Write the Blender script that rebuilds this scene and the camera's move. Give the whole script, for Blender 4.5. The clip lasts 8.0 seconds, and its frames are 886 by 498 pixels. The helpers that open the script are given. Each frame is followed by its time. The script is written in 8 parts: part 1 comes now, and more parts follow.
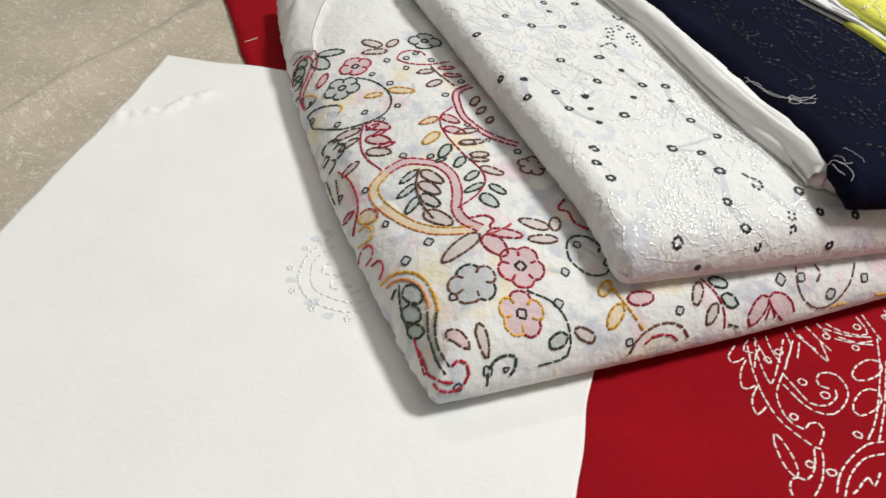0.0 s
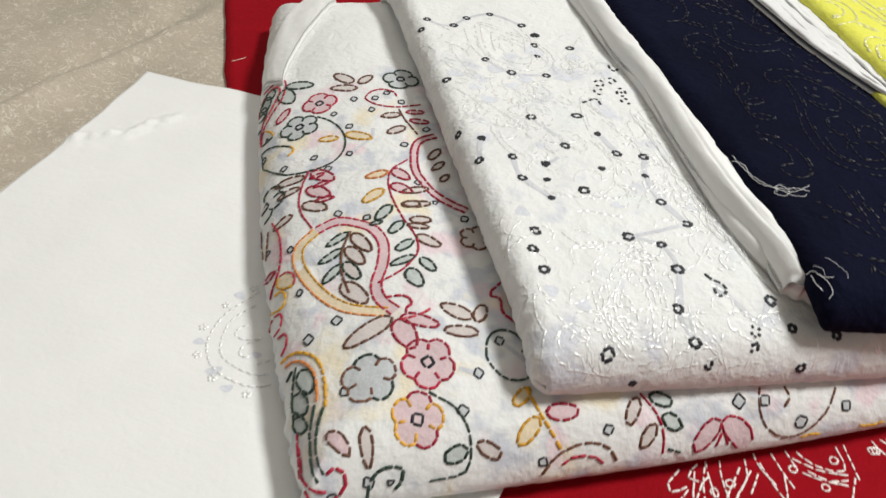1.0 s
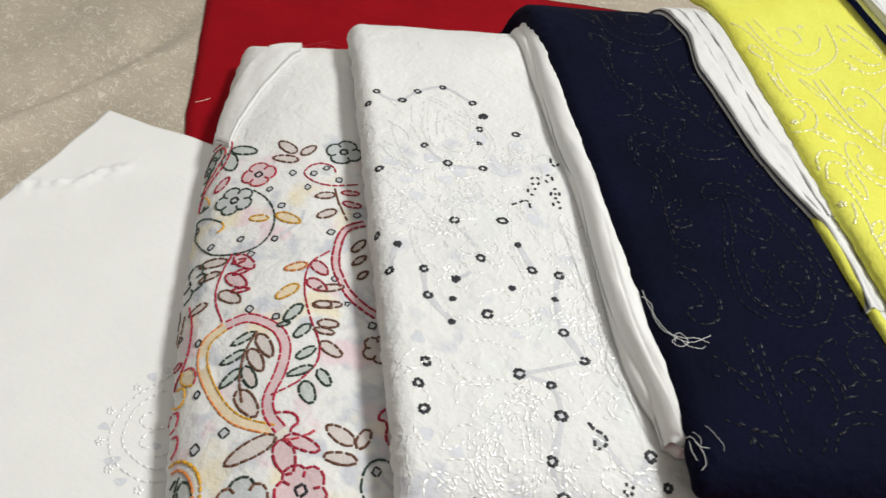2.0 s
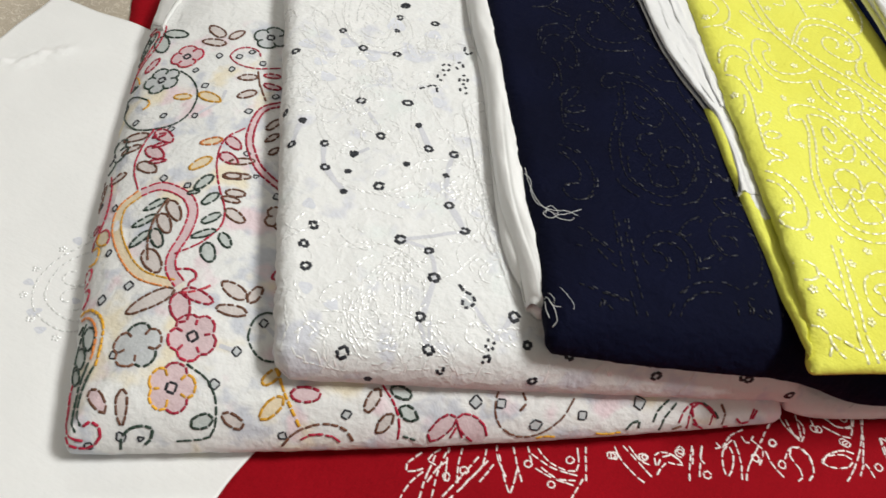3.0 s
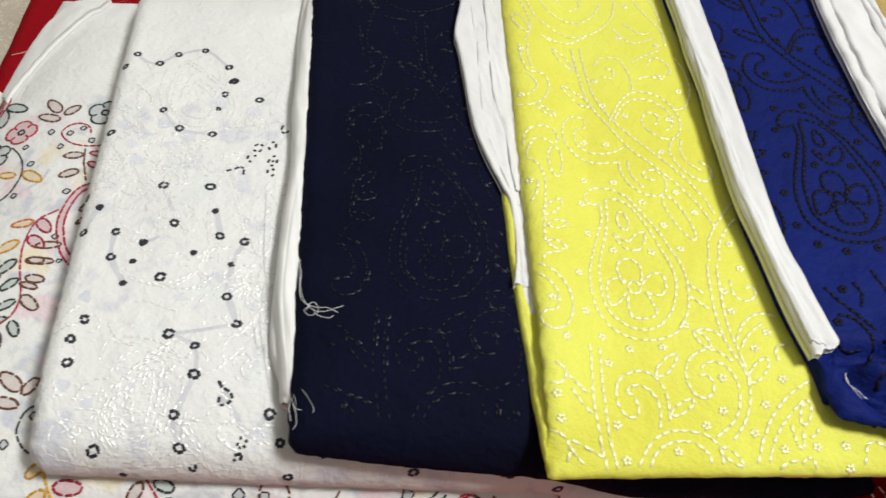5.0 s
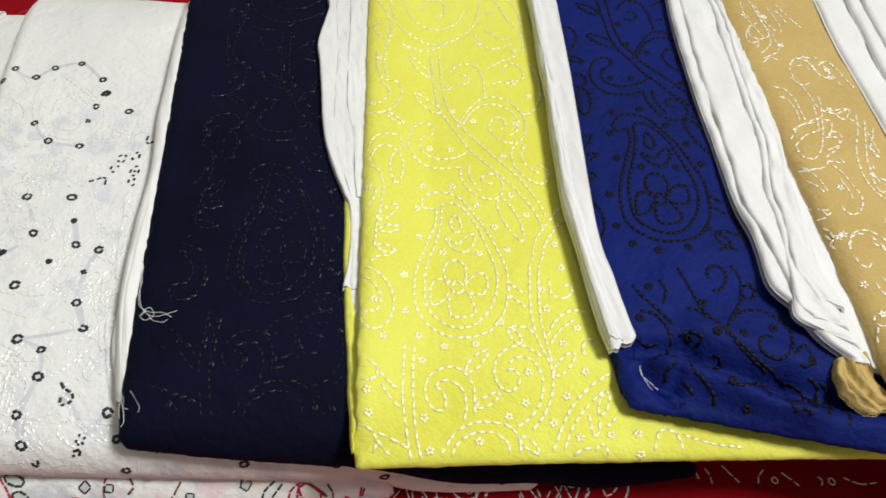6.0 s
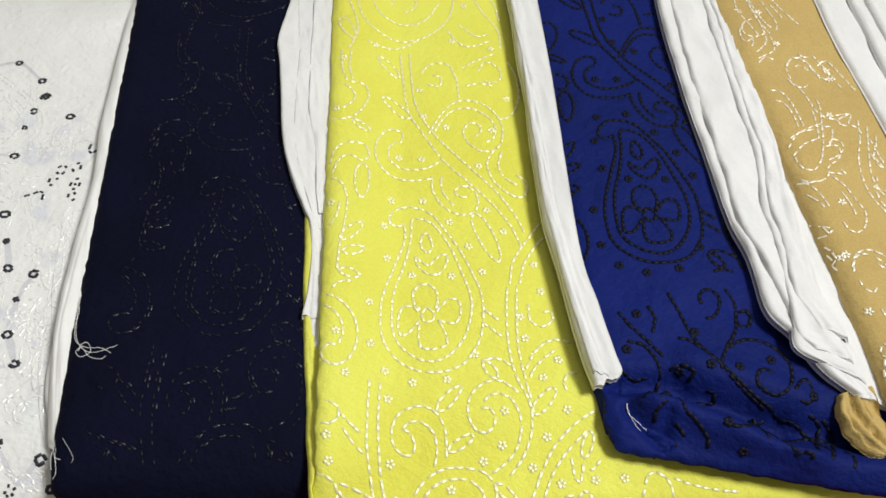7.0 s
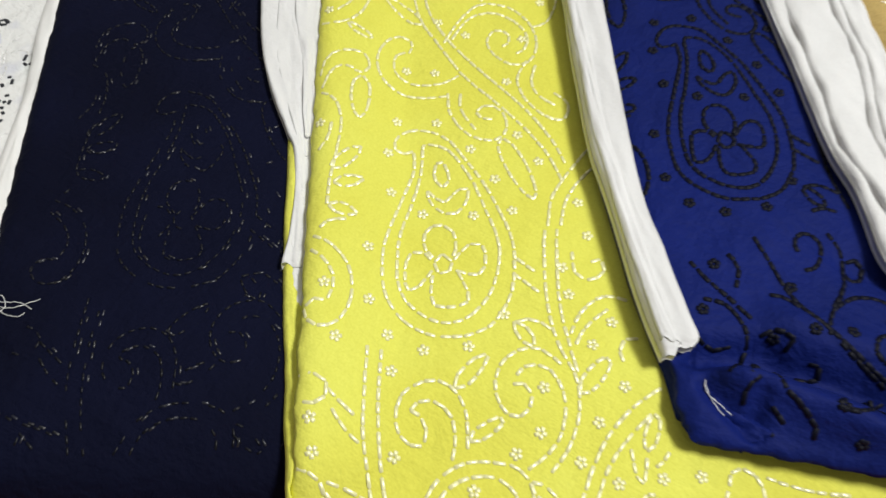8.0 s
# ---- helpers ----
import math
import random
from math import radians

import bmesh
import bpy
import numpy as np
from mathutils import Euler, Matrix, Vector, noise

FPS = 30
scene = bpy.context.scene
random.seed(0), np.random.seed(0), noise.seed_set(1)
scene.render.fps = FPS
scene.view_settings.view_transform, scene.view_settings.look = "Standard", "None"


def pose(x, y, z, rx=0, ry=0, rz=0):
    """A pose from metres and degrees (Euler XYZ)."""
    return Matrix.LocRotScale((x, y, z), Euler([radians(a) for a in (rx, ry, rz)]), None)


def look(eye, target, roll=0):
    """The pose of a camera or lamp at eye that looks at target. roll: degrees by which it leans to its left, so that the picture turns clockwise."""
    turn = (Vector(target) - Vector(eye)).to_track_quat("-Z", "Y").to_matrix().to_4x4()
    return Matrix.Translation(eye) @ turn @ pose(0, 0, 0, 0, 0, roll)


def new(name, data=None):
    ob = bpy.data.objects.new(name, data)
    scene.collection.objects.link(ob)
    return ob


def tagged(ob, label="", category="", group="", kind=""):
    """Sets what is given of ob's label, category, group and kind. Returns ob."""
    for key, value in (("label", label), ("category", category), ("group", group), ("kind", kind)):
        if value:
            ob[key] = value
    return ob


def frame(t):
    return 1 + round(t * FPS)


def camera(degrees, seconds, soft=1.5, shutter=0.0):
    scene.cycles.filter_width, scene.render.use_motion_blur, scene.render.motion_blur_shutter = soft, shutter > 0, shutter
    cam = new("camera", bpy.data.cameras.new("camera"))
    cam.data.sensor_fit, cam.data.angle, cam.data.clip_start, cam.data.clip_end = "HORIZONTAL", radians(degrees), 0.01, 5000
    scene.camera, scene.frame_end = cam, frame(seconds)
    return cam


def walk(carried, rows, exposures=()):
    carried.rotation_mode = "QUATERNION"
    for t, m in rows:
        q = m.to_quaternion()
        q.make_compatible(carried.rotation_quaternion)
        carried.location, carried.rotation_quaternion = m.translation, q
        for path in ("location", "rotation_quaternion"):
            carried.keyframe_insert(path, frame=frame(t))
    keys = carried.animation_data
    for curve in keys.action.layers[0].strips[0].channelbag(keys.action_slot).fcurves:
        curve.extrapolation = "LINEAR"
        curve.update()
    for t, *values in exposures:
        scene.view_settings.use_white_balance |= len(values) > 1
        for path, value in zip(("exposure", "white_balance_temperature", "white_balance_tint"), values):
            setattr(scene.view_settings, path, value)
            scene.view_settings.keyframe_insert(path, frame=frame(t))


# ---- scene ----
from mathutils.bvhtree import BVHTree

cam = camera(58.0, 8.0, shutter=0.3)
PATH = [
    (0, (0.163, 0.006, 0.356), (-0.081, 1.496, -0.956), 5.8),
    (0.5, (0.206, 0.027, 0.366), (-0.144, 1.498, -0.943), 5.8),
    (1, (0.23, 0.101, 0.367), (-0.203, 1.516, -0.978), 5.7),
    (1.2, (0.234, 0.131, 0.381), (-0.225, 1.516, -0.987), 5.6),
    (2.5, (0.309, 0.196, 0.453), (-0.159, 1.429, -1.05), 8.9),
    (3, (0.355, 0.185, 0.449), (-0.091, 1.35, -1.114), 9.1),
    (3.5, (0.386, 0.197, 0.465), (-0.08, 1.36, -1.094), 8.4),
    (4, (0.409, 0.209, 0.469), (-0.081, 1.373, -1.082), 7.8),
    (4.5, (0.431, 0.224, 0.494), (-0.071, 1.379, -1.06), 7.0),
    (5, (0.467, 0.294, 0.502), (-0.041, 1.419, -1.072), 6.6),
    (5.2, (0.487, 0.3, 0.507), (-0.017, 1.423, -1.07), 6.9),
    (6.3, (0.573, 0.353, 0.549), (0.089, 1.44, -1.059), 5.2),
    (6.5, (0.571, 0.359, 0.549), (0.106, 1.454, -1.058), 5.9),
    (7, (0.549, 0.387, 0.523), (0.116, 1.461, -1.108), 7.2),
    (7.5, (0.561, 0.397, 0.489), (0.112, 1.44, -1.158), 6.8),
    (8, (0.529, 0.428, 0.425), (0.109, 1.442, -1.247), 7.1),
]
walk(cam, [(t, look(eye, target, roll)) for t, eye, target, roll in PATH],
     exposures=((0, 0.06), (1.2, 0.05), (2.5, -0.03), (4.5, -0.03), (5.2, -0.05), (6.5, -0.15), (8, -0.18)))

# ---- light ----
world = bpy.data.worlds.new("room_dusk")
scene.world = world
world.use_nodes = True
world.node_tree.nodes["Background"].inputs[0].default_value = (1.0, 0.99, 0.97, 1)
world.node_tree.nodes["Background"].inputs[1].default_value = 0.05


def area_lamp(name, eye, target, size_x, size_y, watts, colour):
    data = bpy.data.lights.new(name, "AREA")
    data.shape, data.size, data.size_y = "RECTANGLE", size_x, size_y
    data.energy, data.color = watts, colour
    ob = new(name, data)
    ob.matrix_world = look(eye, target)
    return ob


area_lamp("ceiling_panel_lamp", (1.36, 0.84, 2.06), (0.40, 0.6, 0.0), 0.50, 0.36, 50, (0.985, 0.99, 0.965))
area_lamp("ceiling_tube_lamp", (-0.9, 1.9, 2.12), (0.0, 0.7, 0.0), 1.2, 0.2, 11, (0.985, 0.99, 0.965))


# ---- materials ----
def cloth_paint(name, colour, other, rough=0.85, sheen=0.12, weave=900.0, bump=0.25, spots=14.0, gloss=0.2, pucker=0.35, blots=(), within=None, grain=0.22):
    """Woven cloth: two scales of tone, thread relief and a faint slub."""
    m = bpy.data.materials.new(name)
    m.use_nodes = True
    n, l = m.node_tree.nodes, m.node_tree.links
    b = n["Principled BSDF"]
    co = n.new("ShaderNodeTexCoord")
    big = n.new("ShaderNodeTexNoise")
    big.inputs["Scale"].default_value, big.inputs["Detail"].default_value = spots, 5
    fine = n.new("ShaderNodeTexNoise")
    fine.inputs["Scale"].default_value, fine.inputs["Detail"].default_value = weave, 2
    l.new(co.outputs["Object"], big.inputs["Vector"])
    l.new(co.outputs["Object"], fine.inputs["Vector"])
    ramp = n.new("ShaderNodeValToRGB")
    ramp.color_ramp.elements[0].position, ramp.color_ramp.elements[1].position = 0.35, 0.68
    ramp.color_ramp.elements[0].color, ramp.color_ramp.elements[1].color = (*other, 1), (*colour, 1)
    l.new(big.outputs["Fac"], ramp.inputs["Fac"])
    mix = n.new("ShaderNodeMixRGB")
    mix.blend_type, mix.inputs[0].default_value = "OVERLAY", grain
    l.new(ramp.outputs["Color"], mix.inputs[1])
    l.new(fine.outputs["Fac"], mix.inputs[2])
    tone = mix.outputs["Color"]
    for k, (tint, scale, low, high) in enumerate(blots):
        spot, gate, over = n.new("ShaderNodeTexNoise"), n.new("ShaderNodeMapRange"), n.new("ShaderNodeMixRGB")
        shift = n.new("ShaderNodeMapping")
        shift.inputs["Location"].default_value = (3.1 * k + 1.7, 5.3 * k, 0)
        l.new(co.outputs["Object"], shift.inputs["Vector"])
        l.new(shift.outputs["Vector"], spot.inputs["Vector"])
        spot.inputs["Scale"].default_value, spot.inputs["Detail"].default_value = scale, 3
        gate.interpolation_type = "SMOOTHSTEP"
        gate.inputs["From Min"].default_value, gate.inputs["From Max"].default_value = low, high
        l.new(spot.outputs["Fac"], gate.inputs["Value"])
        share = gate.outputs["Result"]
        if within:
            # only on the stitched side of a line
            side, cut, both_in = n.new("ShaderNodeVectorMath"), n.new("ShaderNodeMapRange"), n.new("ShaderNodeMath")
            side.operation, side.inputs[1].default_value = "DOT_PRODUCT", (within[0], within[1], 0)
            cut.inputs["From Min"].default_value, cut.inputs["From Max"].default_value = within[2], within[2] - 0.012
            both_in.operation = "MULTIPLY"
            l.new(co.outputs["Object"], side.inputs[0])
            l.new(side.outputs["Value"], cut.inputs["Value"])
            l.new(cut.outputs["Result"], both_in.inputs[0])
            l.new(share, both_in.inputs[1])
            share = both_in.outputs[0]
        l.new(share, over.inputs[0])
        l.new(tone, over.inputs[1])
        over.inputs[2].default_value = (*tint, 1)
        tone = over.outputs["Color"]
    l.new(tone, b.inputs["Base Color"])
    # slub relief: threads stretched along and across
    thread_a, thread_b = n.new("ShaderNodeTexNoise"), n.new("ShaderNodeTexNoise")
    for tex, sx, sy in ((thread_a, 1.0, 0.08), (thread_b, 0.08, 1.0)):
        mp = n.new("ShaderNodeMapping")
        mp.inputs["Scale"].default_value = (sx, sy, 1)
        mp.inputs["Rotation"].default_value = (0, 0, radians(28))
        l.new(co.outputs["Object"], mp.inputs["Vector"])
        l.new(mp.outputs["Vector"], tex.inputs["Vector"])
        tex.inputs["Scale"].default_value, tex.inputs["Detail"].default_value = 700, 2
    add = n.new("ShaderNodeMath")
    add.operation = "ADD"
    l.new(thread_a.outputs["Fac"], add.inputs[0])
    l.new(thread_b.outputs["Fac"], add.inputs[1])
    bp = n.new("ShaderNodeBump")
    bp.inputs["Strength"].default_value, bp.inputs["Distance"].default_value = bump, 0.0006
    l.new(add.outputs[0], bp.inputs["Height"])
    # puckers and small creases
    crease, crease_b = n.new("ShaderNodeTexNoise"), n.new("ShaderNodeTexNoise")
    crease.inputs["Scale"].default_value, crease.inputs["Detail"].default_value, crease.inputs["Distortion"].default_value = 70, 4, 0.6
    crease_b.inputs["Scale"].default_value, crease_b.inputs["Detail"].default_value = 240, 3
    both = n.new("ShaderNodeMath")
    both.operation, both.inputs[2].default_value = "MULTIPLY_ADD", 0.0
    l.new(co.outputs["Object"], crease.inputs["Vector"])
    l.new(co.outputs["Object"], crease_b.inputs["Vector"])
    both.inputs[1].default_value = 0.45
    l.new(crease_b.outputs["Fac"], both.inputs[0])
    l.new(crease.outputs["Fac"], both.inputs[2])
    bp2 = n.new("ShaderNodeBump")
    bp2.inputs["Strength"].default_value, bp2.inputs["Distance"].default_value = pucker, 0.0035
    l.new(both.outputs[0], bp2.inputs["Height"])
    l.new(bp.outputs["Normal"], bp2.inputs["Normal"])
    l.new(bp2.outputs["Normal"], b.inputs["Normal"])
    b.inputs["Roughness"].default_value = rough
    b.inputs["Specular IOR Level"].default_value = gloss
    b.inputs["Sheen Weight"].default_value, b.inputs["Sheen Roughness"].default_value = sheen, 0.5
    return m


def thread_paint(name, colour, rough=0.45, gloss=0.4, vary=0.25, silk=0.0):
    """Embroidery thread: twisted strands, each stitch a little lighter or darker."""
    m = bpy.data.materials.new(name)
    m.use_nodes = True
    n, l = m.node_tree.nodes, m.node_tree.links
    b = n["Principled BSDF"]
    geo = n.new("ShaderNodeNewGeometry")
    hsv = n.new("ShaderNodeHueSaturation")
    hsv.inputs["Color"].default_value = (*colour, 1)
    rng = n.new("ShaderNodeMapRange")
    rng.inputs["To Min"].default_value, rng.inputs["To Max"].default_value = 1 - vary, 1 + vary
    l.new(geo.outputs["Random Per Island"], rng.inputs["Value"])
    l.new(rng.outputs["Result"], hsv.inputs["Value"])
    l.new(hsv.outputs["Color"], b.inputs["Base Color"])
    co, tex, bp = n.new("ShaderNodeTexCoord"), n.new("ShaderNodeTexNoise"), n.new("ShaderNodeBump")
    tex.inputs["Scale"].default_value = 2500
    l.new(co.outputs["Object"], tex.inputs["Vector"])
    l.new(tex.outputs["Fac"], bp.inputs["Height"])
    bp.inputs["Strength"].default_value, bp.inputs["Distance"].default_value = 0.4, 0.0002
    l.new(bp.outputs["Normal"], b.inputs["Normal"])
    b.inputs["Roughness"].default_value = rough
    b.inputs["Specular IOR Level"].default_value = gloss
    b.inputs["Metallic"].default_value = silk
    return m


def plain_paint(name, colour, rough=0.8, bump=0.1, scale=30.0):
    m = bpy.data.materials.new(name)
    m.use_nodes = True
    n, l = m.node_tree.nodes, m.node_tree.links
    b = n["Principled BSDF"]
    co, tex, ramp, bp = (n.new(k) for k in ("ShaderNodeTexCoord", "ShaderNodeTexNoise", "ShaderNodeValToRGB", "ShaderNodeBump"))
    tex.inputs["Scale"].default_value, tex.inputs["Detail"].default_value = scale, 6
    l.new(co.outputs["Object"], tex.inputs["Vector"])
    ramp.color_ramp.elements[0].color = (*(0.88 * c for c in colour), 1)
    ramp.color_ramp.elements[1].color = (*colour, 1)
    l.new(tex.outputs["Fac"], ramp.inputs["Fac"])
    l.new(ramp.outputs["Color"], b.inputs["Base Color"])
    l.new(tex.outputs["Fac"], bp.inputs["Height"])
    bp.inputs["Strength"].default_value = bump
    l.new(bp.outputs["Normal"], b.inputs["Normal"])
    b.inputs["Roughness"].default_value = rough
    return m


def damask_paint():
    """Beige jacquard bedspread: satin scrolls, a little shinier than the ground weave; pale glints are painted in."""
    m = cloth_paint("beige_damask", (0.48, 0.415, 0.325), (0.40, 0.345, 0.268), 0.5, 0.15, 600, 0.3)
    n, l = m.node_tree.nodes, m.node_tree.links
    b = n["Principled BSDF"]
    co = n.new("ShaderNodeTexCoord")
    # woven sprigs: winding lines, broken into short strokes
    wind, broken = n.new("ShaderNodeTexNoise"), n.new("ShaderNodeTexNoise")
    wind.inputs["Scale"].default_value, wind.inputs["Detail"].default_value, wind.inputs["Distortion"].default_value = 75, 1.5, 2.2
    broken.inputs["Scale"].default_value, broken.inputs["Detail"].default_value = 130, 2
    l.new(co.outputs["Object"], wind.inputs["Vector"])
    l.new(co.outputs["Object"], broken.inputs["Vector"])
    away = n.new("ShaderNodeMath")
    away.operation, away.inputs[1].default_value = "SUBTRACT", 0.5
    l.new(wind.outputs["Fac"], away.inputs[0])
    size = n.new("ShaderNodeMath")
    size.operation = "ABSOLUTE"
    l.new(away.outputs[0], size.inputs[0])
    near_line, gate = n.new("ShaderNodeMapRange"), n.new("ShaderNodeMapRange")
    near_line.inputs["From Min"].default_value, near_line.inputs["From Max"].default_value = 0.045, 0.0
    gate.inputs["From Min"].default_value, gate.inputs["From Max"].default_value = 0.42, 0.56
    l.new(size.outputs[0], near_line.inputs["Value"])
    l.new(broken.outputs["Fac"], gate.inputs["Value"])
    ramp = n.new("ShaderNodeMixRGB")
    ramp.blend_type, ramp.inputs[0].default_value = "MULTIPLY", 1.0
    l.new(near_line.outputs["Result"], ramp.inputs[1])
    l.new(gate.outputs["Result"], ramp.inputs[2])
    rr = n.new("ShaderNodeMapRange")
    rr.inputs["To Min"].default_value, rr.inputs["To Max"].default_value = 0.62, 0.34
    l.new(ramp.outputs["Color"], rr.inputs["Value"])
    l.new(rr.outputs["Result"], b.inputs["Roughness"])
    # the scrolls' pale glints are mixed into the base colour
    old = b.inputs["Base Color"].links[0].from_socket
    lift = n.new("ShaderNodeMixRGB")
    lift.blend_type = "MIX"
    lift.inputs[2].default_value = (0.70, 0.65, 0.55, 1)
    sc = n.new("ShaderNodeMath")
    sc.operation, sc.inputs[1].default_value = "MULTIPLY", 0.75
    l.new(ramp.outputs["Color"], sc.inputs[0])
    l.new(sc.outputs[0], lift.inputs[0])
    l.new(old, lift.inputs[1])
    l.new(lift.outputs["Color"], b.inputs["Base Color"])
    b.inputs["Specular IOR Level"].default_value = 0.5
    return m


WHITE = cloth_paint("white_lawn", (0.80, 0.80, 0.785), (0.755, 0.76, 0.75), bump=0.10, grain=0.08, pucker=0.55, within=(-0.639, 0.769, 0.414), blots=(((0.65, 0.66, 0.71), 40, 0.54, 0.68), ((0.74, 0.78, 0.76), 22, 0.58, 0.75)))
FLORAL = cloth_paint("white_floral_lawn", (0.80, 0.80, 0.785), (0.76, 0.765, 0.75), bump=0.12, grain=0.10, pucker=0.5, within=(-0.639, 0.769, 0.452),
                     blots=(((0.58, 0.60, 0.65), 44, 0.51, 0.64), ((0.76, 0.63, 0.66), 32, 0.53, 0.67), ((0.80, 0.73, 0.57), 29, 0.56, 0.70)))
IVORY = cloth_paint("ivory_cotton", (0.86, 0.86, 0.845), (0.825, 0.825, 0.81), bump=0.12, grain=0.10, pucker=0.12)
LINING = cloth_paint("white_lining", (0.74, 0.74, 0.74), (0.68, 0.68, 0.68), bump=0.10, grain=0.08, pucker=0.25)
RED = cloth_paint("red_cotton", (0.30, 0.0026, 0.009), (0.25, 0.0021, 0.007), sheen=0.0, gloss=0.1, pucker=0.3)
NAVY = cloth_paint("navy_cotton", (0.0034, 0.0046, 0.0185), (0.0024, 0.0032, 0.0125), 0.85, 0.0, gloss=0.08, pucker=0.6)
YELLOW = cloth_paint("yellow_cotton", (0.735, 0.742, 0.125), (0.685, 0.665, 0.09), sheen=0.05, pucker=0.40)
BLUE = cloth_paint("blue_cotton", (0.0038, 0.0118, 0.125), (0.0028, 0.0090, 0.090), 0.7, 0.0, gloss=0.12, pucker=0.6)
TAN = cloth_paint("tan_cotton", (0.50, 0.36, 0.13), (0.44, 0.315, 0.11), pucker=0.4)
PEACH = cloth_paint("peach_cotton", (0.78, 0.40, 0.25), (0.72, 0.36, 0.22), pucker=0.4)
DAMASK = damask_paint()
# mid grey for the unseen walls, so that they bounce little light
WALL = plain_paint("wall_paint", (0.50, 0.49, 0.47))
CEILING = plain_paint("ceiling_paint", (0.78, 0.77, 0.74))
FLOOR = plain_paint("floor_tile", (0.35, 0.32, 0.28), 0.4)


# ---- meshes ----
def linked(name, verts, faces, materials, parent=None, label="", indices=None, smooth=True):
    """One mesh object, under parent where there is one."""
    me = bpy.data.meshes.new(name)
    me.from_pydata(verts, [], faces)
    for m in materials if isinstance(materials, (list, tuple)) else [materials]:
        me.materials.append(m)
    if indices is not None:
        me.polygons.foreach_set("material_index", indices)
    if smooth:
        me.polygons.foreach_set("use_smooth", [True] * len(me.polygons))
    me.update()
    ob = new(name, me)
    if parent is not None:
        ob.parent = parent
    if label:
        ob["label"] = label
    return ob


def box(name, lo, hi, material):
    x0, y0, z0 = lo
    x1, y1, z1 = hi
    v = [(x, y, z) for z in (z0, z1) for y in (y0, y1) for x in (x0, x1)]
    f = [(0, 2, 3, 1), (4, 5, 7, 6), (0, 1, 5, 4), (2, 6, 7, 3), (0, 4, 6, 2), (1, 3, 7, 5)]
    return linked(name, v, f, material, smooth=False)


def fold(x, y, scale, seed):
    """Soft noise between about -1 and 1."""
    return noise.noise(Vector((x * scale, y * scale, seed)))


# ---- the heap's own height, kept as each cloth is laid ----
GX0, GY0, STEP = -0.5, -0.1, 0.004
NX, NY = 451, 401
GX, GY = np.meshgrid(GX0 + STEP * np.arange(NX), GY0 + STEP * np.arange(NY), indexing="ij")
heap = np.zeros((NX, NY))


def blur(a, cells, rounds=3):
    for _ in range(rounds):
        for axis in (0, 1):
            pad = [(0, 0), (0, 0)]
            pad[axis] = (cells + 1, cells)
            c = np.cumsum(np.pad(a, pad, mode="edge"), axis=axis)
            n = a.shape[axis]
            hi = np.take(c, np.arange(2 * cells + 1, 2 * cells + 1 + n), axis=axis)
            lo = np.take(c, np.arange(0, n), axis=axis)
            a = (hi - lo) / (2 * cells + 1)
    return a


def swell(a, cells):
    """The highest within so many cells, along both axes."""
    for axis in (0, 1):
        best = a.copy()
        for k in range(1, cells + 1):
            for sgn in (k, -k):
                best = np.maximum(best, np.roll(a, sgn, axis=axis))
        a = best
    return a


def sample(a, x, y):
    fx = np.clip((np.asarray(x) - GX0) / STEP, 0, NX - 1.001)
    fy = np.clip((np.asarray(y) - GY0) / STEP, 0, NY - 1.001)
    i, j = fx.astype(int), fy.astype(int)
    u, v = fx - i, fy - j
    return a[i, j] * (1 - u) * (1 - v) + a[i + 1, j] * u * (1 - v) + a[i, j + 1] * (1 - u) * v + a[i + 1, j + 1] * u * v


def inside(poly, x, y):
    """Distance to the outline of a polygon, plus inside."""
    best, sign = np.full(np.shape(x), 1e9), np.ones(np.shape(x), bool)
    n = len(poly)
    for k in range(n):
        ax, ay = poly[k]
        bx, by = poly[(k + 1) % n]
        dx, dy = bx - ax, by - ay
        t = np.clip(((x - ax) * dx + (y - ay) * dy) / (dx * dx + dy * dy), 0, 1)
        best = np.minimum(best, np.hypot(x - ax - t * dx, y - ay - t * dy))
        sign &= (dx * (y - ay) - dy * (x - ax)) > 0
    return np.where(sign, best, -best)


def inset(corners, r):
    """The four corners, counter-clockwise, moved inwards by r."""
    out = []
    for k in range(4):
        p, a, b = (Vector(corners[j % 4]) for j in (k, k - 1, k + 1))
        u, v = (a - p).normalized(), (b - p).normalized()
        s = abs(u.x * v.y - u.y * v.x)
        out.append(tuple(p + (u + v) * (r / s)))
    return out


def spread(n, k=0.75):
    """Steps from 0 to 1 that crowd towards both ends."""
    t = np.linspace(0, 1, n)
    return (1 - k) * t + k * (0.5 - 0.5 * np.cos(np.pi * t))


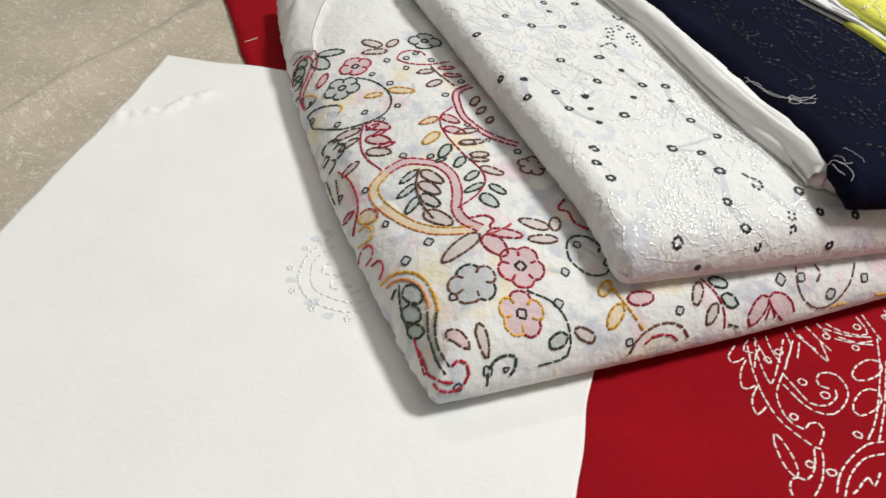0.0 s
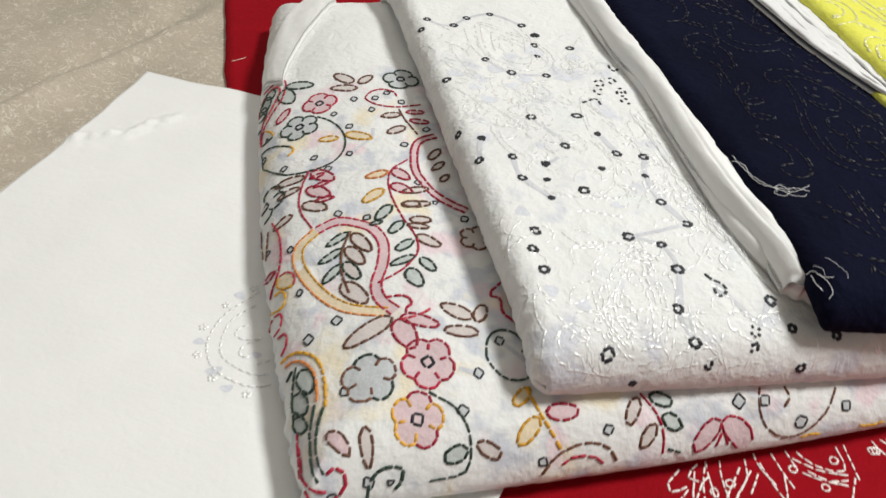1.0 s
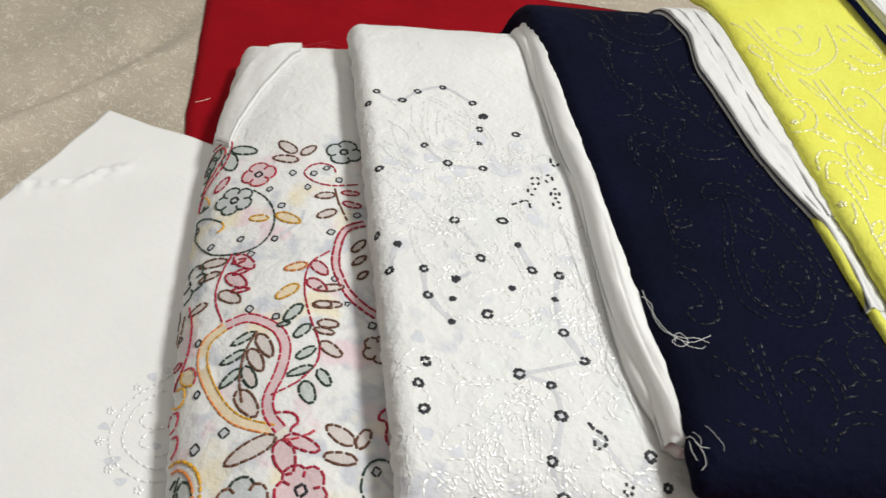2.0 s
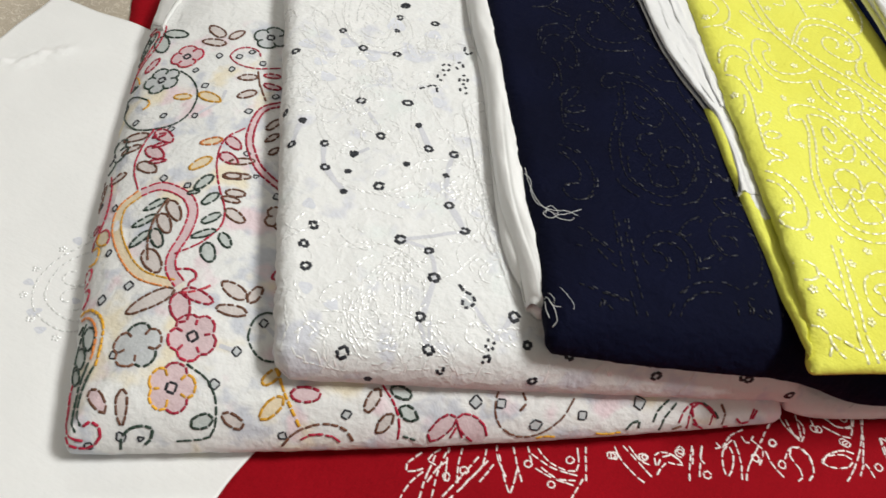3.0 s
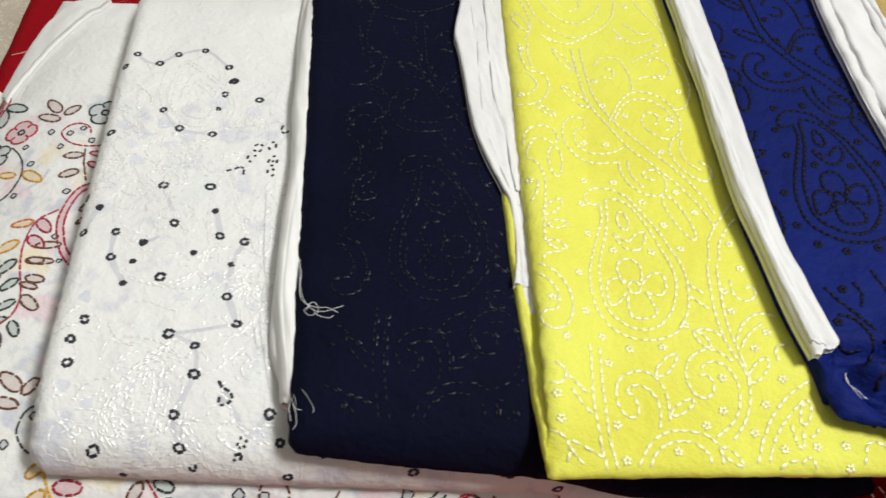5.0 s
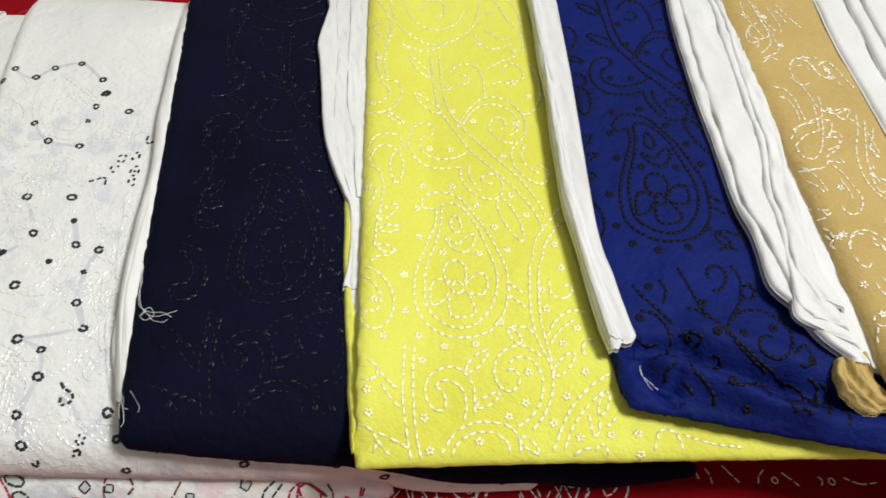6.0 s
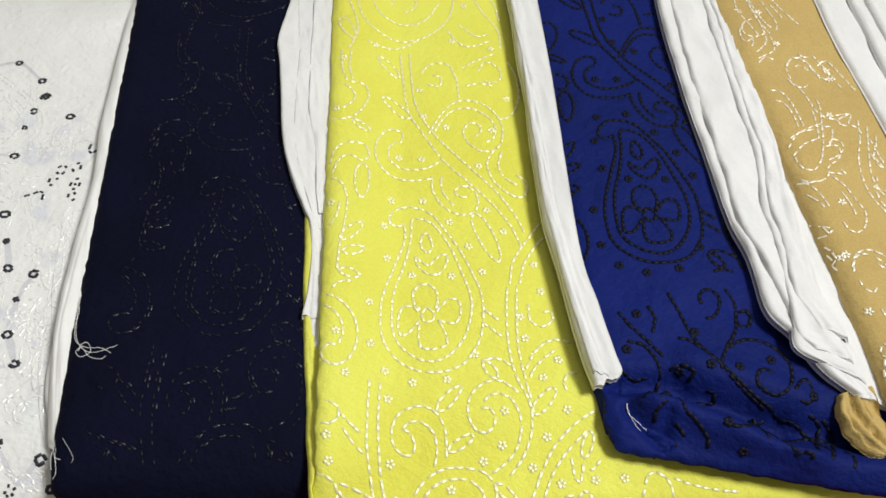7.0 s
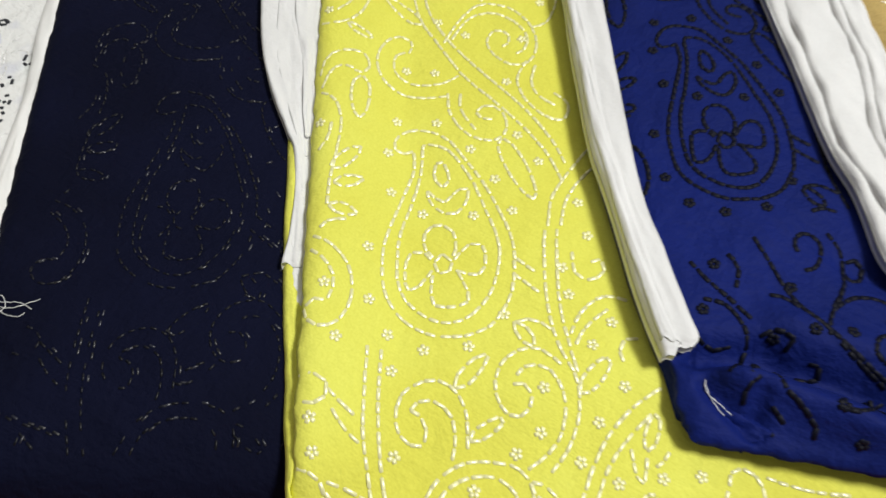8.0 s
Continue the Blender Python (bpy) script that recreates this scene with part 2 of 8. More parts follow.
def folded_cloth(name, corners, thick, material, label, category="fabric", seed=1.0, edge=0.012, round_corner=0.010, dome=0.0, dome_reach=0.08,
                 drape=5, bow=(0, 0, 0, 0), wrinkle=0.0012, n=(150, 150), creases=(), stiff=6, level=0.0, cap=1.0, hem=0.0005, hold=0.0, group="folded suit pieces"):
    """A folded length of cloth laid on the heap. corners: front left, front right, back right, back left. bow: how far each
    side (front, right, back, left) bulges. Returns the thing; its body is the part that carries the stitching."""
    global heap
    fl, fr, br, bl = (np.array(c) for c in corners)
    inner = inset(corners, round_corner)
    base = np.minimum(np.maximum(heap, blur(swell(heap, stiff), drape)), cap - thick)
    base = np.maximum(base, hold)
    s, t = np.meshgrid(spread(n[0]), spread(n[1]), indexing="ij")
    x = (1 - s) * (1 - t) * fl[0] + s * (1 - t) * fr[0] + s * t * br[0] + (1 - s) * t * bl[0]
    y = (1 - s) * (1 - t) * fl[1] + s * (1 - t) * fr[1] + s * t * br[1] + (1 - s) * t * bl[1]

    def depth(px, py):
        return np.minimum(inside(inner, px, py) + round_corner, 0.4)

    # round the corners off: draw what lies outside back to the outline
    for _ in range(3):
        d = depth(x, y)
        gx = (depth(x + 1e-4, y) - depth(x - 1e-4, y)) / 2e-4
        gy = (depth(x, y + 1e-4) - depth(x, y - 1e-4)) / 2e-4
        pull = np.where(d < 0, -d, 0)
        x, y = x + gx * pull, y + gy * pull
    d = np.maximum(depth(x, y), 0)

    # the shifts that bow the sides, the same for the mesh and for the heap
    def shifts(px, py, ss, tt):
        front, right, back, left = bow
        hump = lambda q: 4 * q * (1 - q)
        ax, ay = (fr - fl) / np.linalg.norm(fr - fl)
        lx, ly = (bl - fl) / np.linalg.norm(bl - fl)
        along = right * hump(tt) * ss - left * hump(tt) * (1 - ss)
        deep = back * hump(ss) * tt - front * hump(ss) * (1 - tt)
        return px + ax * along + lx * deep, py + ay * along + ly * deep

    ridge = np.vectorize(lambda a, b: fold(a, b, 17, seed) + 0.45 * fold(a, b, 45, seed + 7) + 0.2 * fold(a, b, 110, seed + 3))(x, y)
    edge_wave = np.vectorize(lambda a, b: fold(a, b, 26, seed + 11))(x, y)
    x2, y2 = shifts(x, y, s, t)
    # stitches pull the hem in and out a little
    nub = np.vectorize(lambda a, b: fold(a, b, 210, seed + 17) + 0.6 * fold(a, b, 90, seed + 19))(x, y)
    near = np.clip(1 - d / 0.006, 0, 1)
    x2, y2 = x2 + 2.0 * hem * nub * near, y2 + 2.0 * hem * nub * near
    curve = np.sqrt(np.clip(1 - (1 - np.clip(d / edge, 0, 1)) ** 2, 0, 1))
    soft = np.clip(d / dome_reach, 0, 1)
    full = thick * (1 - dome + dome * soft * (2 - soft))
    ground = sample(base, x2, y2)
    puff = np.clip(d / 0.07, 0, 1)
    puff = puff * puff * (3 - 2 * puff)
    top = ground + full * (0.5 + 0.5 * curve)
    top = top + puff * np.maximum(level - top, 0) + wrinkle * ridge * np.clip(d / 0.02, 0, 1) + 0.0015 * edge_wave * (1 - curve) + hem * nub * (0.35 + 0.65 * near)
    for ax0, ay0, ax1, ay1, amp, wide in creases:
        ux, uy = ax1 - ax0, ay1 - ay0
        q = np.clip(((x2 - ax0) * ux + (y2 - ay0) * uy) / (ux * ux + uy * uy), 0, 1)
        top = top + amp * np.exp(-(np.hypot(x2 - ax0 - q * ux, y2 - ay0 - q * uy) / wide) ** 2) * np.clip(d / 0.012, 0, 1)
    top = np.where(d > 0.012, np.maximum(top, sample(heap, x2, y2) + 0.004), top) if creases else top
    low = np.minimum(ground + full * (0.5 - 0.5 * curve), top - 1e-5) + 0.0006
    rim = d < 1e-7
    top_ids = np.arange(n[0] * n[1]).reshape(n)
    verts = [tuple(v) for v in np.stack([x2.ravel(), y2.ravel(), top.ravel()], 1)]
    low_ids = np.full(n, -1)
    border = np.zeros(n, bool)
    border[0], border[-1], border[:, 0], border[:, -1] = True, True, True, True
    for i in range(n[0]):
        for j in range(n[1]):
            if border[i, j]:
                low_ids[i, j] = top_ids[i, j]
            else:
                low_ids[i, j] = len(verts)
                verts.append((x2[i, j], y2[i, j], low[i, j]))
    faces = []
    for i in range(n[0] - 1):
        for j in range(n[1] - 1):
            q = [(i, j), (i + 1, j), (i + 1, j + 1), (i, j + 1)]
            faces.append([int(top_ids[a]) for a in q])
            faces.append([int(low_ids[a]) for a in reversed(q)])
    thing = new(name)
    thing.location = (float(fl[0]), float(fl[1]), float(sample(base, *fl)))
    tagged(thing, label, category, group)
    body = linked("cloth", verts, faces, material, thing)
    body.matrix_parent_inverse = Matrix.Translation(thing.location).inverted()
    # lay it on the heap
    dg = depth(GX, GY)
    cg = np.sqrt(np.clip(1 - (1 - np.clip(dg / edge, 0, 1)) ** 2, 0, 1))
    sg = np.clip(dg / dome_reach, 0, 1)
    laid = base + thick * (1 - dome + dome * sg * (2 - sg)) * (0.5 + 0.5 * cg)
    pg = np.clip(dg / 0.07, 0, 1)
    laid = laid + pg * pg * (3 - 2 * pg) * np.maximum(level - laid, 0)
    heap = np.where(dg > 0, np.maximum(heap, laid), heap)
    return thing, body


def flat_sheet(name, corners, thick, material, label, seed, wrinkle, n=(120, 120), scale=9.0, lift=None, group=""):
    """A single thickness of cloth spread on what lies below."""
    global heap
    fl, fr, br, bl = (np.array(c) for c in corners)
    s, t = np.meshgrid(np.linspace(0, 1, n[0]), np.linspace(0, 1, n[1]), indexing="ij")
    x = (1 - s) * (1 - t) * fl[0] + s * (1 - t) * fr[0] + s * t * br[0] + (1 - s) * t * bl[0]
    y = (1 - s) * (1 - t) * fl[1] + s * (1 - t) * fr[1] + s * t * br[1] + (1 - s) * t * bl[1]
    wav = np.vectorize(lambda a, b: fold(a, b, 30, seed + 5))(x, y)
    rim = np.clip(1 - np.minimum(np.minimum(s, 1 - s), np.minimum(t, 1 - t)) * 20, 0, 1)
    x, y = x + 0.0025 * wav * rim, y + 0.0025 * np.vectorize(lambda a, b: fold(a, b, 30, seed + 9))(x, y) * rim
    w = np.vectorize(lambda a, b: max(0.0, 0.5 + fold(a, b, scale, seed)) + 0.25 * fold(a, b, 3 * scale, seed + 2))(x, y)
    under = sample(blur(heap, 2), x, y)
    z = under + thick + wrinkle * np.clip(w, 0, 2)
    if lift:
        z = z + np.vectorize(lift)(x, y)
    verts = [tuple(v) for v in np.stack([x.ravel(), y.ravel(), z.ravel()], 1)]
    m = len(verts)
    verts += [(a, b, c - thick) for a, b, c in verts]
    ids = np.arange(m).reshape(n)
    faces = []
    for i in range(n[0] - 1):
        for j in range(n[1] - 1):
            q = [int(ids[i, j]), int(ids[i + 1, j]), int(ids[i + 1, j + 1]), int(ids[i, j + 1])]
            faces += [q, [m + k for k in reversed(q)]]
    ring = [int(k) for k in (*ids[:-1, 0], *ids[-1, :-1], *ids[:0:-1, -1], *ids[0, :0:-1])]
    for a, b in zip(ring, ring[1:] + ring[:1]):
        faces.append([b, a, m + a, m + b])
    thing = new(name)
    thing.location = (float(x.mean()), float(y.mean()), 0)
    tagged(thing, label, "fabric", group)
    body = linked("cloth", verts, faces, material, thing)
    body.matrix_parent_inverse = Matrix.Translation(thing.location).inverted()
    dg = inside([tuple(c) for c in (fl, fr, br, bl)], GX, GY)
    heap = np.where(dg > 0, heap + thick, heap)
    return thing, body


# ---- the room: unseen, added to enclose the bed; grey walls limit bounced light ----
tagged(box("floor", (-1.6, -1.4, -0.55), (2.4, 2.8, -0.5), FLOOR), "plain grey floor of the room", "floor", kind="structure")
tagged(box("ceiling", (-1.6, -1.4, 2.15), (2.4, 2.8, 2.2), CEILING), "white painted ceiling", "ceiling", kind="structure")
for wall_name, lo, hi in (("wall_west", (-1.7, -1.4, -0.5), (-1.6, 2.8, 2.15)), ("wall_east", (2.4, -1.4, -0.5), (2.5, 2.8, 2.15)),
                          ("wall_south", (-1.6, -1.5, -0.5), (2.4, -1.4, 2.15)), ("wall_north", (-1.6, 2.8, -0.5), (2.4, 2.9, 2.15))):
    tagged(box(wall_name, lo, hi, WALL), "unseen grey wall added around the bed, toned to limit bounced light", "wall", kind="structure")


def bed():
    """The bedspread over a mattress, with long shallow folds."""
    thing = new("bed")
    thing.location = (0.4, 0.7, -0.5)
    tagged(thing, "bed spread with beige damask cover, loosely creased", "bed")
    xs = np.concatenate([np.linspace(-1.0, -0.5, 30), np.linspace(-0.49, 0.3, 170), np.linspace(0.31, 1.8, 60)])
    ys = np.concatenate([np.linspace(-0.7, 0.1, 30), np.linspace(0.11, 1.1, 190), np.linspace(1.12, 2.1, 40)])
    verts, faces = [], []
    for x in xs:
        for y in ys:
            beside = -((x + 0.30) * 0.844 + (y - 0.87) * 0.537)
            k = min(1.0, max(0.0, min(beside, max(-0.197 - x, y - 0.60))) / 0.05)
            across = 0.78 * x - 0.62 * y
            w = 0.5 + 0.5 * math.sin(across * 34 + 2.2 * fold(x, y, 4, 3.3) * 2)
            h = 0.010 * w ** 2 * (0.5 + 0.5 * fold(x, y, 3, 8.1)) + 0.003 * fold(x, y, 16, 1.2) + 0.0015 * fold(x, y, 50, 4.2)
            dx, dy = 0.180, 0.984
            off = (x - (-0.257)) * dy - (y - (0.439)) * dx
            h += 0.012 * math.exp(-(off / 0.016) ** 2) - 0.010 * math.exp(-((off + 0.03) / 0.02) ** 2)
            edge = min(x + 1.0, 1.8 - x, y + 0.7, 2.1 - y)
            drop = -0.06 * (1 - min(1, edge / 0.12)) ** 2
            verts.append((x, y, k * h - 0.003 * k + drop - 0.0012))
    ny = len(ys)
    for i in range(len(xs) - 1):
        for j in range(ny - 1):
            a = i * ny + j
            faces.append((a, a + ny, a + ny + 1, a + 1))
    top = linked("bedspread", verts, faces, DAMASK, thing, "beige damask bedspread with woven scrolls")
    top.matrix_parent_inverse = Matrix.Translation(thing.location).inverted()
    mat = box("mattress", (-1.0, -0.7, -0.5), (1.8, 2.1, -0.065), DAMASK)
    mat.parent = thing
    mat.matrix_parent_inverse = Matrix.Translation(thing.location).inverted()
    return thing


bed()

def glide(points, n):
    """A smooth line through a few points: n places along it."""
    p = [Vector(q) for q in points]
    p = [2 * p[0] - p[1], *p, 2 * p[-1] - p[-2]]
    out, spans = [], len(p) - 3
    for k in range(n):
        u = k / (n - 1) * spans
        i = min(int(u), spans - 1)
        u -= i
        a, b, c, d = p[i:i + 4]
        out.append(0.5 * (2 * b + (c - a) * u + (2 * a - 5 * b + 4 * c - d) * u * u + (3 * b - a - 3 * c + d) * u ** 3))
    return out


def even(points, n):
    """n places along a smooth line, the same distance apart."""
    p = glide(points, 200)
    at = np.concatenate([[0], np.cumsum([(b - a).length for a, b in zip(p, p[1:])])])
    want = np.linspace(0, at[-1], n)
    return [Vector((float(u), float(v))) for u, v in zip(np.interp(want, at, [q.x for q in p]), np.interp(want, at, [q.y for q in p]))]


def lining(label, left, right):
    """A loose strip of lining: the thing that its folds hang from."""
    thing = new("lining_strip")
    thing.location = (*(Vector(left).lerp(Vector(right), 0.5)), 0.1)
    tagged(thing, label, "fabric", "white lining strips")
    return thing


def fold_layer(parent, left, right, base, cover, lift, thick, seed, material=None, name="fold", label="", crumple=0.0009, over=0.012, roll=0.0, creases=2, hollow=0.0, floor=0.0, rest=None, taper=0.0, deep=0.0011, body=0.0, tuck=0.0):
    """One layer of a folded strip, from its near end to its far end. Its left side is a rounded fold; its right side goes under the cover."""
    ns, nq = 170, 30
    lo, ro = even(left, ns), even(right, ns)
    tree = None
    if cover is not None:
        tree = BVHTree.FromPolygons([v.co[:] for v in cover.data.vertices], [p.vertices[:] for p in cover.data.polygons])
    rest_tree = None
    if rest is not None:
        rest_tree = BVHTree.FromPolygons([v.co[:] for v in rest.data.vertices], [p.vertices[:] for p in rest.data.polygons])
    span = sum((b - a).length for a, b in zip(lo, lo[1:])) / 0.45
    soft = np.maximum(base, blur(base, 2))
    verts, lows = [], []
    for i in range(ns):
        side = ro[i] - lo[i]
        wide = side.length
        side = side.normalized()
        along = i / (ns - 1)
        ahead = (lo[max(i - 1, 0)] - lo[min(i + 1, ns - 1)]).normalized()
        for j in range(nq):
            u = (j / (nq - 1)) ** 1.5
            q = u * (wide + over) / wide
            sway = 0.0012 * fold(along * 9, 0.0, 1, seed) + 0.0002 * fold(along * 33, 0.0, 1, seed + 4)
            p = lo[i] + side * (u * (wide + over) + sway * (1 - u))
            p = p + ahead * (0.004 * fold(q * 2.5, 0, 1, seed + 8) * max(0.0, 1 - i / 12))
            r = max(0.0012, (1 - roll) * 0.8 * thick + roll * 0.5 * wide)
            side_dip = math.sqrt(max(0.0, 1 - (1 - min(1.0, u * (wide + over) / r)) ** 2))
            far_dip = math.sqrt(max(0.0, 1 - max(0.0, (q - 0.55) / 0.45) ** 2)) if roll and q < 1 else (0.0 if roll else 1.0)
            front = min(1.0, i * 0.0022 / 0.004)
            h = lift + thick * side_dip * ((1 - roll) + roll * far_dip) * (0.55 + 0.45 * math.sqrt(max(0.0, 1 - (1 - front) ** 2)))
            if taper:
                h *= min(1.0, (1 - along) / taper) ** 0.7
            h -= hollow * math.sin(math.pi * min(1.0, q)) ** 2
            if tuck:
                inward = min(1.0, max(0.0, (q - 0.55) / 0.40))
                h *= 1 - tuck * inward * inward * (3 - 2 * inward)
            for k in range(creases):
                line = (k + 1) / (creases + 1) + 0.22 * fold(along * 2.6, k * 3.1, 1, seed + 6)
                h -= deep * math.exp(-((q - line) / 0.035) ** 2) * (0.6 + 0.8 * fold(along * 5, k * 2.0, 1, seed + 5))
            h += crumple * (fold(along * span * 22, q * 2.5, 1, seed + 2) + 0.4 * fold(along * span * 60, q * 4, 1, seed + 3)) * side_dip
            # sharp pressed creases where the fold bends
            h += crumple * 1.5 * (0.25 - abs(fold(along * span * 11 + q * 1.6, q * 2.2, 1, seed + 11))) * side_dip
            ground = max(floor, float(sample(soft, p.x, p.y)))
            if rest_tree is not None:
                spot, _, _, _ = rest_tree.ray_cast(Vector((p.x, p.y, 1.0)), Vector((0, 0, -1)))
                ground = spot.z if spot is not None else ground * 0.5
            z = ground + max(0.0008, h)
            if tree is not None:
                top, _, _, _ = tree.ray_cast(Vector((p.x, p.y, 1.0)), Vector((0, 0, -1)))
                if top is not None:
                    low, _, _, _ = tree.ray_cast(Vector((p.x, p.y, -1.0)), Vector((0, 0, 1)))
                    z = min(z, 0.5 * (top.z + low.z))
            verts.append((p.x, p.y, z))
            lows.append((p.x, p.y, min(z - 0.0003, max(ground + 0.0004, z - body) if body else ground + 0.0004)))
    m = len(verts)
    verts += lows
    faces = []
    for i in range(ns - 1):
        for j in range(nq - 1):
            a = i * nq + j
            q = [a, a + 1, a + nq + 1, a + nq]
            faces += [q[::-1], [m + k for k in q]]
    ids = np.arange(m).reshape(ns, nq)
    edge = [int(k) for k in (*ids[:-1, 0], *ids[-1, :-1], *ids[:0:-1, -1], *ids[0, :0:-1])]
    for a, b in zip(edge, edge[1:] + edge[:1]):
        faces.append([a, b, m + b, m + a])
    ob = linked(name, verts, faces, material or LINING, parent, label)
    ob.matrix_parent_inverse = Matrix.Translation(parent.location).inverted()
    return ob


# ---- the cloths, from the lowest up ----
def from_line(x, y, ax, ay, bx, by):
    q = min(1.0, max(0.0, ((x - ax) * (bx - ax) + (y - ay) * (by - ay)) / ((bx - ax) ** 2 + (by - ay) ** 2)))
    return math.hypot(x - ax - q * (bx - ax), y - ay - q * (by - ay))


def sheet_creases(x, y):
    """The sheet lies 2 mm off the bed, with a puckered ridge across its far corner."""
    ridge = min(from_line(x, y, -0.182, 0.477, -0.153, 0.498), from_line(x, y, -0.153, 0.498, -0.133, 0.533))
    return 0.0022 + 0.0050 * math.exp(-(ridge / 0.0045) ** 2) * (0.5 + 0.9 * fold(x, y, 190, 2.2)) + 0.0016 * math.exp(-(ridge / 0.016) ** 2) * (0.6 + 0.7 * fold(x, y, 120, 6.1))


red_thing, red_body = flat_sheet("red_cloth", ((0.19, 0.1), (1.15, 0.2), (1.1, 1.35), (-0.30, 0.87)), 0.0012, RED,
                                 "red cotton cloth with white running-stitch embroidery, spread on the bed", 2.1, 0.0012, (150, 150))
sheet_thing, sheet_body = flat_sheet("white_sheet", ((-0.165, 0.03), (0.2025, 0.03), (0.209, 0.61), (-0.193, 0.584)), 0.0012, IVORY,
                                     "plain white cotton panel with a pale stitched medallion", 5.7, 0.0014, (170, 220), lift=sheet_creases)
multi_thing, multi_body = folded_cloth("floral_suit_piece", ((0.1225, 0.2685), (0.474, 0.501), (0.25, 0.89), (-0.136, 0.694)), 0.056, FLORAL,
                                       "folded white lawn with multicoloured paisley and flower stitching", seed=1.3, edge=0.020, round_corner=0.007,
                                       dome=0.45, dome_reach=0.085, bow=(0.005, 0, 0.012, 0.016), wrinkle=0.0018, n=(160, 160), hem=0.0008)
fold_layer(multi_thing, ((-0.074, 0.570), (-0.086, 0.592), (-0.095, 0.625), (-0.098, 0.662), (-0.094, 0.690), (-0.080, 0.708)),
           ((-0.050, 0.562), (-0.056, 0.577), (-0.060, 0.592), (-0.064, 0.621), (-0.065, 0.651), (-0.066, 0.684)),
           heap, None, 0.0020, 0.0034, 3.3, IVORY, "turned_edge", "frayed white selvedge turned over", 0.0005, 0.0, 0.0, 0, rest=multi_body)
white_thing, white_body = folded_cloth("white_suit_piece", ((0.207, 0.349), (0.558, 0.556), (0.265, 0.960), (-0.0515, 0.736)), 0.031, WHITE,
                                       "folded white lawn with white stitching and small black rings", seed=4.3, edge=0.013, bow=(0.003, 0, 0, 0.0), drape=4, stiff=1, hem=0.0008, wrinkle=0.0016)
on_white = heap
navy_thing, navy_body = folded_cloth("navy_suit_piece", ((0.331, 0.424), (0.648, 0.620), (0.37, 1.06), (0.045, 0.859)), 0.022, NAVY,
                                     "folded dark navy cotton with tonal stitching", seed=6.1, edge=0.011, round_corner=0.005, drape=4, stiff=4, bow=(0.011, 0, 0, 0), hem=0.0006)
# the roll takes the lighter IVORY to make up for weak light on it
strip = lining("rolled white cotton lining with a frayed end", (0.316, 0.444), (0.326, 0.448))
fold_layer(strip, ((0.316, 0.446), (0.287, 0.466), (0.261, 0.504), (0.229, 0.559), (0.194, 0.614), (0.144, 0.689), (0.102, 0.756), (0.06, 0.83)),
           ((0.328, 0.450), (0.295, 0.488), (0.267, 0.533), (0.231, 0.595), (0.189, 0.665), (0.131, 0.760), (0.09, 0.84)), on_white, navy_body, 0.0, 0.008, 1.9, IVORY)
fold_layer(strip, ((0.311, 0.443), (0.284, 0.476), (0.260, 0.507), (0.234, 0.549), (0.203, 0.604), (0.169, 0.651), (0.116, 0.742), (0.07, 0.825)),
           ((0.326, 0.446), (0.293, 0.486), (0.266, 0.530), (0.230, 0.591), (0.189, 0.661), (0.131, 0.754), (0.088, 0.832)), on_white, None, 0.0045, 0.0125, 2.7, IVORY,
           creases=1, over=0.004, roll=0.12)
on_navy = heap
yellow_thing, yellow_body = folded_cloth("yellow_suit_piece", ((0.459, 0.478), (0.784, 0.674), (0.52, 1.14), (0.193, 0.926)), 0.013, YELLOW,
                                         "folded bright yellow cotton with cream paisley stitching", seed=8.4, edge=0.010, round_corner=0.005, drape=5, stiff=7, bow=(-0.002, 0, 0, 0), level=0.112, cap=0.121, hold=0.090)
fold_layer(yellow_thing, ((0.455, 0.483), (0.444, 0.497), (0.424, 0.526), (0.395, 0.568), (0.368, 0.609), (0.349, 0.640)),
           ((0.461, 0.485), (0.450, 0.500), (0.431, 0.530), (0.405, 0.572), (0.378, 0.613), (0.358, 0.644)), on_navy, yellow_body, 0.0, 0.0055, 7.7, YELLOW,
           "under_layer", "second yellow layer of the fold", 0.0005, creases=0, floor=0.1035)
strip = lining("creased white cotton lining folded in narrow pleats", (0.390, 0.573), (0.402, 0.573))
fold_layer(strip, ((0.391, 0.572), (0.384, 0.590), (0.371, 0.613), (0.357, 0.632), (0.346, 0.641), (0.311, 0.672), (0.260, 0.741), (0.244, 0.762), (0.226, 0.804), (0.208, 0.829), (0.16, 0.92)),
           ((0.402, 0.577), (0.391, 0.595), (0.378, 0.617), (0.367, 0.634), (0.343, 0.672), (0.331, 0.693), (0.304, 0.738), (0.279, 0.780), (0.241, 0.843), (0.20, 0.94)),
           on_navy, yellow_body, 0.0050, 0.0022, 6.9, creases=1, crumple=0.0010, deep=0.0007)
fold_layer(strip, ((0.363, 0.630), (0.353, 0.640), (0.329, 0.664), (0.307, 0.689), (0.272, 0.747), (0.246, 0.787), (0.217, 0.832), (0.175, 0.915)),
           ((0.370, 0.630), (0.355, 0.653), (0.344, 0.670), (0.332, 0.692), (0.305, 0.737), (0.279, 0.779), (0.241, 0.842), (0.20, 0.94)),
           on_navy, yellow_body, 0.0064, 0.0014, 5.6, creases=1, crumple=0.0010, deep=0.0006)
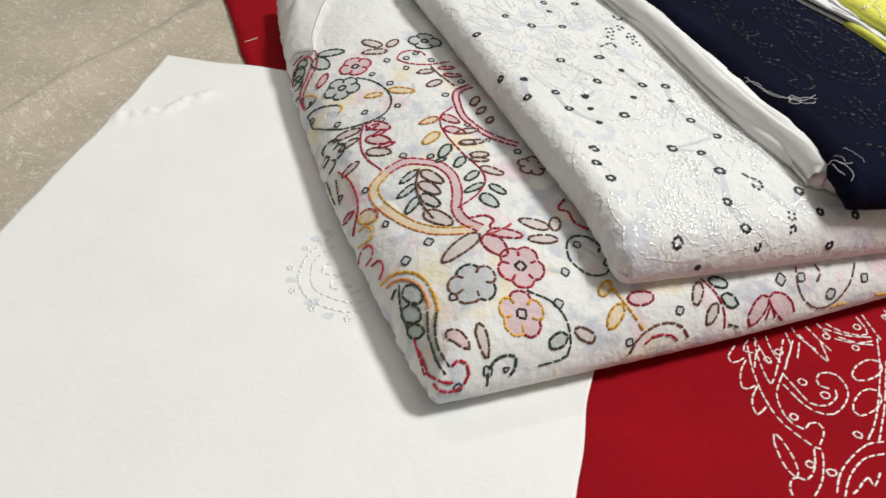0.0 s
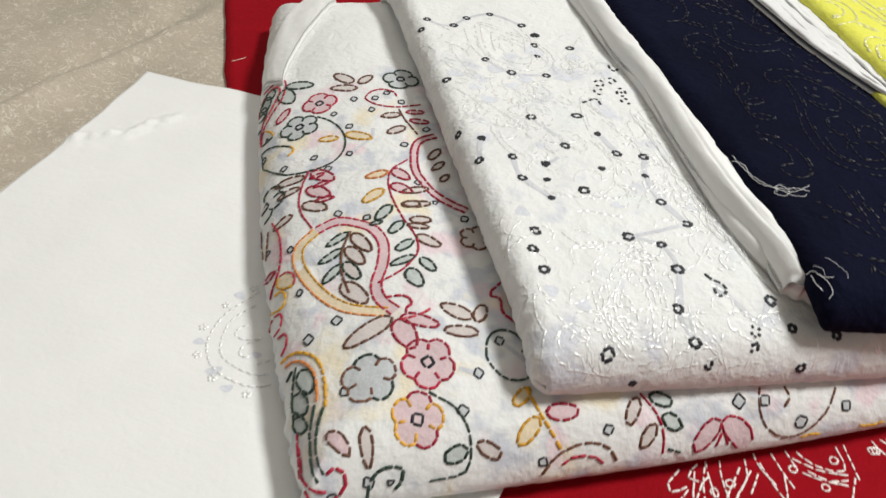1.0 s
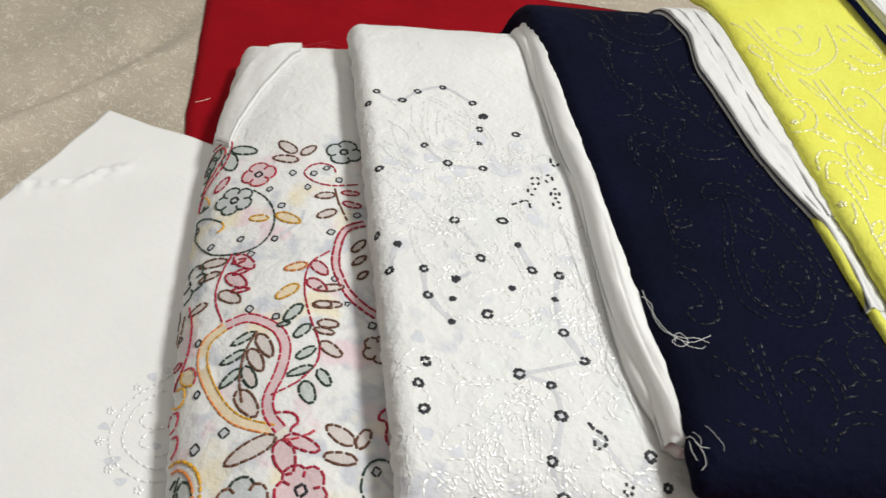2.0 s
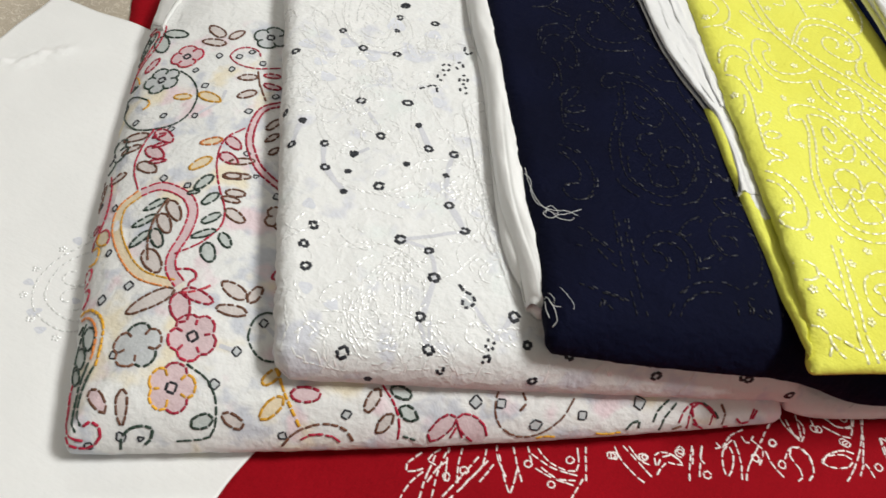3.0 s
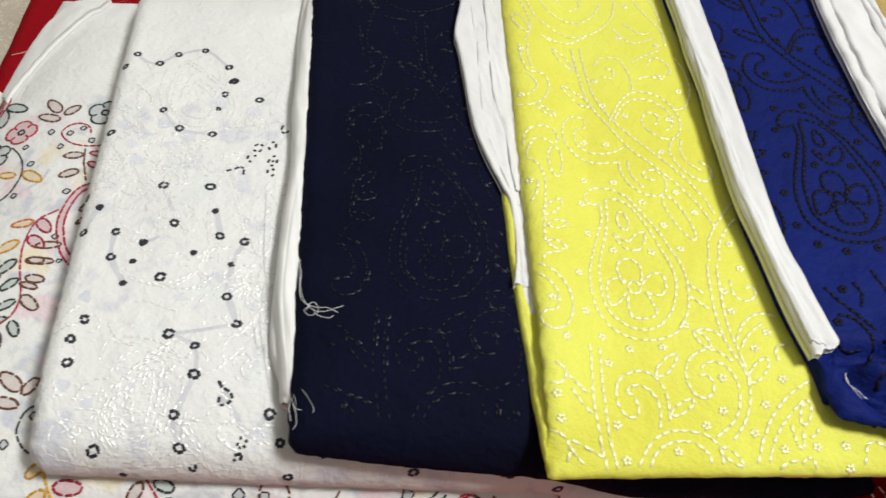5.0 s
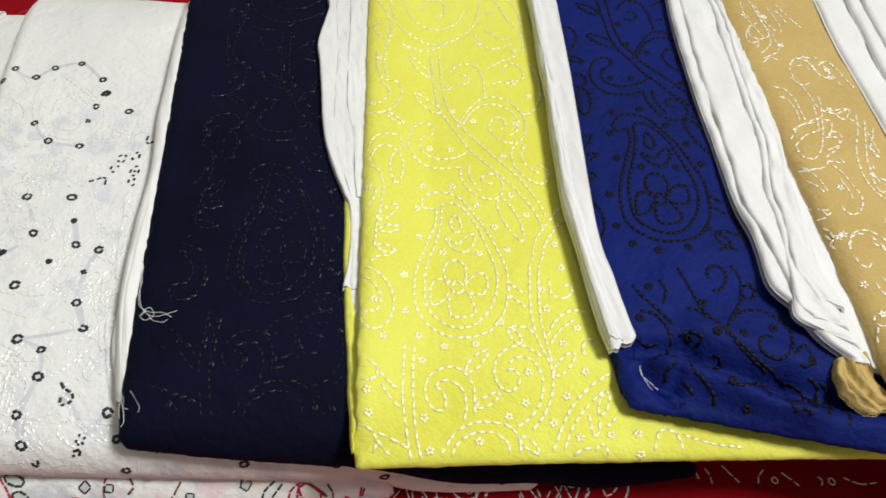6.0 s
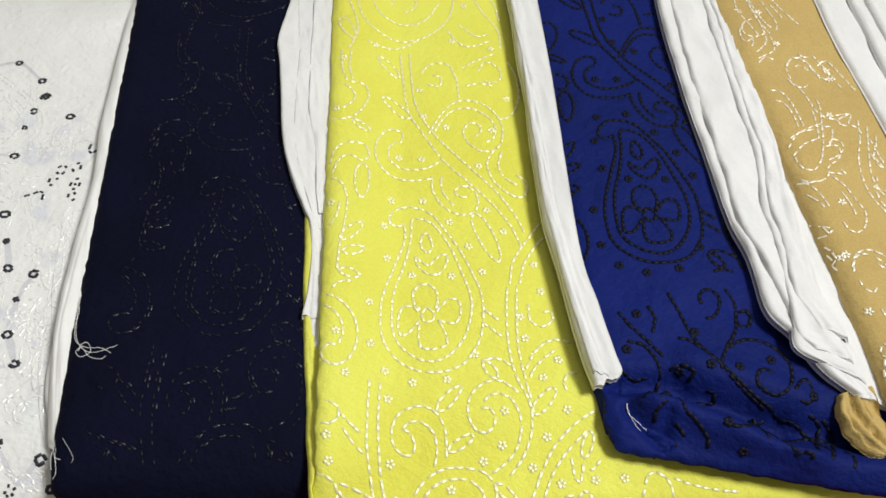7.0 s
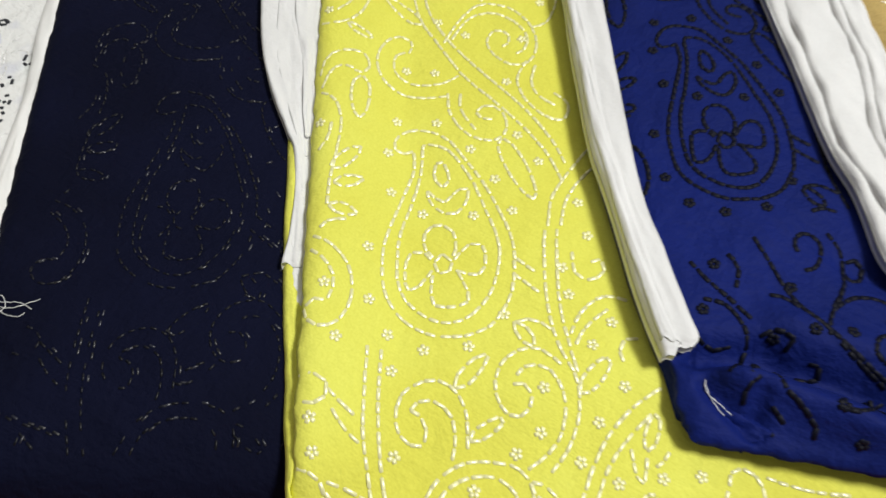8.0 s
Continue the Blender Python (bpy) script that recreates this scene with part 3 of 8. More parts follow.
fold_layer(strip, ((0.357, 0.642), (0.333, 0.676), (0.301, 0.718), (0.256, 0.791), (0.229, 0.836), (0.186, 0.92)),
           ((0.362, 0.642), (0.334, 0.691), (0.307, 0.736), (0.280, 0.779), (0.242, 0.843), (0.20, 0.94)),
           on_navy, yellow_body, 0.0078, 0.0012, 9.2, creases=0, crumple=0.0010)
fold_layer(strip, ((0.408, 0.559), (0.396, 0.573), (0.383, 0.590)), ((0.411, 0.562), (0.403, 0.576), (0.391, 0.594)), on_navy, yellow_body, 0.0042, 0.002, 4.1, creases=0, crumple=0.0003, over=0.004)
on_yellow = heap
blue_thing, blue_body = folded_cloth("blue_suit_piece", ((0.581, 0.5835), (0.9281, 0.7053), (0.6878, 1.1841), (0.300, 1.039)), 0.014, BLUE,
                                     "folded royal blue cotton with dark paisley stitching", seed=9.7, edge=0.014, drape=6, stiff=5, level=0.132, cap=0.140, wrinkle=0.0026, round_corner=0.012, hem=0.0007, hold=0.109,
                                     creases=((0.5661, 0.6170, 0.5995, 0.6327, -0.013, 0.006), (0.5995, 0.6327, 0.6583, 0.6406, -0.013, 0.006), (0.6583, 0.6406, 0.7368, 0.6661, -0.010, 0.007),
                                              (0.5896, 0.6151, 0.6779, 0.6249, 0.011, 0.008), (0.6779, 0.6249, 0.7761, 0.6622, 0.005, 0.009), (0.5798, 0.6072, 0.6044, 0.5974, -0.006, 0.004),
                                              (0.5995, 0.6131, 0.6053, 0.5955, -0.005, 0.004), (0.6191, 0.6936, 0.6976, 0.6936, -0.004, 0.008), (0.5995, 0.6494, 0.6583, 0.6592, 0.004, 0.008)))
fold_layer(blue_thing, ((0.5759, 0.5950), (0.5642, 0.6087), (0.5524, 0.6215), (0.5279, 0.6519), (0.4935, 0.7010), (0.4641, 0.7500), (0.4141, 0.8324), (0.3670, 0.9040), (0.3248, 0.9757)),
           ((0.5858, 0.6028), (0.5720, 0.6136), (0.5593, 0.6264), (0.5347, 0.6558), (0.5004, 0.7049), (0.4710, 0.7539), (0.4209, 0.8363), (0.3738, 0.9090), (0.3326, 0.9796)),
           on_yellow, blue_body, 0.0, 0.0110, 5.1, BLUE, "under_layer", "dark blue lower layer of the fold", 0.0005, creases=0, over=0.004)
fold_layer(blue_thing, ((0.6073, 0.5937), (0.5897, 0.5957), (0.5789, 0.6015), (0.5710, 0.6114)), ((0.6132, 0.6065), (0.6015, 0.6094), (0.5916, 0.6133), (0.5848, 0.6172)),
           on_yellow, None, 0.0, 0.0105, 6.6, BLUE, "gathered_corner", "crumpled blue corner", 0.0028, creases=3, deep=0.0035, over=0.010, floor=0.110)
strip = lining("white cotton lining lying flat along the fold", (0.564, 0.604), (0.573, 0.610))
fold_layer(strip, ((0.558, 0.611), (0.5445, 0.626), (0.5215, 0.656), (0.503, 0.6815), (0.480, 0.7135), (0.4525, 0.7595), (0.422, 0.8115), (0.3665, 0.9015), (0.322, 0.973)),
           ((0.567, 0.617), (0.567, 0.622), (0.559, 0.631), (0.539, 0.656), (0.519, 0.6805), (0.4915, 0.7265), (0.456, 0.789), (0.4275, 0.838), (0.383, 0.9115), (0.340, 0.983)),
           on_yellow, None, 0.0125, 0.0060, 4.4, creases=1, hollow=0.0008, over=0.003, crumple=0.0007, deep=0.0006, body=0.0045)
fold_layer(strip, ((0.5560, 0.6145), (0.5455, 0.6265), (0.5225, 0.6565), (0.5040, 0.6820), (0.4810, 0.7140), (0.4535, 0.7600), (0.4230, 0.8120), (0.3675, 0.9020), (0.3230, 0.9735)),
           ((0.5625, 0.6185), (0.5520, 0.6305), (0.5290, 0.6605), (0.5105, 0.6860), (0.4875, 0.7180), (0.4600, 0.7640), (0.4295, 0.8160), (0.3740, 0.9060), (0.3295, 0.9775)),
           on_yellow, None, 0.0168, 0.0022, 2.9, creases=0, over=0.0, crumple=0.0008, roll=0.5, body=0.003)
on_blue = heap
tan_thing, tan_body = folded_cloth("tan_suit_piece", ((0.716, 0.654), (1.0342, 0.7854), (0.7924, 1.2303), (0.421, 1.098)), 0.019, TAN,
                                   "folded tan cotton with cream scroll stitching", seed=11.2, edge=0.012, drape=6, level=0.145, cap=0.148, round_corner=0.014, hem=0.0003)
fold_layer(tan_thing, ((0.7060, 0.6450), (0.6960, 0.6470), (0.6880, 0.6510), (0.6820, 0.6590), (0.6790, 0.6680)), ((0.7200, 0.6560), (0.7080, 0.6590), (0.7000, 0.6630), (0.6940, 0.6690), (0.6890, 0.6760)),
           on_blue, None, 0.0, 0.0070, 2.2, TAN, "under_layer", "crumpled tan under-fold", 0.0036, creases=3, deep=0.0040, over=0.006, floor=0.120)
strip = lining("white cotton lining in thick loose pleats", (0.6877, 0.6699), (0.7044, 0.6718))
fold_layer(strip, ((0.6877, 0.6699), (0.6672, 0.6757), (0.6474, 0.6885), (0.6278, 0.6983), (0.6093, 0.7297), (0.5906, 0.7523), (0.5612, 0.7973), (0.5288, 0.8493), (0.4994, 0.8983), (0.4680, 0.9572), (0.4229, 1.0366)),
           ((0.7063, 0.6738), (0.6985, 0.6816), (0.6857, 0.7012), (0.6740, 0.7169), (0.6533, 0.7424), (0.6229, 0.8003), (0.6004, 0.8453), (0.5749, 0.8915), (0.5523, 0.9209), (0.5181, 0.9807), (0.4769, 1.0562)),
           on_blue, tan_body, 0.0060, 0.0040, 8.8, creases=1, crumple=0.0013, body=0.004, tuck=0.5)
fold_layer(strip, ((0.6690, 0.6777), (0.6495, 0.6797), (0.6406, 0.6983), (0.6161, 0.7297), (0.5945, 0.7513), (0.5690, 0.7973), (0.5445, 0.8366), (0.5004, 0.9141), (0.4769, 0.9572), (0.4328, 1.0366)),
           ((0.6985, 0.6786), (0.6848, 0.6993), (0.6730, 0.7139), (0.6533, 0.7395), (0.6229, 0.7973), (0.6004, 0.8415), (0.5749, 0.8875), (0.5523, 0.9169), (0.5181, 0.9768), (0.4769, 1.0562)),
           on_blue, tan_body, 0.0090, 0.0034, 6.3, creases=1, crumple=0.0016, body=0.003, tuck=0.62)
fold_layer(strip, ((0.6583, 0.6826), (0.6465, 0.6895), (0.6337, 0.7139), (0.6220, 0.7405), (0.6141, 0.7541), (0.6034, 0.7709), (0.5906, 0.8061), (0.5710, 0.8415), (0.5523, 0.8728), (0.5191, 0.9326), (0.4994, 0.9650), (0.4582, 1.0415)),
           ((0.6886, 0.6875), (0.6838, 0.6963), (0.6720, 0.7121), (0.6524, 0.7365), (0.6220, 0.7944), (0.6004, 0.8385), (0.5749, 0.8836), (0.5534, 0.9130), (0.5181, 0.9729), (0.4769, 1.0562)),
           on_blue, tan_body, 0.0114, 0.0028, 7.1, creases=0, crumple=0.0015, body=0.003, tuck=0.62)
fold_layer(strip, ((0.6592, 0.6944), (0.6524, 0.7003), (0.6378, 0.7139), (0.6269, 0.7385), (0.6191, 0.7541), (0.6082, 0.7709), (0.5956, 0.8061), (0.5758, 0.8405), (0.5582, 0.8728), (0.5250, 0.9317), (0.5053, 0.9640), (0.4641, 1.0415)),
           ((0.6798, 0.7003), (0.6720, 0.7110), (0.6524, 0.7356), (0.6220, 0.7935), (0.6004, 0.8375), (0.5749, 0.8827), (0.5534, 0.9111), (0.5191, 0.9709), (0.4778, 1.0562)),
           on_blue, tan_body, 0.0132, 0.0026, 3.2, creases=1, crumple=0.0015, body=0.003, tuck=0.62)
on_tan = heap
peach_thing, peach_body = folded_cloth("peach_suit_piece", ((0.7924, 0.7226), (1.1309, 0.8531), (0.8988, 1.2979), (0.5604, 1.1916)), 0.013, PEACH,
                                       "folded peach cotton with tonal stitching", seed=12.9, edge=0.012, drape=6, level=0.149, cap=0.152)
strip = lining("white cotton lining in soft pleats", (0.7634, 0.7081), (0.7828, 0.7177))
for start, lift, seed in ((0.0, 0.0, 2.6), (0.32, 0.0045, 4.9), (0.46, 0.0085, 1.1)):
    near = [Vector(p) for p in ((0.7634, 0.7081), (0.7025, 0.8086), (0.6638, 0.8715), (0.6222, 0.9315), (0.5758, 1.0117), (0.5410, 1.0659))]
    far = [Vector(p) for p in ((0.8118, 0.7274), (0.7634, 0.8241), (0.7248, 0.8918), (0.6861, 0.9595), (0.6377, 1.0465), (0.5990, 1.1045))]
    fold_layer(strip, [a.lerp(b, start) for a, b in zip(near, far)], far, on_tan, peach_body, lift, 0.0045, seed, creases=1)


# ---- embroidery ----
BLACK_T = thread_paint("black_thread", (0.016, 0.018, 0.024))
CRIMSON_T = thread_paint("crimson_thread", (0.40, 0.008, 0.040))
PINK_T = thread_paint("rose_thread", (0.50, 0.04, 0.06))
BROWN_T = thread_paint("brown_thread", (0.16, 0.065, 0.035))
GREEN_T = thread_paint("dark_green_thread", (0.022, 0.048, 0.032))
GOLD_T = thread_paint("golden_thread", (0.70, 0.36, 0.02))
ORANGE_T = thread_paint("orange_thread", (0.66, 0.22, 0.05))
CREAM_T = thread_paint("cream_silk_thread", (0.81, 0.79, 0.42), 0.28, 1.0, 0.22, 0.2)
SILVER_T = thread_paint("white_silk_thread", (0.85, 0.85, 0.84), 0.22, 1.0, 0.10, 0.10)
CHALK_T = thread_paint("white_cotton_thread", (0.92, 0.85, 0.82), 0.6, 0.3, 0.12)
INK_T = thread_paint("dark_navy_thread", (0.0025, 0.0032, 0.010), 0.55, 0.15, 0.3)
# greyer than the navy cloth: glints on its stitches, put into the colour
NAVY_GLINT_T = thread_paint("navy_glint_thread", (0.0095, 0.011, 0.019), 0.34, 1.0, 0.6, 0.2)
JET_T = thread_paint("blue_black_thread", (0.0018, 0.0022, 0.0055), 0.4, 0.3, 0.3)
PALE_TAN_T = thread_paint("pale_tan_thread", (0.86, 0.80, 0.64), 0.30, 1.0, 0.15, 0.3)
PALE_PEACH_T = thread_paint("pale_peach_thread", (0.90, 0.72, 0.62), 0.30, 1.0, 0.15, 0.3)


def tint_paint(name, colour):
    return cloth_paint(name, colour, tuple(0.9 * c for c in colour), 0.85, 0.15, 900, 0.2, 60)


GREY_F = tint_paint("grey_shadow_fill", (0.56, 0.58, 0.59))
GREEN_F = tint_paint("sage_shadow_fill", (0.54, 0.58, 0.56))
ROSE_F = tint_paint("rose_shadow_fill", (0.69, 0.53, 0.55))
BROWN_F = tint_paint("taupe_shadow_fill", (0.65, 0.595, 0.57))
GOLD_F = tint_paint("pale_gold_shadow_fill", (0.78, 0.66, 0.47))
LILAC_F = tint_paint("lilac_shadow_thread", (0.645, 0.65, 0.69))
PALE_F = tint_paint("faint_backing_tint", (0.72, 0.735, 0.785))
BLUSH_F = tint_paint("faint_rose_backing_tint", (0.77, 0.71, 0.71))

THREADS = {"k": BLACK_T, "r": CRIMSON_T, "p": PINK_T, "b": BROWN_T, "g": GREEN_T, "y": GOLD_T, "o": ORANGE_T, "c": CREAM_T, "s": SILVER_T, "w": CHALK_T, "i": INK_T, "n": NAVY_GLINT_T, "j": JET_T,
           "t": PALE_TAN_T, "h": PALE_PEACH_T}
FILLS = {"": None, "g": GREEN_F, "e": GREY_F, "r": ROSE_F, "b": BROWN_F, "y": GOLD_F, "l": LILAC_F, "q": PALE_F, "u": BLUSH_F, "k": BLACK_T}


class Cloth:
    """A cloth to stitch on: its thing, its surface, and the usual stitch: length, gap and width."""

    def __init__(self, thing, body, length, gap, width, rise=0.45, lost=0.0):
        self.thing, self.length, self.gap, self.width, self.rise = thing, length, gap, width, rise
        me = body.data
        self.tree = BVHTree.FromPolygons([v.co[:] for v in me.vertices], [p.vertices[:] for p in me.polygons])
        self.shift, self.lost, self.flat, self.knot, self.gather, self.past, self.close, self.float = Vector((0, 0)), lost, None, 1.0, None, None, 0.78, 0.0003

    def settle(self, x, y):
        """Work flat on the cloth round a place, so that small stitches keep their size on slopes."""
        place, normal = self.on(x, y)
        if place is not None:
            u = (Vector((1, 0, 0)) - normal * normal.x).normalized()
            self.flat = (place, normal, u, normal.cross(u), x, y)

    def on(self, x, y):
        if self.flat:
            place, n, u, v, x0, y0 = self.flat
            spot, normal, _, _ = self.tree.ray_cast(place + u * (x - x0) + v * (y - y0) + n * 0.006, -n, 0.02)
            return (None, None) if spot is None else (spot, normal)
        if self.past and (x + self.shift.x) * self.past[0] + (y + self.shift.y) * self.past[1] < self.past[2]:
            return None, None
        place, normal, _, _ = self.tree.ray_cast(Vector((x + self.shift.x, y + self.shift.y, 1.0)), Vector((0, 0, -1)))
        return (None, None) if place is None else (place, normal)


class Work:
    """One motif in the making: stitches and fills that become a single mesh."""

    def __init__(self, cloth):
        self.cloth, self.verts, self.faces, self.index, self.paints, self.tail = cloth, [], [], [], [], None
        if cloth.gather:
            g = cloth.gather
            self.verts, self.faces, self.index, self.paints = g.verts, g.faces, g.index, g.paints

    def slot(self, paint):
        if paint not in self.paints:
            self.paints.append(paint)
        return self.paints.index(paint)

    def stitch(self, a, b, paint, width):
        c = self.cloth
        if c.lost and paint is not BLACK_T and random.random() < c.lost:
            self.tail = None
            return
        pa, na = c.on(*a)
        pb, nb = c.on(*b)
        if pa is None or pb is None or (pb - pa).length > 0.02 or (pb - pa).length < 0.0004:
            self.tail = None
            return
        k, n, base = self.slot(paint), (na + nb).normalized(), len(self.verts)
        along = (pb - pa).normalized()
        side = n.cross(along).normalized() * (width / 2)
        up = n * (width * c.rise)
        self.verts.append(tuple(pa + n * 0.0002))
        for q in (0.09, 0.91):
            m = pa.lerp(pb, q) + n * c.float
            for v in (m - side, m - 0.55 * side + up, m + 0.55 * side + up, m + side):
                self.verts.append(tuple(v))
        self.verts.append(tuple(pb + n * 0.0002))
        if self.tail is not None:
            # the thread goes on under the cloth
            mid = (Vector(self.verts[self.tail]) + pa) / 2 - n * 0.0006
            self.verts.append(tuple(mid))
            self.faces.append((self.tail, base + 10, base))
            self.index.append(k)
        self.tail = base + 9
        f = [(base, base + 1 + j, base + 2 + j) for j in range(3)]
        f += [(base + 1 + j, base + 5 + j, base + 6 + j, base + 2 + j) for j in range(3)]
        f += [(base + 9, base + 6 + j, base + 5 + j) for j in range(3)]
        self.faces += f
        self.index += [k] * len(f)

    def line(self, points, paint, length=0, gap=-1, width=0, closed=False):
        """Running stitches along a line of places."""
        c = self.cloth
        length, gap, width = length or c.length, gap if gap >= 0 else c.gap, width or c.width
        p = [Vector(q) for q in points]
        if closed:
            p.append(p[0])
        at = [0.0]
        for a, b in zip(p, p[1:]):
            at.append(at[-1] + (b - a).length)
        total = at[-1]
        if total < 1e-4:
            return
        count = max(1, round(total / (length + gap)))
        step = total / count

        def place(d):
            d = min(max(d, 0), total)
            i = 0
            while i < len(at) - 2 and at[i + 1] < d:
                i += 1
            w = at[i + 1] - at[i]
            return p[i].lerp(p[i + 1], (d - at[i]) / w if w else 0)

        share, self.tail = length / (length + gap), None
        for k in range(count):
            j = random.uniform(-0.12, 0.12) * step
            a, b = place(k * step + j), place(k * step + step * share * random.uniform(c.close, 1.08) + j)
            wob = 0.14 * width
            self.stitch((a.x + random.uniform(-wob, wob), a.y + random.uniform(-wob, wob)), (b.x, b.y), paint, width * random.uniform(0.88, 1.12))

    def fill(self, outline, paint, up=0.00025):
        """A tinted patch within an outline."""
        if paint is None:
            return
        c = self.cloth
        p = [Vector(q) for q in outline]
        mid = sum(p, Vector((0, 0))) / len(p)
        rings = (1.0, 0.75, 0.5, 0.25)
        base, k, n = len(self.verts), self.slot(paint), len(p)
        made = []
        for r in rings:
            for q in p:
                s, nn = c.on(*(mid + (q - mid) * r))
                if s is None:
                    return
                made.append(tuple(s + nn * up))
        s, nn = c.on(*mid)
        if s is None:
            return
        made.append(tuple(s + nn * up))
        self.verts += made
        for r in range(len(rings) - 1):
            for j in range(n):
                a, b = base + r * n + j, base + r * n + (j + 1) % n
                self.faces.append((a, b, b + n, a + n))
                self.index.append(k)
        for j in range(n):
            self.faces.append((base + 3 * n + j, base + 3 * n + (j + 1) % n, base + 4 * n))
            self.index.append(k)

    def ribbon(self, points, paint, width, up=0.0002):
        """A thin tinted line that lies flat, as a thread seen through the cloth."""
        c, k, base, made = self.cloth, self.slot(paint), len(self.verts), 0
        p = [Vector(q) for q in points]
        for i, q in enumerate(p):
            d = (p[min(i + 1, len(p) - 1)] - p[max(i - 1, 0)]).normalized() * (width / 2)
            for sgn in (1, -1):
                s, nn = c.on(q.x - sgn * d.y, q.y + sgn * d.x)
                if s is None:
                    del self.verts[base:]
                    return
                self.verts.append(tuple(s + nn * up))
            made += 1
        for i in range(made - 1):
            a = base + 2 * i
            self.faces.append((a, a + 1, a + 3, a + 2))
            self.index.append(k)

    def done(self, name, label="", kind=""):
        if not self.faces or self.cloth.gather:
            return None
        ob = linked(name, self.verts, self.faces, self.paints, self.cloth.thing, label, self.index)
        ob.matrix_parent_inverse = Matrix.Translation(self.cloth.thing.location).inverted()
        if kind:
            ob["kind"] = kind
        return ob


def frame_of(x0, y0, x1, y1):
    """From the base to the tip: length, and the turn of local (across, along) into the plan."""
    d = Vector((x1 - x0, y1 - y0))
    u = d.normalized()
    return d.length, lambda a, b: (x0 + u.y * a + u.x * b, y0 - u.x * a + u.y * b)


def leaf_outline(turn, size, wide, n=22, bend=0.0):
    out = []
    for k in range(n):
        a = 2 * math.pi * k / n
        along = 0.5 - 0.5 * math.cos(a)
        across = 0.5 * wide * math.sin(a) * (0.72 + 0.28 * (1 - along)) + bend * 4 * along * (1 - along)
        out.append(turn(size * across, size * along))
    return out


def leaf(cloth, x0, y0, x1, y1, wide=0.5, thread="b", fill="", rib=0, bend=0.0, tip=""):
    w = Work(cloth)
    size, turn = frame_of(x0, y0, x1, y1)
    edge = leaf_outline(turn, size, wide, bend=bend)
    w.fill(leaf_outline(turn, size * 0.985, wide * 0.96, bend=bend), FILLS[fill])
    if tip:
        half = len(edge) // 2
        w.line(edge[:half + 1], THREADS[thread])
        w.line(edge[half:] + edge[:1], THREADS[tip])
    else:
        w.line(edge, THREADS[thread], closed=True)
    if rib:
        w.line([turn(size * bend * 4 * q * (1 - q), size * q) for q in (0.1, 0.35, 0.6, 0.85)], THREADS[thread])
    return w.done("leaf_motif")


def flower(cloth, x0, y0, x1, y1, petals=5, thread="r", fill="r", heart="k", deep=0.24, other="", squash=1.0):
    """x0, y0: the middle; x1, y1: the tip of one petal."""
    w = Work(cloth)
    size, turn = frame_of(x0, y0, x1, y1)
    n = 14 * petals
    edge = []
    for k in range(n):
        a = 2 * math.pi * k / n
        r = 1 - deep + deep * abs(math.cos(a * petals / 2)) ** 0.55
        edge.append(turn(size * r * math.sin(a) * squash, size * r * math.cos(a)))
    w.fill(edge, FILLS[fill])
    per = n // petals
    for j in range(petals):
        part = [edge[(j * per - per // 2 + i) % n] for i in range(per + 1)]
        w.line(part, THREADS[other if other and j % 2 else thread])
    for j in range(petals):
        a = 2 * math.pi * (j + 0.5) / petals
        w.line([turn(size * q * math.sin(a) * squash, size * q * math.cos(a)) for q in (0.45, 0.78)], THREADS[thread])
    if heart:
        r = size * 0.27
        w.line([turn(r * math.sin(a), r * math.cos(a)) for a in (0.5, 2.07, 3.64, 5.21)], THREADS[heart], length=r * 1.35, gap=0.0002, closed=True)
    return w.done("flower_motif")


def eyelet(cloth, x, y, size=0.0036, angle=45, thread="k", wide=0, sides=4, fill="", gap=0.0001):
    w = Work(cloth)
    cloth.settle(x, y)
    size *= cloth.knot
    p = []
    for k in range(sides):
        a = radians(angle) + 2 * math.pi * k / sides
        r = size * random.uniform(0.8, 1.2)
        p.append((x + r * math.cos(a), y + r * math.sin(a)))
    if cloth.knot < 1:
        wide, fill = 0.0011, "e"
    w.fill([Vector(p[k]).lerp(Vector(p[(k + 1) % sides]), q) for k in range(sides) for q in (0, 0.5)], FILLS[fill])
    w.line(p, THREADS[thread], length=size * 2 * math.sin(math.pi / sides), gap=gap, closed=True, width=wide)
    cloth.flat = None
    return w.done("eyelet_stitch")


def vine(cloth, points, thread="r", rows=1, apart=0.004, fill="", width=0, name="vine_motif"):
    """A stitched stem through a few places, in one row or more."""
    w = Work(cloth)
    p = glide(points, 10 * len(points))
    if fill:
        w.ribbon(p, FILLS[fill], apart * max(1, rows - 1) + 0.001)
    for r in range(rows):
        off = (r - (rows - 1) / 2) * apart
        row = []
        for i, q in enumerate(p):
            d = (p[min(i + 1, len(p) - 1)] - p[max(i - 1, 0)]).normalized()
            row.append((q.x - d.y * off, q.y + d.x * off))
        w.line(row, THREADS[thread[r % len(thread)]], width=width)
    return w.done(name)


def paisley_outline(turn, size, wide, bend, scale=1.0, n=60):
    """A drop with its round end at the base and a tip that curls to one side."""
    out = []
    for k in range(n):
        a = 2 * math.pi * k / n
        across = wide / 2 * math.sin(a) * abs(math.sin(a / 2)) ** 1.15
        along = 0.5 + 0.5 * math.cos(a)
        across, along = across * scale, 0.40 + (along - 0.40) * scale
        across += bend * max(0.0, along - 0.25) ** 2
        out.append(turn(size * across, size * along))
    return out


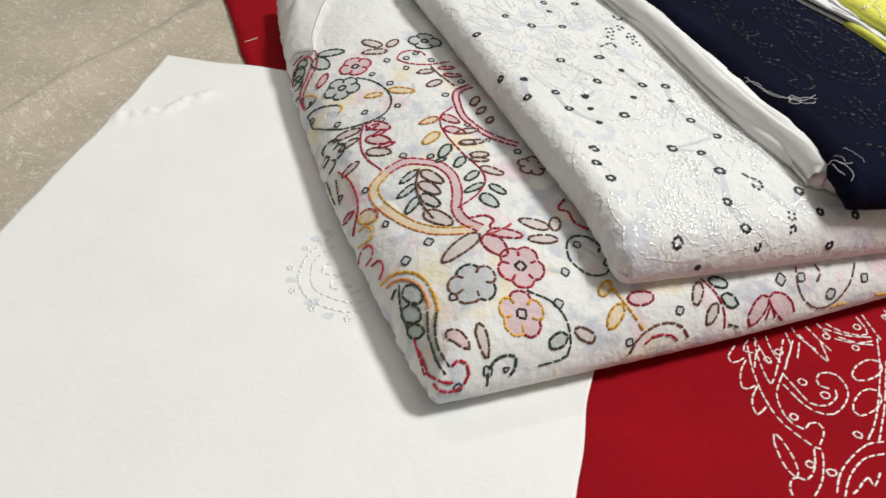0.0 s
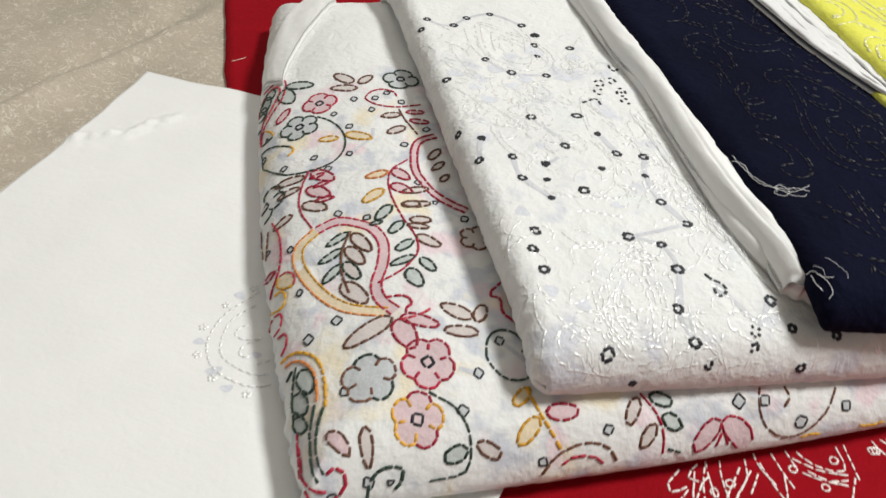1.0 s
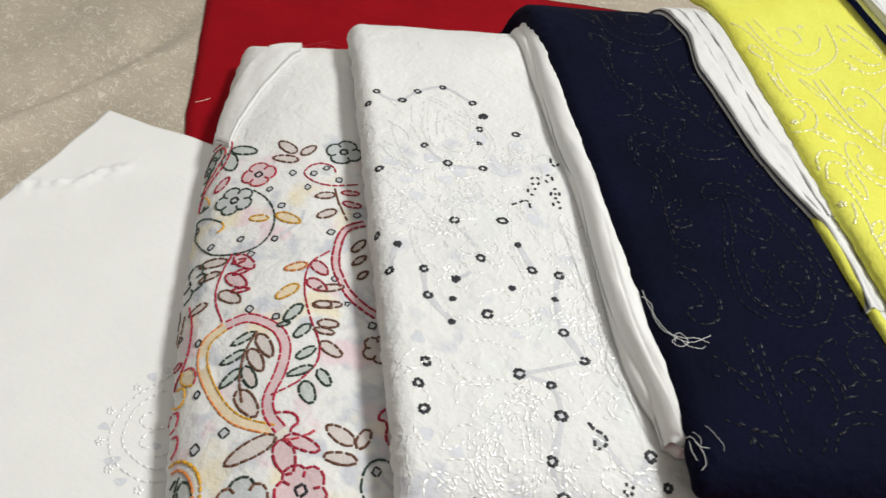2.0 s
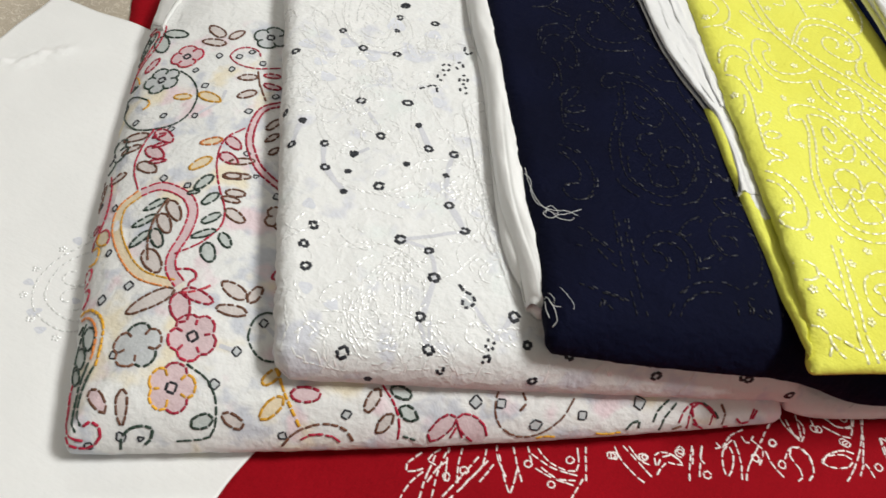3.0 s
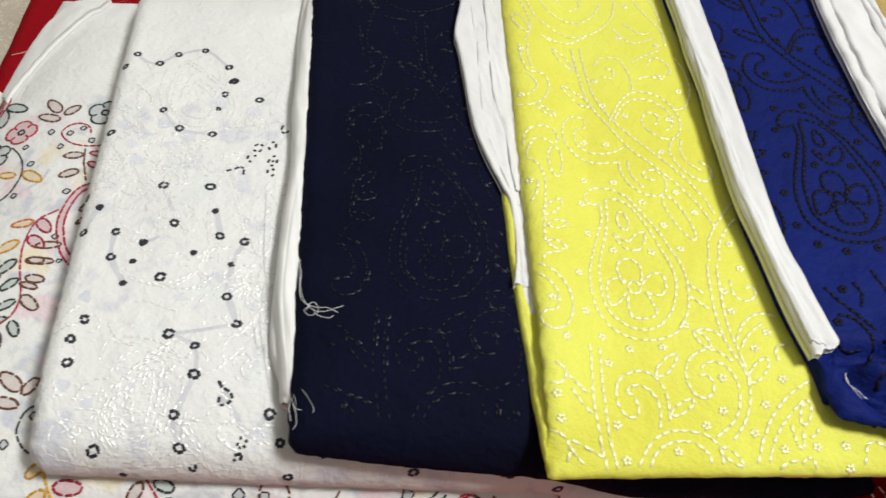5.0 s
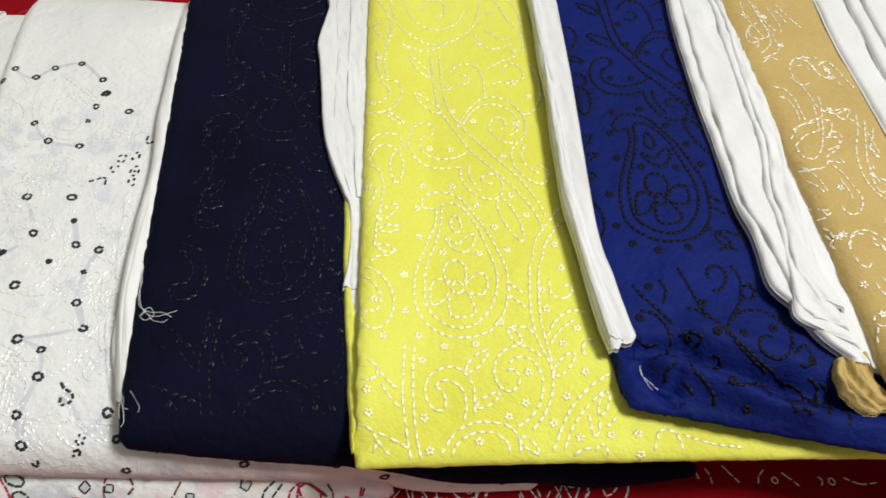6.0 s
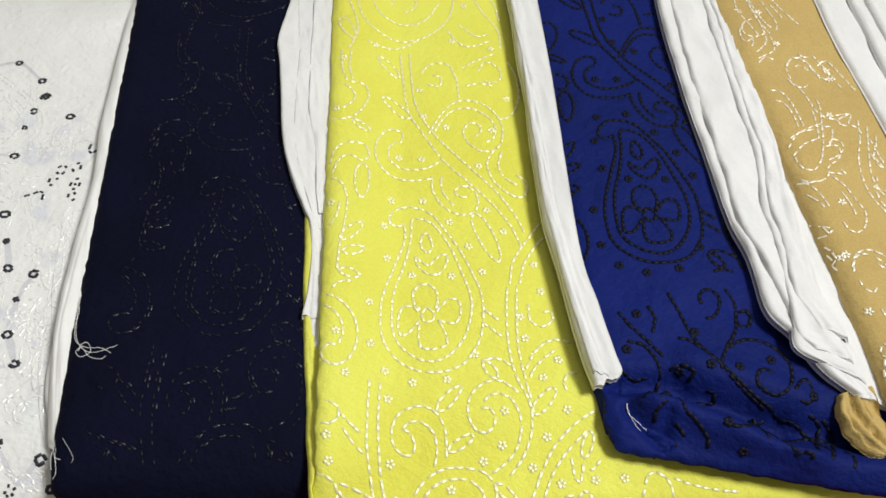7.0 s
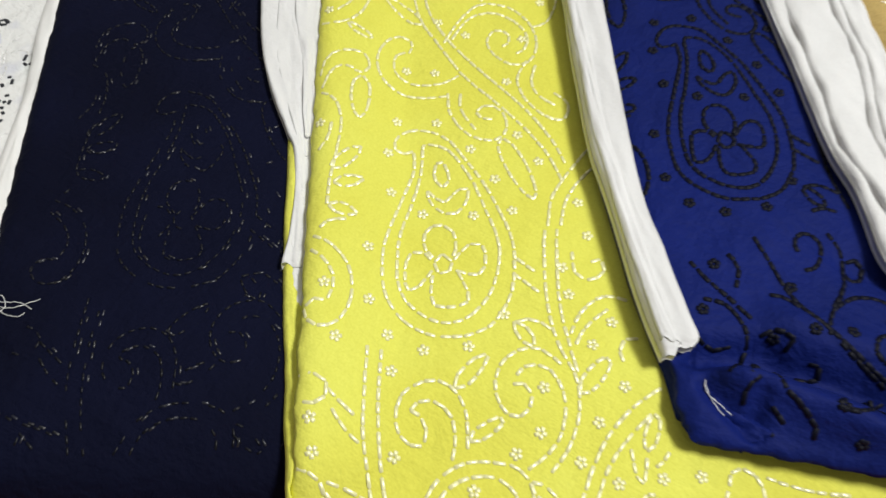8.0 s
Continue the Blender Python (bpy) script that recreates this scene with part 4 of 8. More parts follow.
def paisley(cloth, x0, y0, x1, y1, wide=0.6, bend=0.3, threads="rr", scales=(1.0, 0.84), inner="", heart="", fill="", inner_fill="", halves=""):
    """x0, y0: the round end; x1, y1: the tip. halves: the threads of the other half of each row."""
    w = Work(cloth)
    size, turn = frame_of(x0, y0, x1, y1)
    if fill:
        band_o, band_i = (paisley_outline(turn, size, wide, bend, s) for s in (scales[0], scales[-1]))
        n = len(band_o)
        for i in range(0, n, 1):
            j = (i + 1) % n
            w.fill([band_o[i], band_o[j], band_i[j], band_i[i]], FILLS[fill])
    for r, s in enumerate(scales):
        edge = paisley_outline(turn, size, wide, bend, s)
        other = halves[r % len(halves)] if halves else threads[r % len(threads)]
        half = len(edge) // 2
        w.line(edge[:half + 1], THREADS[threads[r % len(threads)]])
        w.line(edge[half:] + edge[:1], THREADS[other])
    if inner == "sprig":
        stem = [(bend * max(0.0, q - 0.25) ** 2, q) for q in (0.14, 0.3, 0.46, 0.62)]
        w.line([turn(size * a, size * b) for a, b in stem], THREADS[heart])
        for q, sgn in ((0.16, 1), (0.16, -1), (0.30, 1), (0.30, -1), (0.44, 1), (0.44, -1)):
            a0 = bend * max(0.0, q - 0.25) ** 2
            reach = 0.21 * wide / 0.6 * (1.1 - 0.7 * abs(q - 0.28))
            b0, b1 = turn(size * a0, size * q), turn(size * (a0 + sgn * reach), size * (q + 0.17))
            sz, tn = frame_of(*b0, *b1)
            w.fill(leaf_outline(tn, sz, 0.42, 12), FILLS[inner_fill])
            w.line(leaf_outline(tn, sz, 0.42, 12), THREADS[heart], closed=True)
    elif inner == "flower":
        c0, c1 = turn(0, size * 0.36), turn(0, size * (0.36 + 0.30 * wide))
        flower_rows(w, c0, c1, THREADS[heart])
        for q in (0.62, 0.70):
            b = turn(size * bend * (q - 0.25) ** 2, size * q)
            t = turn(size * bend * (q - 0.25) ** 2, size * (q + 0.09))
            sz, tn = frame_of(*b, *t)
            w.line(leaf_outline(tn, sz, 0.6, 12), THREADS[heart], closed=True)
    return w.done("paisley_motif")


def flower_rows(w, c0, c1, paint, petals=4):
    """An open flower of heart-shaped petals, in outline alone."""
    size, turn = frame_of(*c0, *c1)
    for j in range(petals):
        a = 2 * math.pi * j / petals
        outline = []
        for k in range(21):
            b = 2 * math.pi * (k / 20 - 0.5)
            # a round petal, a little notched at its outer end
            along = 0.58 + 0.44 * math.cos(b) - 0.13 * math.exp(-(b / 0.45) ** 2)
            across = 0.47 * math.sin(b) * (0.86 + 0.22 * math.cos(b))
            outline.append(turn(size * (along * math.sin(a) + across * math.cos(a)), size * (along * math.cos(a) - across * math.sin(a))))
        w.line(outline, paint)


def open_flower(cloth, x0, y0, x1, y1, thread="c", petals=4):
    w = Work(cloth)
    flower_rows(w, (x0, y0), (x1, y1), THREADS[thread], petals)
    return w.done("flower_motif")


def scroll(cloth, x0, y0, x1, y1, turns=1.4, thread="c", hand=1, tail=0.0):
    """x0, y0: the middle of the curl; x1, y1: where its outer end stands."""
    w = Work(cloth)
    size, turn = frame_of(x0, y0, x1, y1)
    n = int(26 * turns)
    p = []
    for k in range(n + 1):
        a = 2 * math.pi * turns * k / n
        r = size * (1 - 0.86 * (k / n) ** 0.85)
        p.append(turn(hand * r * math.sin(a), r * math.cos(a)))
    if tail:
        p.insert(0, turn(-hand * size * tail, size * 1.05))
    w.line(p, THREADS[thread])
    return w.done("scroll_motif")


def dot(cloth, x, y, size=0.0022, thread="c"):
    """A tiny rosette of stitches; on the red cloth a small open ring."""
    if cloth is navy:
        return None
    if cloth is red:
        return eyelet(cloth, x, y, size * 1.25, 30, thread, 0.0010, 5)
    w = Work(cloth)
    cloth.settle(x, y)
    for k in range(5):
        a = 2 * math.pi * k / 5 + x * 50
        w.tail = None
        w.stitch((x + 0.2 * size * math.cos(a), y + 0.2 * size * math.sin(a)), (x + 1.3 * size * math.cos(a + 0.25), y + 1.3 * size * math.sin(a + 0.25)), THREADS[thread], cloth.width * 1.15)
    cloth.flat = None
    return w.done("dot_stitch")


def shade(cloth, points, fill="l", width=0.0024):
    """Thread carried along the back, seen faintly through the cloth."""
    w = Work(cloth)
    w.ribbon(glide(points, 12 * len(points)), FILLS[fill], width)
    return w.done("carried_thread")


def stain(cloth, x0, y0, x1, y1, wide=0.7, fill="q"):
    """A faint patch where the back of the work shows through."""
    w = Work(cloth)
    size, turn = frame_of(x0, y0, x1, y1)
    n = 18
    edge = []
    for k in range(n):
        a = 2 * math.pi * k / n
        r = 0.5 * (1 + 0.16 * math.sin(3 * a + x0 * 90))
        edge.append(turn(size * wide * r * math.sin(a), size * (0.5 + r * math.cos(a))))
    w.fill(edge, FILLS[fill], 0.00015)
    return w.done("backing_tint")


multi = Cloth(multi_thing, multi_body, 0.0044, 0.0002, 0.0016, 0.38)
multi.knot, multi.close = 0.82, 0.93
white = Cloth(white_thing, white_body, 0.0038, 0.0006, 0.0012, 0.14, 0.25)
white.float = 0.00015
navy = Cloth(navy_thing, navy_body, 0.0036, 0.0014, 0.0010, 0.3, 0.5)
yellow = Cloth(yellow_thing, yellow_body, 0.0054, 0.0003, 0.0016, 0.15)
yellow.close = 0.9
blue = Cloth(blue_thing, blue_body, 0.0046, 0.0, 0.0021, 0.2)
blue.close = 1.0
tan = Cloth(tan_thing, tan_body, 0.0054, 0.0009, 0.0012, 0.25)
peach = Cloth(peach_thing, peach_body, 0.0052, 0.0016, 0.0013)
red = Cloth(red_thing, red_body, 0.0050, 0.0009, 0.0011, 0.3)
red.close = 0.9
sheet = Cloth(sheet_thing, sheet_body, 0.0040, 0.0010, 0.0015, 0.15)


def strand(cloth, points, thick=0.00017, thread="s", lift=0.0006, name="loose_thread"):
    """A loose thread that lies on the cloth."""
    p = glide(points, 8 * len(points))
    spots = []
    for i, q in enumerate(p):
        place, normal = cloth.on(q.x, q.y)
        if place is not None:
            spots.append(place + Vector((0, 0, lift + 0.0007 * abs(math.sin(i * 0.9)))))
    verts, faces = [], []
    for i, c in enumerate(spots):
        d = (spots[min(i + 1, len(spots) - 1)] - spots[max(i - 1, 0)]).normalized()
        a = d.cross(Vector((0, 0, 1))).normalized()
        b = a.cross(d)
        for k in range(5):
            t = 2 * math.pi * k / 5
            verts.append(tuple(c + thick * (a * math.cos(t) + b * math.sin(t))))
    for i in range(len(spots) - 1):
        for k in range(5):
            faces.append((5 * i + k, 5 * i + (k + 1) % 5, 5 * i + 5 + (k + 1) % 5, 5 * i + 5 + k))
    if not faces:
        return None
    ob = linked(name, verts, faces, THREADS[thread], cloth.thing)
    ob.matrix_parent_inverse = Matrix.Translation(cloth.thing.location).inverted()
    return ob


def ring(cloth, x, y, size=0.0030, angle=45, sides=4):
    """A small black eyelet, worked solid."""
    return eyelet(cloth, x, y, size, angle, "k", 0.0022, sides, "k" if sides == 3 else "", 0.0)


def dashes(cloth, ends):
    """A knot of short black stitches, each from one end to the other."""
    w = Work(cloth)
    for a, b in ends:
        w.tail = None
        w.stitch(a, b, THREADS["k"], 0.0019)
    return w.done("knot_motif")


def vermicelli(cloth, x, y, wide=0.03, count=60, thread="s"):
    """A patch of wandering silk stitches, too many to count."""
    w = Work(cloth)
    for _ in range(count // 5):
        r, a = wide * math.sqrt(random.random()), random.uniform(0, 6.28)
        px, py, way = x + r * math.cos(a), y + r * math.sin(a), random.uniform(0, 6.28)
        turn = random.uniform(-0.9, 0.9)
        line = []
        for _ in range(7):
            line.append((px, py))
            px, py = px + 0.0046 * math.cos(way), py + 0.0046 * math.sin(way)
            way += turn
        w.line(line, THREADS[thread])
    return w.done("silk_stitching", "", "stuff")


# the stitched panel shared by the plain-dyed pieces
def suit_pattern(cloth, thread):
    dot(cloth, 0.5943, 0.5788, thread=thread)
    dot(cloth, 0.6007, 0.5688, thread=thread)
    vine(cloth, ((0.6182, 0.5923), (0.6348, 0.5958), (0.6536, 0.6039)), thread=thread)
    vine(cloth, ((0.607, 0.5749), (0.605, 0.5887), (0.6152, 0.5906), (0.6218, 0.5833)), thread=thread)
    vine(cloth, ((0.3276, 0.8009), (0.3457, 0.7737), (0.3629, 0.7508), (0.3819, 0.7376), (0.4057, 0.7233), (0.431, 0.7138), (0.4524, 0.7059), (0.4699, 0.6961), (0.4827, 0.6846)), thread=thread)
    vine(cloth, ((0.3332, 0.8051), (0.3509, 0.7772), (0.3657, 0.7573), (0.3857, 0.743), (0.4068, 0.7336), (0.435, 0.7225), (0.4545, 0.7142), (0.47, 0.7044), (0.4791, 0.6961)), thread=thread)
    leaf(cloth, 0.3672, 0.7465, 0.3402, 0.7513, wide=.35, thread=thread)
    leaf(cloth, 0.34, 0.7778, 0.3164, 0.7854, wide=.35, thread=thread)
    vine(cloth, ((0.3726, 0.7219), (0.3702, 0.7303), (0.3629, 0.7301), (0.359, 0.7195), (0.3624, 0.7045), (0.3721, 0.6942), (0.3836, 0.6919), (0.3964, 0.6968), (0.4062, 0.7047)), thread=thread)
    vine(cloth, ((0.3705, 0.7212), (0.3686, 0.715), (0.3712, 0.7067), (0.3787, 0.702), (0.3899, 0.7043), (0.3991, 0.7115), (0.4042, 0.7224)), thread=thread)
    vine(cloth, ((0.3851, 0.7396), (0.3838, 0.7587), (0.3869, 0.7786), (0.4018, 0.7863), (0.4183, 0.7812), (0.4298, 0.7675), (0.4326, 0.753), (0.4255, 0.7448), (0.4138, 0.7463), (0.405, 0.754), (0.4042, 0.7643), (0.4119, 0.7668), (0.4159, 0.7592), (0.4139, 0.7542)), thread=thread)
    vine(cloth, ((0.3873, 0.744), (0.3875, 0.7646), (0.3953, 0.7762), (0.4083, 0.7779), (0.4207, 0.7722), (0.4261, 0.7616), (0.4234, 0.7536)), thread=thread)
    vine(cloth, ((0.405, 0.7069), (0.4134, 0.6942), (0.4286, 0.6865), (0.4412, 0.6903), (0.4435, 0.7001), (0.4376, 0.7091), (0.4282, 0.7107), (0.4242, 0.704), (0.4275, 0.7001), (0.4345, 0.7027)), thread=thread)
    vine(cloth, ((0.4108, 0.7105), (0.4169, 0.6996), (0.4298, 0.6916)), thread=thread)
    leaf(cloth, 0.4438, 0.6935, 0.4755, 0.6665, wide=.3, thread=thread)
    vine(cloth, ((0.431, 0.7519), (0.4322, 0.7366), (0.4428, 0.7247), (0.4582, 0.7196), (0.4669, 0.7237), (0.4636, 0.7346), (0.4538, 0.7375)), thread=thread)
    vine(cloth, ((0.4365, 0.7518), (0.4399, 0.7384), (0.4481, 0.7309), (0.4598, 0.7294)), thread=thread)
    vine(cloth, ((0.4879, 0.6548), (0.4823, 0.6708), (0.4824, 0.687), (0.485, 0.708), (0.4871, 0.7208)), thread=thread)
    vine(cloth, ((0.4932, 0.6581), (0.4892, 0.6727), (0.4897, 0.689), (0.4924, 0.7004)), thread=thread)
    vine(cloth, ((0.3513, 0.7907), (0.3517, 0.8029), (0.3627, 0.8095), (0.375, 0.8005), (0.3872, 0.7821)), thread=thread)
    vine(cloth, ((0.3603, 0.7829), (0.3689, 0.7853), (0.366, 0.7946), (0.3592, 0.7936)), thread=thread)
    vine(cloth, ((0.3742, 0.8112), (0.3783, 0.8217), (0.3886, 0.8401)), thread=thread)
    vine(cloth, ((0.3848, 0.7958), (0.3925, 0.8042), (0.4029, 0.8074)), thread=thread)
    vine(cloth, ((0.3866, 0.8154), (0.3858, 0.8266), (0.3947, 0.8279), (0.404, 0.8194), (0.4015, 0.8101), (0.3948, 0.8092)), thread=thread)
    vine(cloth, ((0.4006, 0.8363), (0.4131, 0.8255), (0.4245, 0.8066), (0.4271, 0.7869), (0.4204, 0.777)), thread=thread)
    vine(cloth, ((0.3, 0.7767), (0.3069, 0.7618), (0.3171, 0.7503)), thread=thread)
    vine(cloth, ((0.294, 0.7723), (0.3047, 0.7559), (0.3139, 0.7476)), thread=thread)
    vine(cloth, ((0.3162, 0.7474), (0.3239, 0.7524), (0.3329, 0.7458), (0.3369, 0.7318), (0.3349, 0.7186), (0.3266, 0.71), (0.3237, 0.7097)), thread=thread)
    vine(cloth, ((0.3138, 0.7435), (0.324, 0.7409), (0.3281, 0.7332), (0.3258, 0.7219)), thread=thread)
    leaf(cloth, 0.3358, 0.7173, 0.354, 0.7158, wide=.3, thread=thread)
    vine(cloth, ((0.3455, 0.6754), (0.3413, 0.6881), (0.3465, 0.6988), (0.3554, 0.7028), (0.3625, 0.6969), (0.3622, 0.6889), (0.358, 0.6883)), thread=thread)
    vine(cloth, ((0.3515, 0.6678), (0.3488, 0.6801), (0.3515, 0.688), (0.3572, 0.6895)), thread=thread)
    leaf(cloth, 0.363, 0.6877, 0.3775, 0.6618, wide=.38, thread=thread)
    vine(cloth, ((0.3519, 0.6653), (0.3617, 0.6644), (0.3719, 0.6537), (0.3801, 0.6365), (0.3873, 0.6194), (0.3942, 0.6062)), thread=thread)
    vine(cloth, ((0.3724, 0.6325), (0.3719, 0.6423), (0.3683, 0.6508)), thread=thread)
    leaf(cloth, 0.3841, 0.6258, 0.3882, 0.6464, wide=.4, thread=thread)
    leaf(cloth, 0.3897, 0.6186, 0.3998, 0.6301, wide=.5, thread=thread)
    leaf(cloth, 0.3947, 0.6066, 0.4082, 0.6105, wide=.5, thread=thread)
    vine(cloth, ((0.3986, 0.5934), (0.4001, 0.6002), (0.4067, 0.6054)), thread=thread)
    vine(cloth, ((0.4097, 0.6627), (0.4065, 0.6581), (0.4019, 0.6566), (0.3983, 0.6644), (0.4028, 0.675), (0.418, 0.6785), (0.4349, 0.671), (0.4502, 0.6621), (0.4649, 0.6501), (0.4762, 0.6391), (0.4843, 0.6252), (0.489, 0.6104), (0.4877, 0.5931), (0.4799, 0.5822)), thread=thread)
    vine(cloth, ((0.4799, 0.5822), (0.4676, 0.5758), (0.4526, 0.5756), (0.4403, 0.5817), (0.431, 0.5949), (0.4253, 0.6081), (0.42, 0.632), (0.4157, 0.6514), (0.4092, 0.6623)), thread=thread)
    vine(cloth, ((0.4127, 0.6657), (0.4115, 0.6691), (0.4237, 0.6719), (0.4421, 0.6622), (0.4577, 0.6483), (0.4704, 0.6357), (0.4772, 0.623), (0.4802, 0.607), (0.4772, 0.5918), (0.4687, 0.5835), (0.455, 0.5829), (0.4438, 0.5883), (0.4352, 0.6012), (0.4284, 0.6171), (0.4244, 0.6356), (0.4188, 0.6534), (0.4127, 0.6657)), thread=thread)
    leaf(cloth, 0.4331, 0.6502, 0.4233, 0.6638, wide=.5, thread=thread)
    vine(cloth, ((0.4273, 0.6442), (0.4317, 0.6388), (0.4403, 0.6365), (0.4462, 0.6399), (0.4467, 0.6505), (0.4431, 0.6563), (0.4396, 0.6517), (0.4384, 0.6429), (0.4327, 0.6423), (0.4273, 0.6442)), thread=thread)
    dot(cloth, 0.3782, 0.7091, thread=thread)
    dot(cloth, 0.392, 0.7164, thread=thread)
    dot(cloth, 0.3931, 0.6735, thread=thread)
    dot(cloth, 0.4103, 0.6849, thread=thread)
    dot(cloth, 0.4002, 0.6523, thread=thread)
    dot(cloth, 0.4334, 0.6786, thread=thread)
    dot(cloth, 0.4138, 0.6322, thread=thread)
    dot(cloth, 0.4527, 0.6681, thread=thread)
    dot(cloth, 0.4323, 0.6307, thread=thread)
    dot(cloth, 0.4538, 0.6425, thread=thread)
    dot(cloth, 0.4688, 0.6548, thread=thread)
    dot(cloth, 0.3586, 0.7741, thread=thread)
    dot(cloth, 0.3923, 0.7521, thread=thread)
    dot(cloth, 0.4212, 0.7661, thread=thread)
    dot(cloth, 0.4283, 0.7313, thread=thread)
    dot(cloth, 0.4499, 0.7, thread=thread)
    dot(cloth, 0.4668, 0.69, thread=thread)
    dot(cloth, 0.4947, 0.676, thread=thread)
    dot(cloth, 0.322, 0.7202, thread=thread)
    dot(cloth, 0.3633, 0.6478, thread=thread)
    dot(cloth, 0.3742, 0.7524, thread=thread)
    dot(cloth, 0.417, 0.8004, thread=thread)
    dot(cloth, 0.3835, 0.8428, thread=thread)
    vine(cloth, ((0.4493, 0.6113), (0.4422, 0.6145), (0.4384, 0.6229), (0.442, 0.6295), (0.4493, 0.6292), (0.4551, 0.6223), (0.4564, 0.6155)), thread=thread)
    vine(cloth, ((0.4575, 0.6148), (0.4595, 0.6262), (0.4664, 0.6288), (0.472, 0.6187), (0.4701, 0.613), (0.46, 0.6103)), thread=thread)
    vine(cloth, ((0.4622, 0.6103), (0.4709, 0.6037), (0.4734, 0.598), (0.4684, 0.5925), (0.461, 0.5895), (0.4566, 0.5951), (0.4526, 0.6039)), thread=thread)
    vine(cloth, ((0.4516, 0.6054), (0.4507, 0.5948), (0.4465, 0.5898), (0.4419, 0.5967), (0.4383, 0.6069), (0.443, 0.6115), (0.449, 0.6098)), thread=thread)
    vine(cloth, ((0.4513, 0.6154), (0.4586, 0.6129), (0.4572, 0.6053), (0.4507, 0.6083), (0.4513, 0.6154)), thread=thread)
    vine(cloth, ((0.487, 0.6529), (0.4941, 0.6365), (0.5059, 0.6155), (0.5184, 0.6), (0.5309, 0.5902), (0.5386, 0.5769), (0.541, 0.5615), (0.5386, 0.5482)), thread=thread)
    vine(cloth, ((0.4921, 0.656), (0.4994, 0.6396), (0.5107, 0.6184), (0.5236, 0.6011), (0.5309, 0.5921)), thread=thread)
    vine(cloth, ((0.3978, 0.5885), (0.4091, 0.5889), (0.4213, 0.5829), (0.4298, 0.5699), (0.4303, 0.5568), (0.4235, 0.5509), (0.4158, 0.5542), (0.4157, 0.5608), (0.4218, 0.5639)), thread=thread)
    vine(cloth, ((0.4009, 0.5823), (0.411, 0.58), (0.4191, 0.5738), (0.4214, 0.5645)), thread=thread)
    vine(cloth, ((0.4468, 0.5564), (0.4556, 0.539), (0.4652, 0.5223), (0.4744, 0.5108), (0.4852, 0.4977)), thread=thread)
    vine(cloth, ((0.4528, 0.5579), (0.4618, 0.5398), (0.4721, 0.5233), (0.4819, 0.5103), (0.4904, 0.5008)), thread=thread)
    vine(cloth, ((0.4874, 0.5318), (0.4822, 0.5294), (0.4748, 0.5324), (0.4702, 0.5415), (0.4715, 0.5503), (0.4785, 0.5578), (0.4879, 0.5587), (0.4972, 0.5525), (0.5046, 0.5401)), thread=thread)
    vine(cloth, ((0.4877, 0.533), (0.4861, 0.5384), (0.4808, 0.5416), (0.4774, 0.54), (0.4761, 0.5443), (0.4822, 0.5499), (0.4915, 0.549), (0.4985, 0.5404), (0.5012, 0.5325)), thread=thread)
    leaf(cloth, 0.4876, 0.5592, 0.4929, 0.5804, wide=.35, thread=thread)
    leaf(cloth, 0.5034, 0.5433, 0.5121, 0.5596, wide=.35, thread=thread)
    vine(cloth, ((0.5081, 0.5735), (0.5125, 0.576), (0.5183, 0.5725), (0.5188, 0.5643), (0.513, 0.5611), (0.5052, 0.5649), (0.5002, 0.5739), (0.5017, 0.5856), (0.5108, 0.5942), (0.5233, 0.592)), thread=thread)
    vine(cloth, ((0.5079, 0.5777), (0.5102, 0.5842), (0.5178, 0.5876), (0.5266, 0.5833), (0.5328, 0.5753), (0.5358, 0.5639), (0.534, 0.5539), (0.5295, 0.5448)), thread=thread)
    vine(cloth, ((0.496, 0.6003), (0.5026, 0.6062), (0.5129, 0.6056)), thread=thread)
    leaf(cloth, 0.5088, 0.5942, 0.4957, 0.6009, wide=.5, thread=thread)
    vine(cloth, ((0.4842, 0.6226), (0.4998, 0.62)), thread=thread)
    vine(cloth, ((0.4818, 0.6305), (0.4931, 0.6287)), thread=thread)
    vine(cloth, ((0.5039, 0.648), (0.5087, 0.6382), (0.5171, 0.6375), (0.5213, 0.6451), (0.517, 0.6506), (0.5131, 0.6461)), thread=thread)
    vine(cloth, ((0.5203, 0.608), (0.5205, 0.6217), (0.5266, 0.6337), (0.5373, 0.6368)), thread=thread)
    vine(cloth, ((0.5244, 0.6036), (0.5254, 0.6158), (0.5308, 0.6291)), thread=thread)
    vine(cloth, ((0.5465, 0.607), (0.543, 0.6104), (0.5422, 0.6165), (0.5479, 0.621)), thread=thread)
    leaf(cloth, 0.5355, 0.5849, 0.5402, 0.6064, wide=.4, thread=thread)
    vine(cloth, ((0.5549, 0.5434), (0.5531, 0.5595), (0.5537, 0.5764), (0.5587, 0.5929), (0.5659, 0.6056)), thread=thread)
    vine(cloth, ((0.5601, 0.5473), (0.5588, 0.5628), (0.5609, 0.5771), (0.5661, 0.5931)), thread=thread)
    leaf(cloth, 0.5703, 0.5771, 0.5677, 0.5941, wide=.4, thread=thread)
    vine(cloth, ((0.5639, 0.5749), (0.5702, 0.5656), (0.5743, 0.5644), (0.571, 0.5756)), thread=thread)
    vine(cloth, ((0.5758, 0.5729), (0.5779, 0.5761), (0.5789, 0.5821)), thread=thread)
    vine(cloth, ((0.5665, 0.5478), (0.5698, 0.5545), (0.5743, 0.5571)), thread=thread)
    vine(cloth, ((0.5761, 0.5567), (0.5783, 0.5632), (0.5844, 0.5591)), thread=thread)
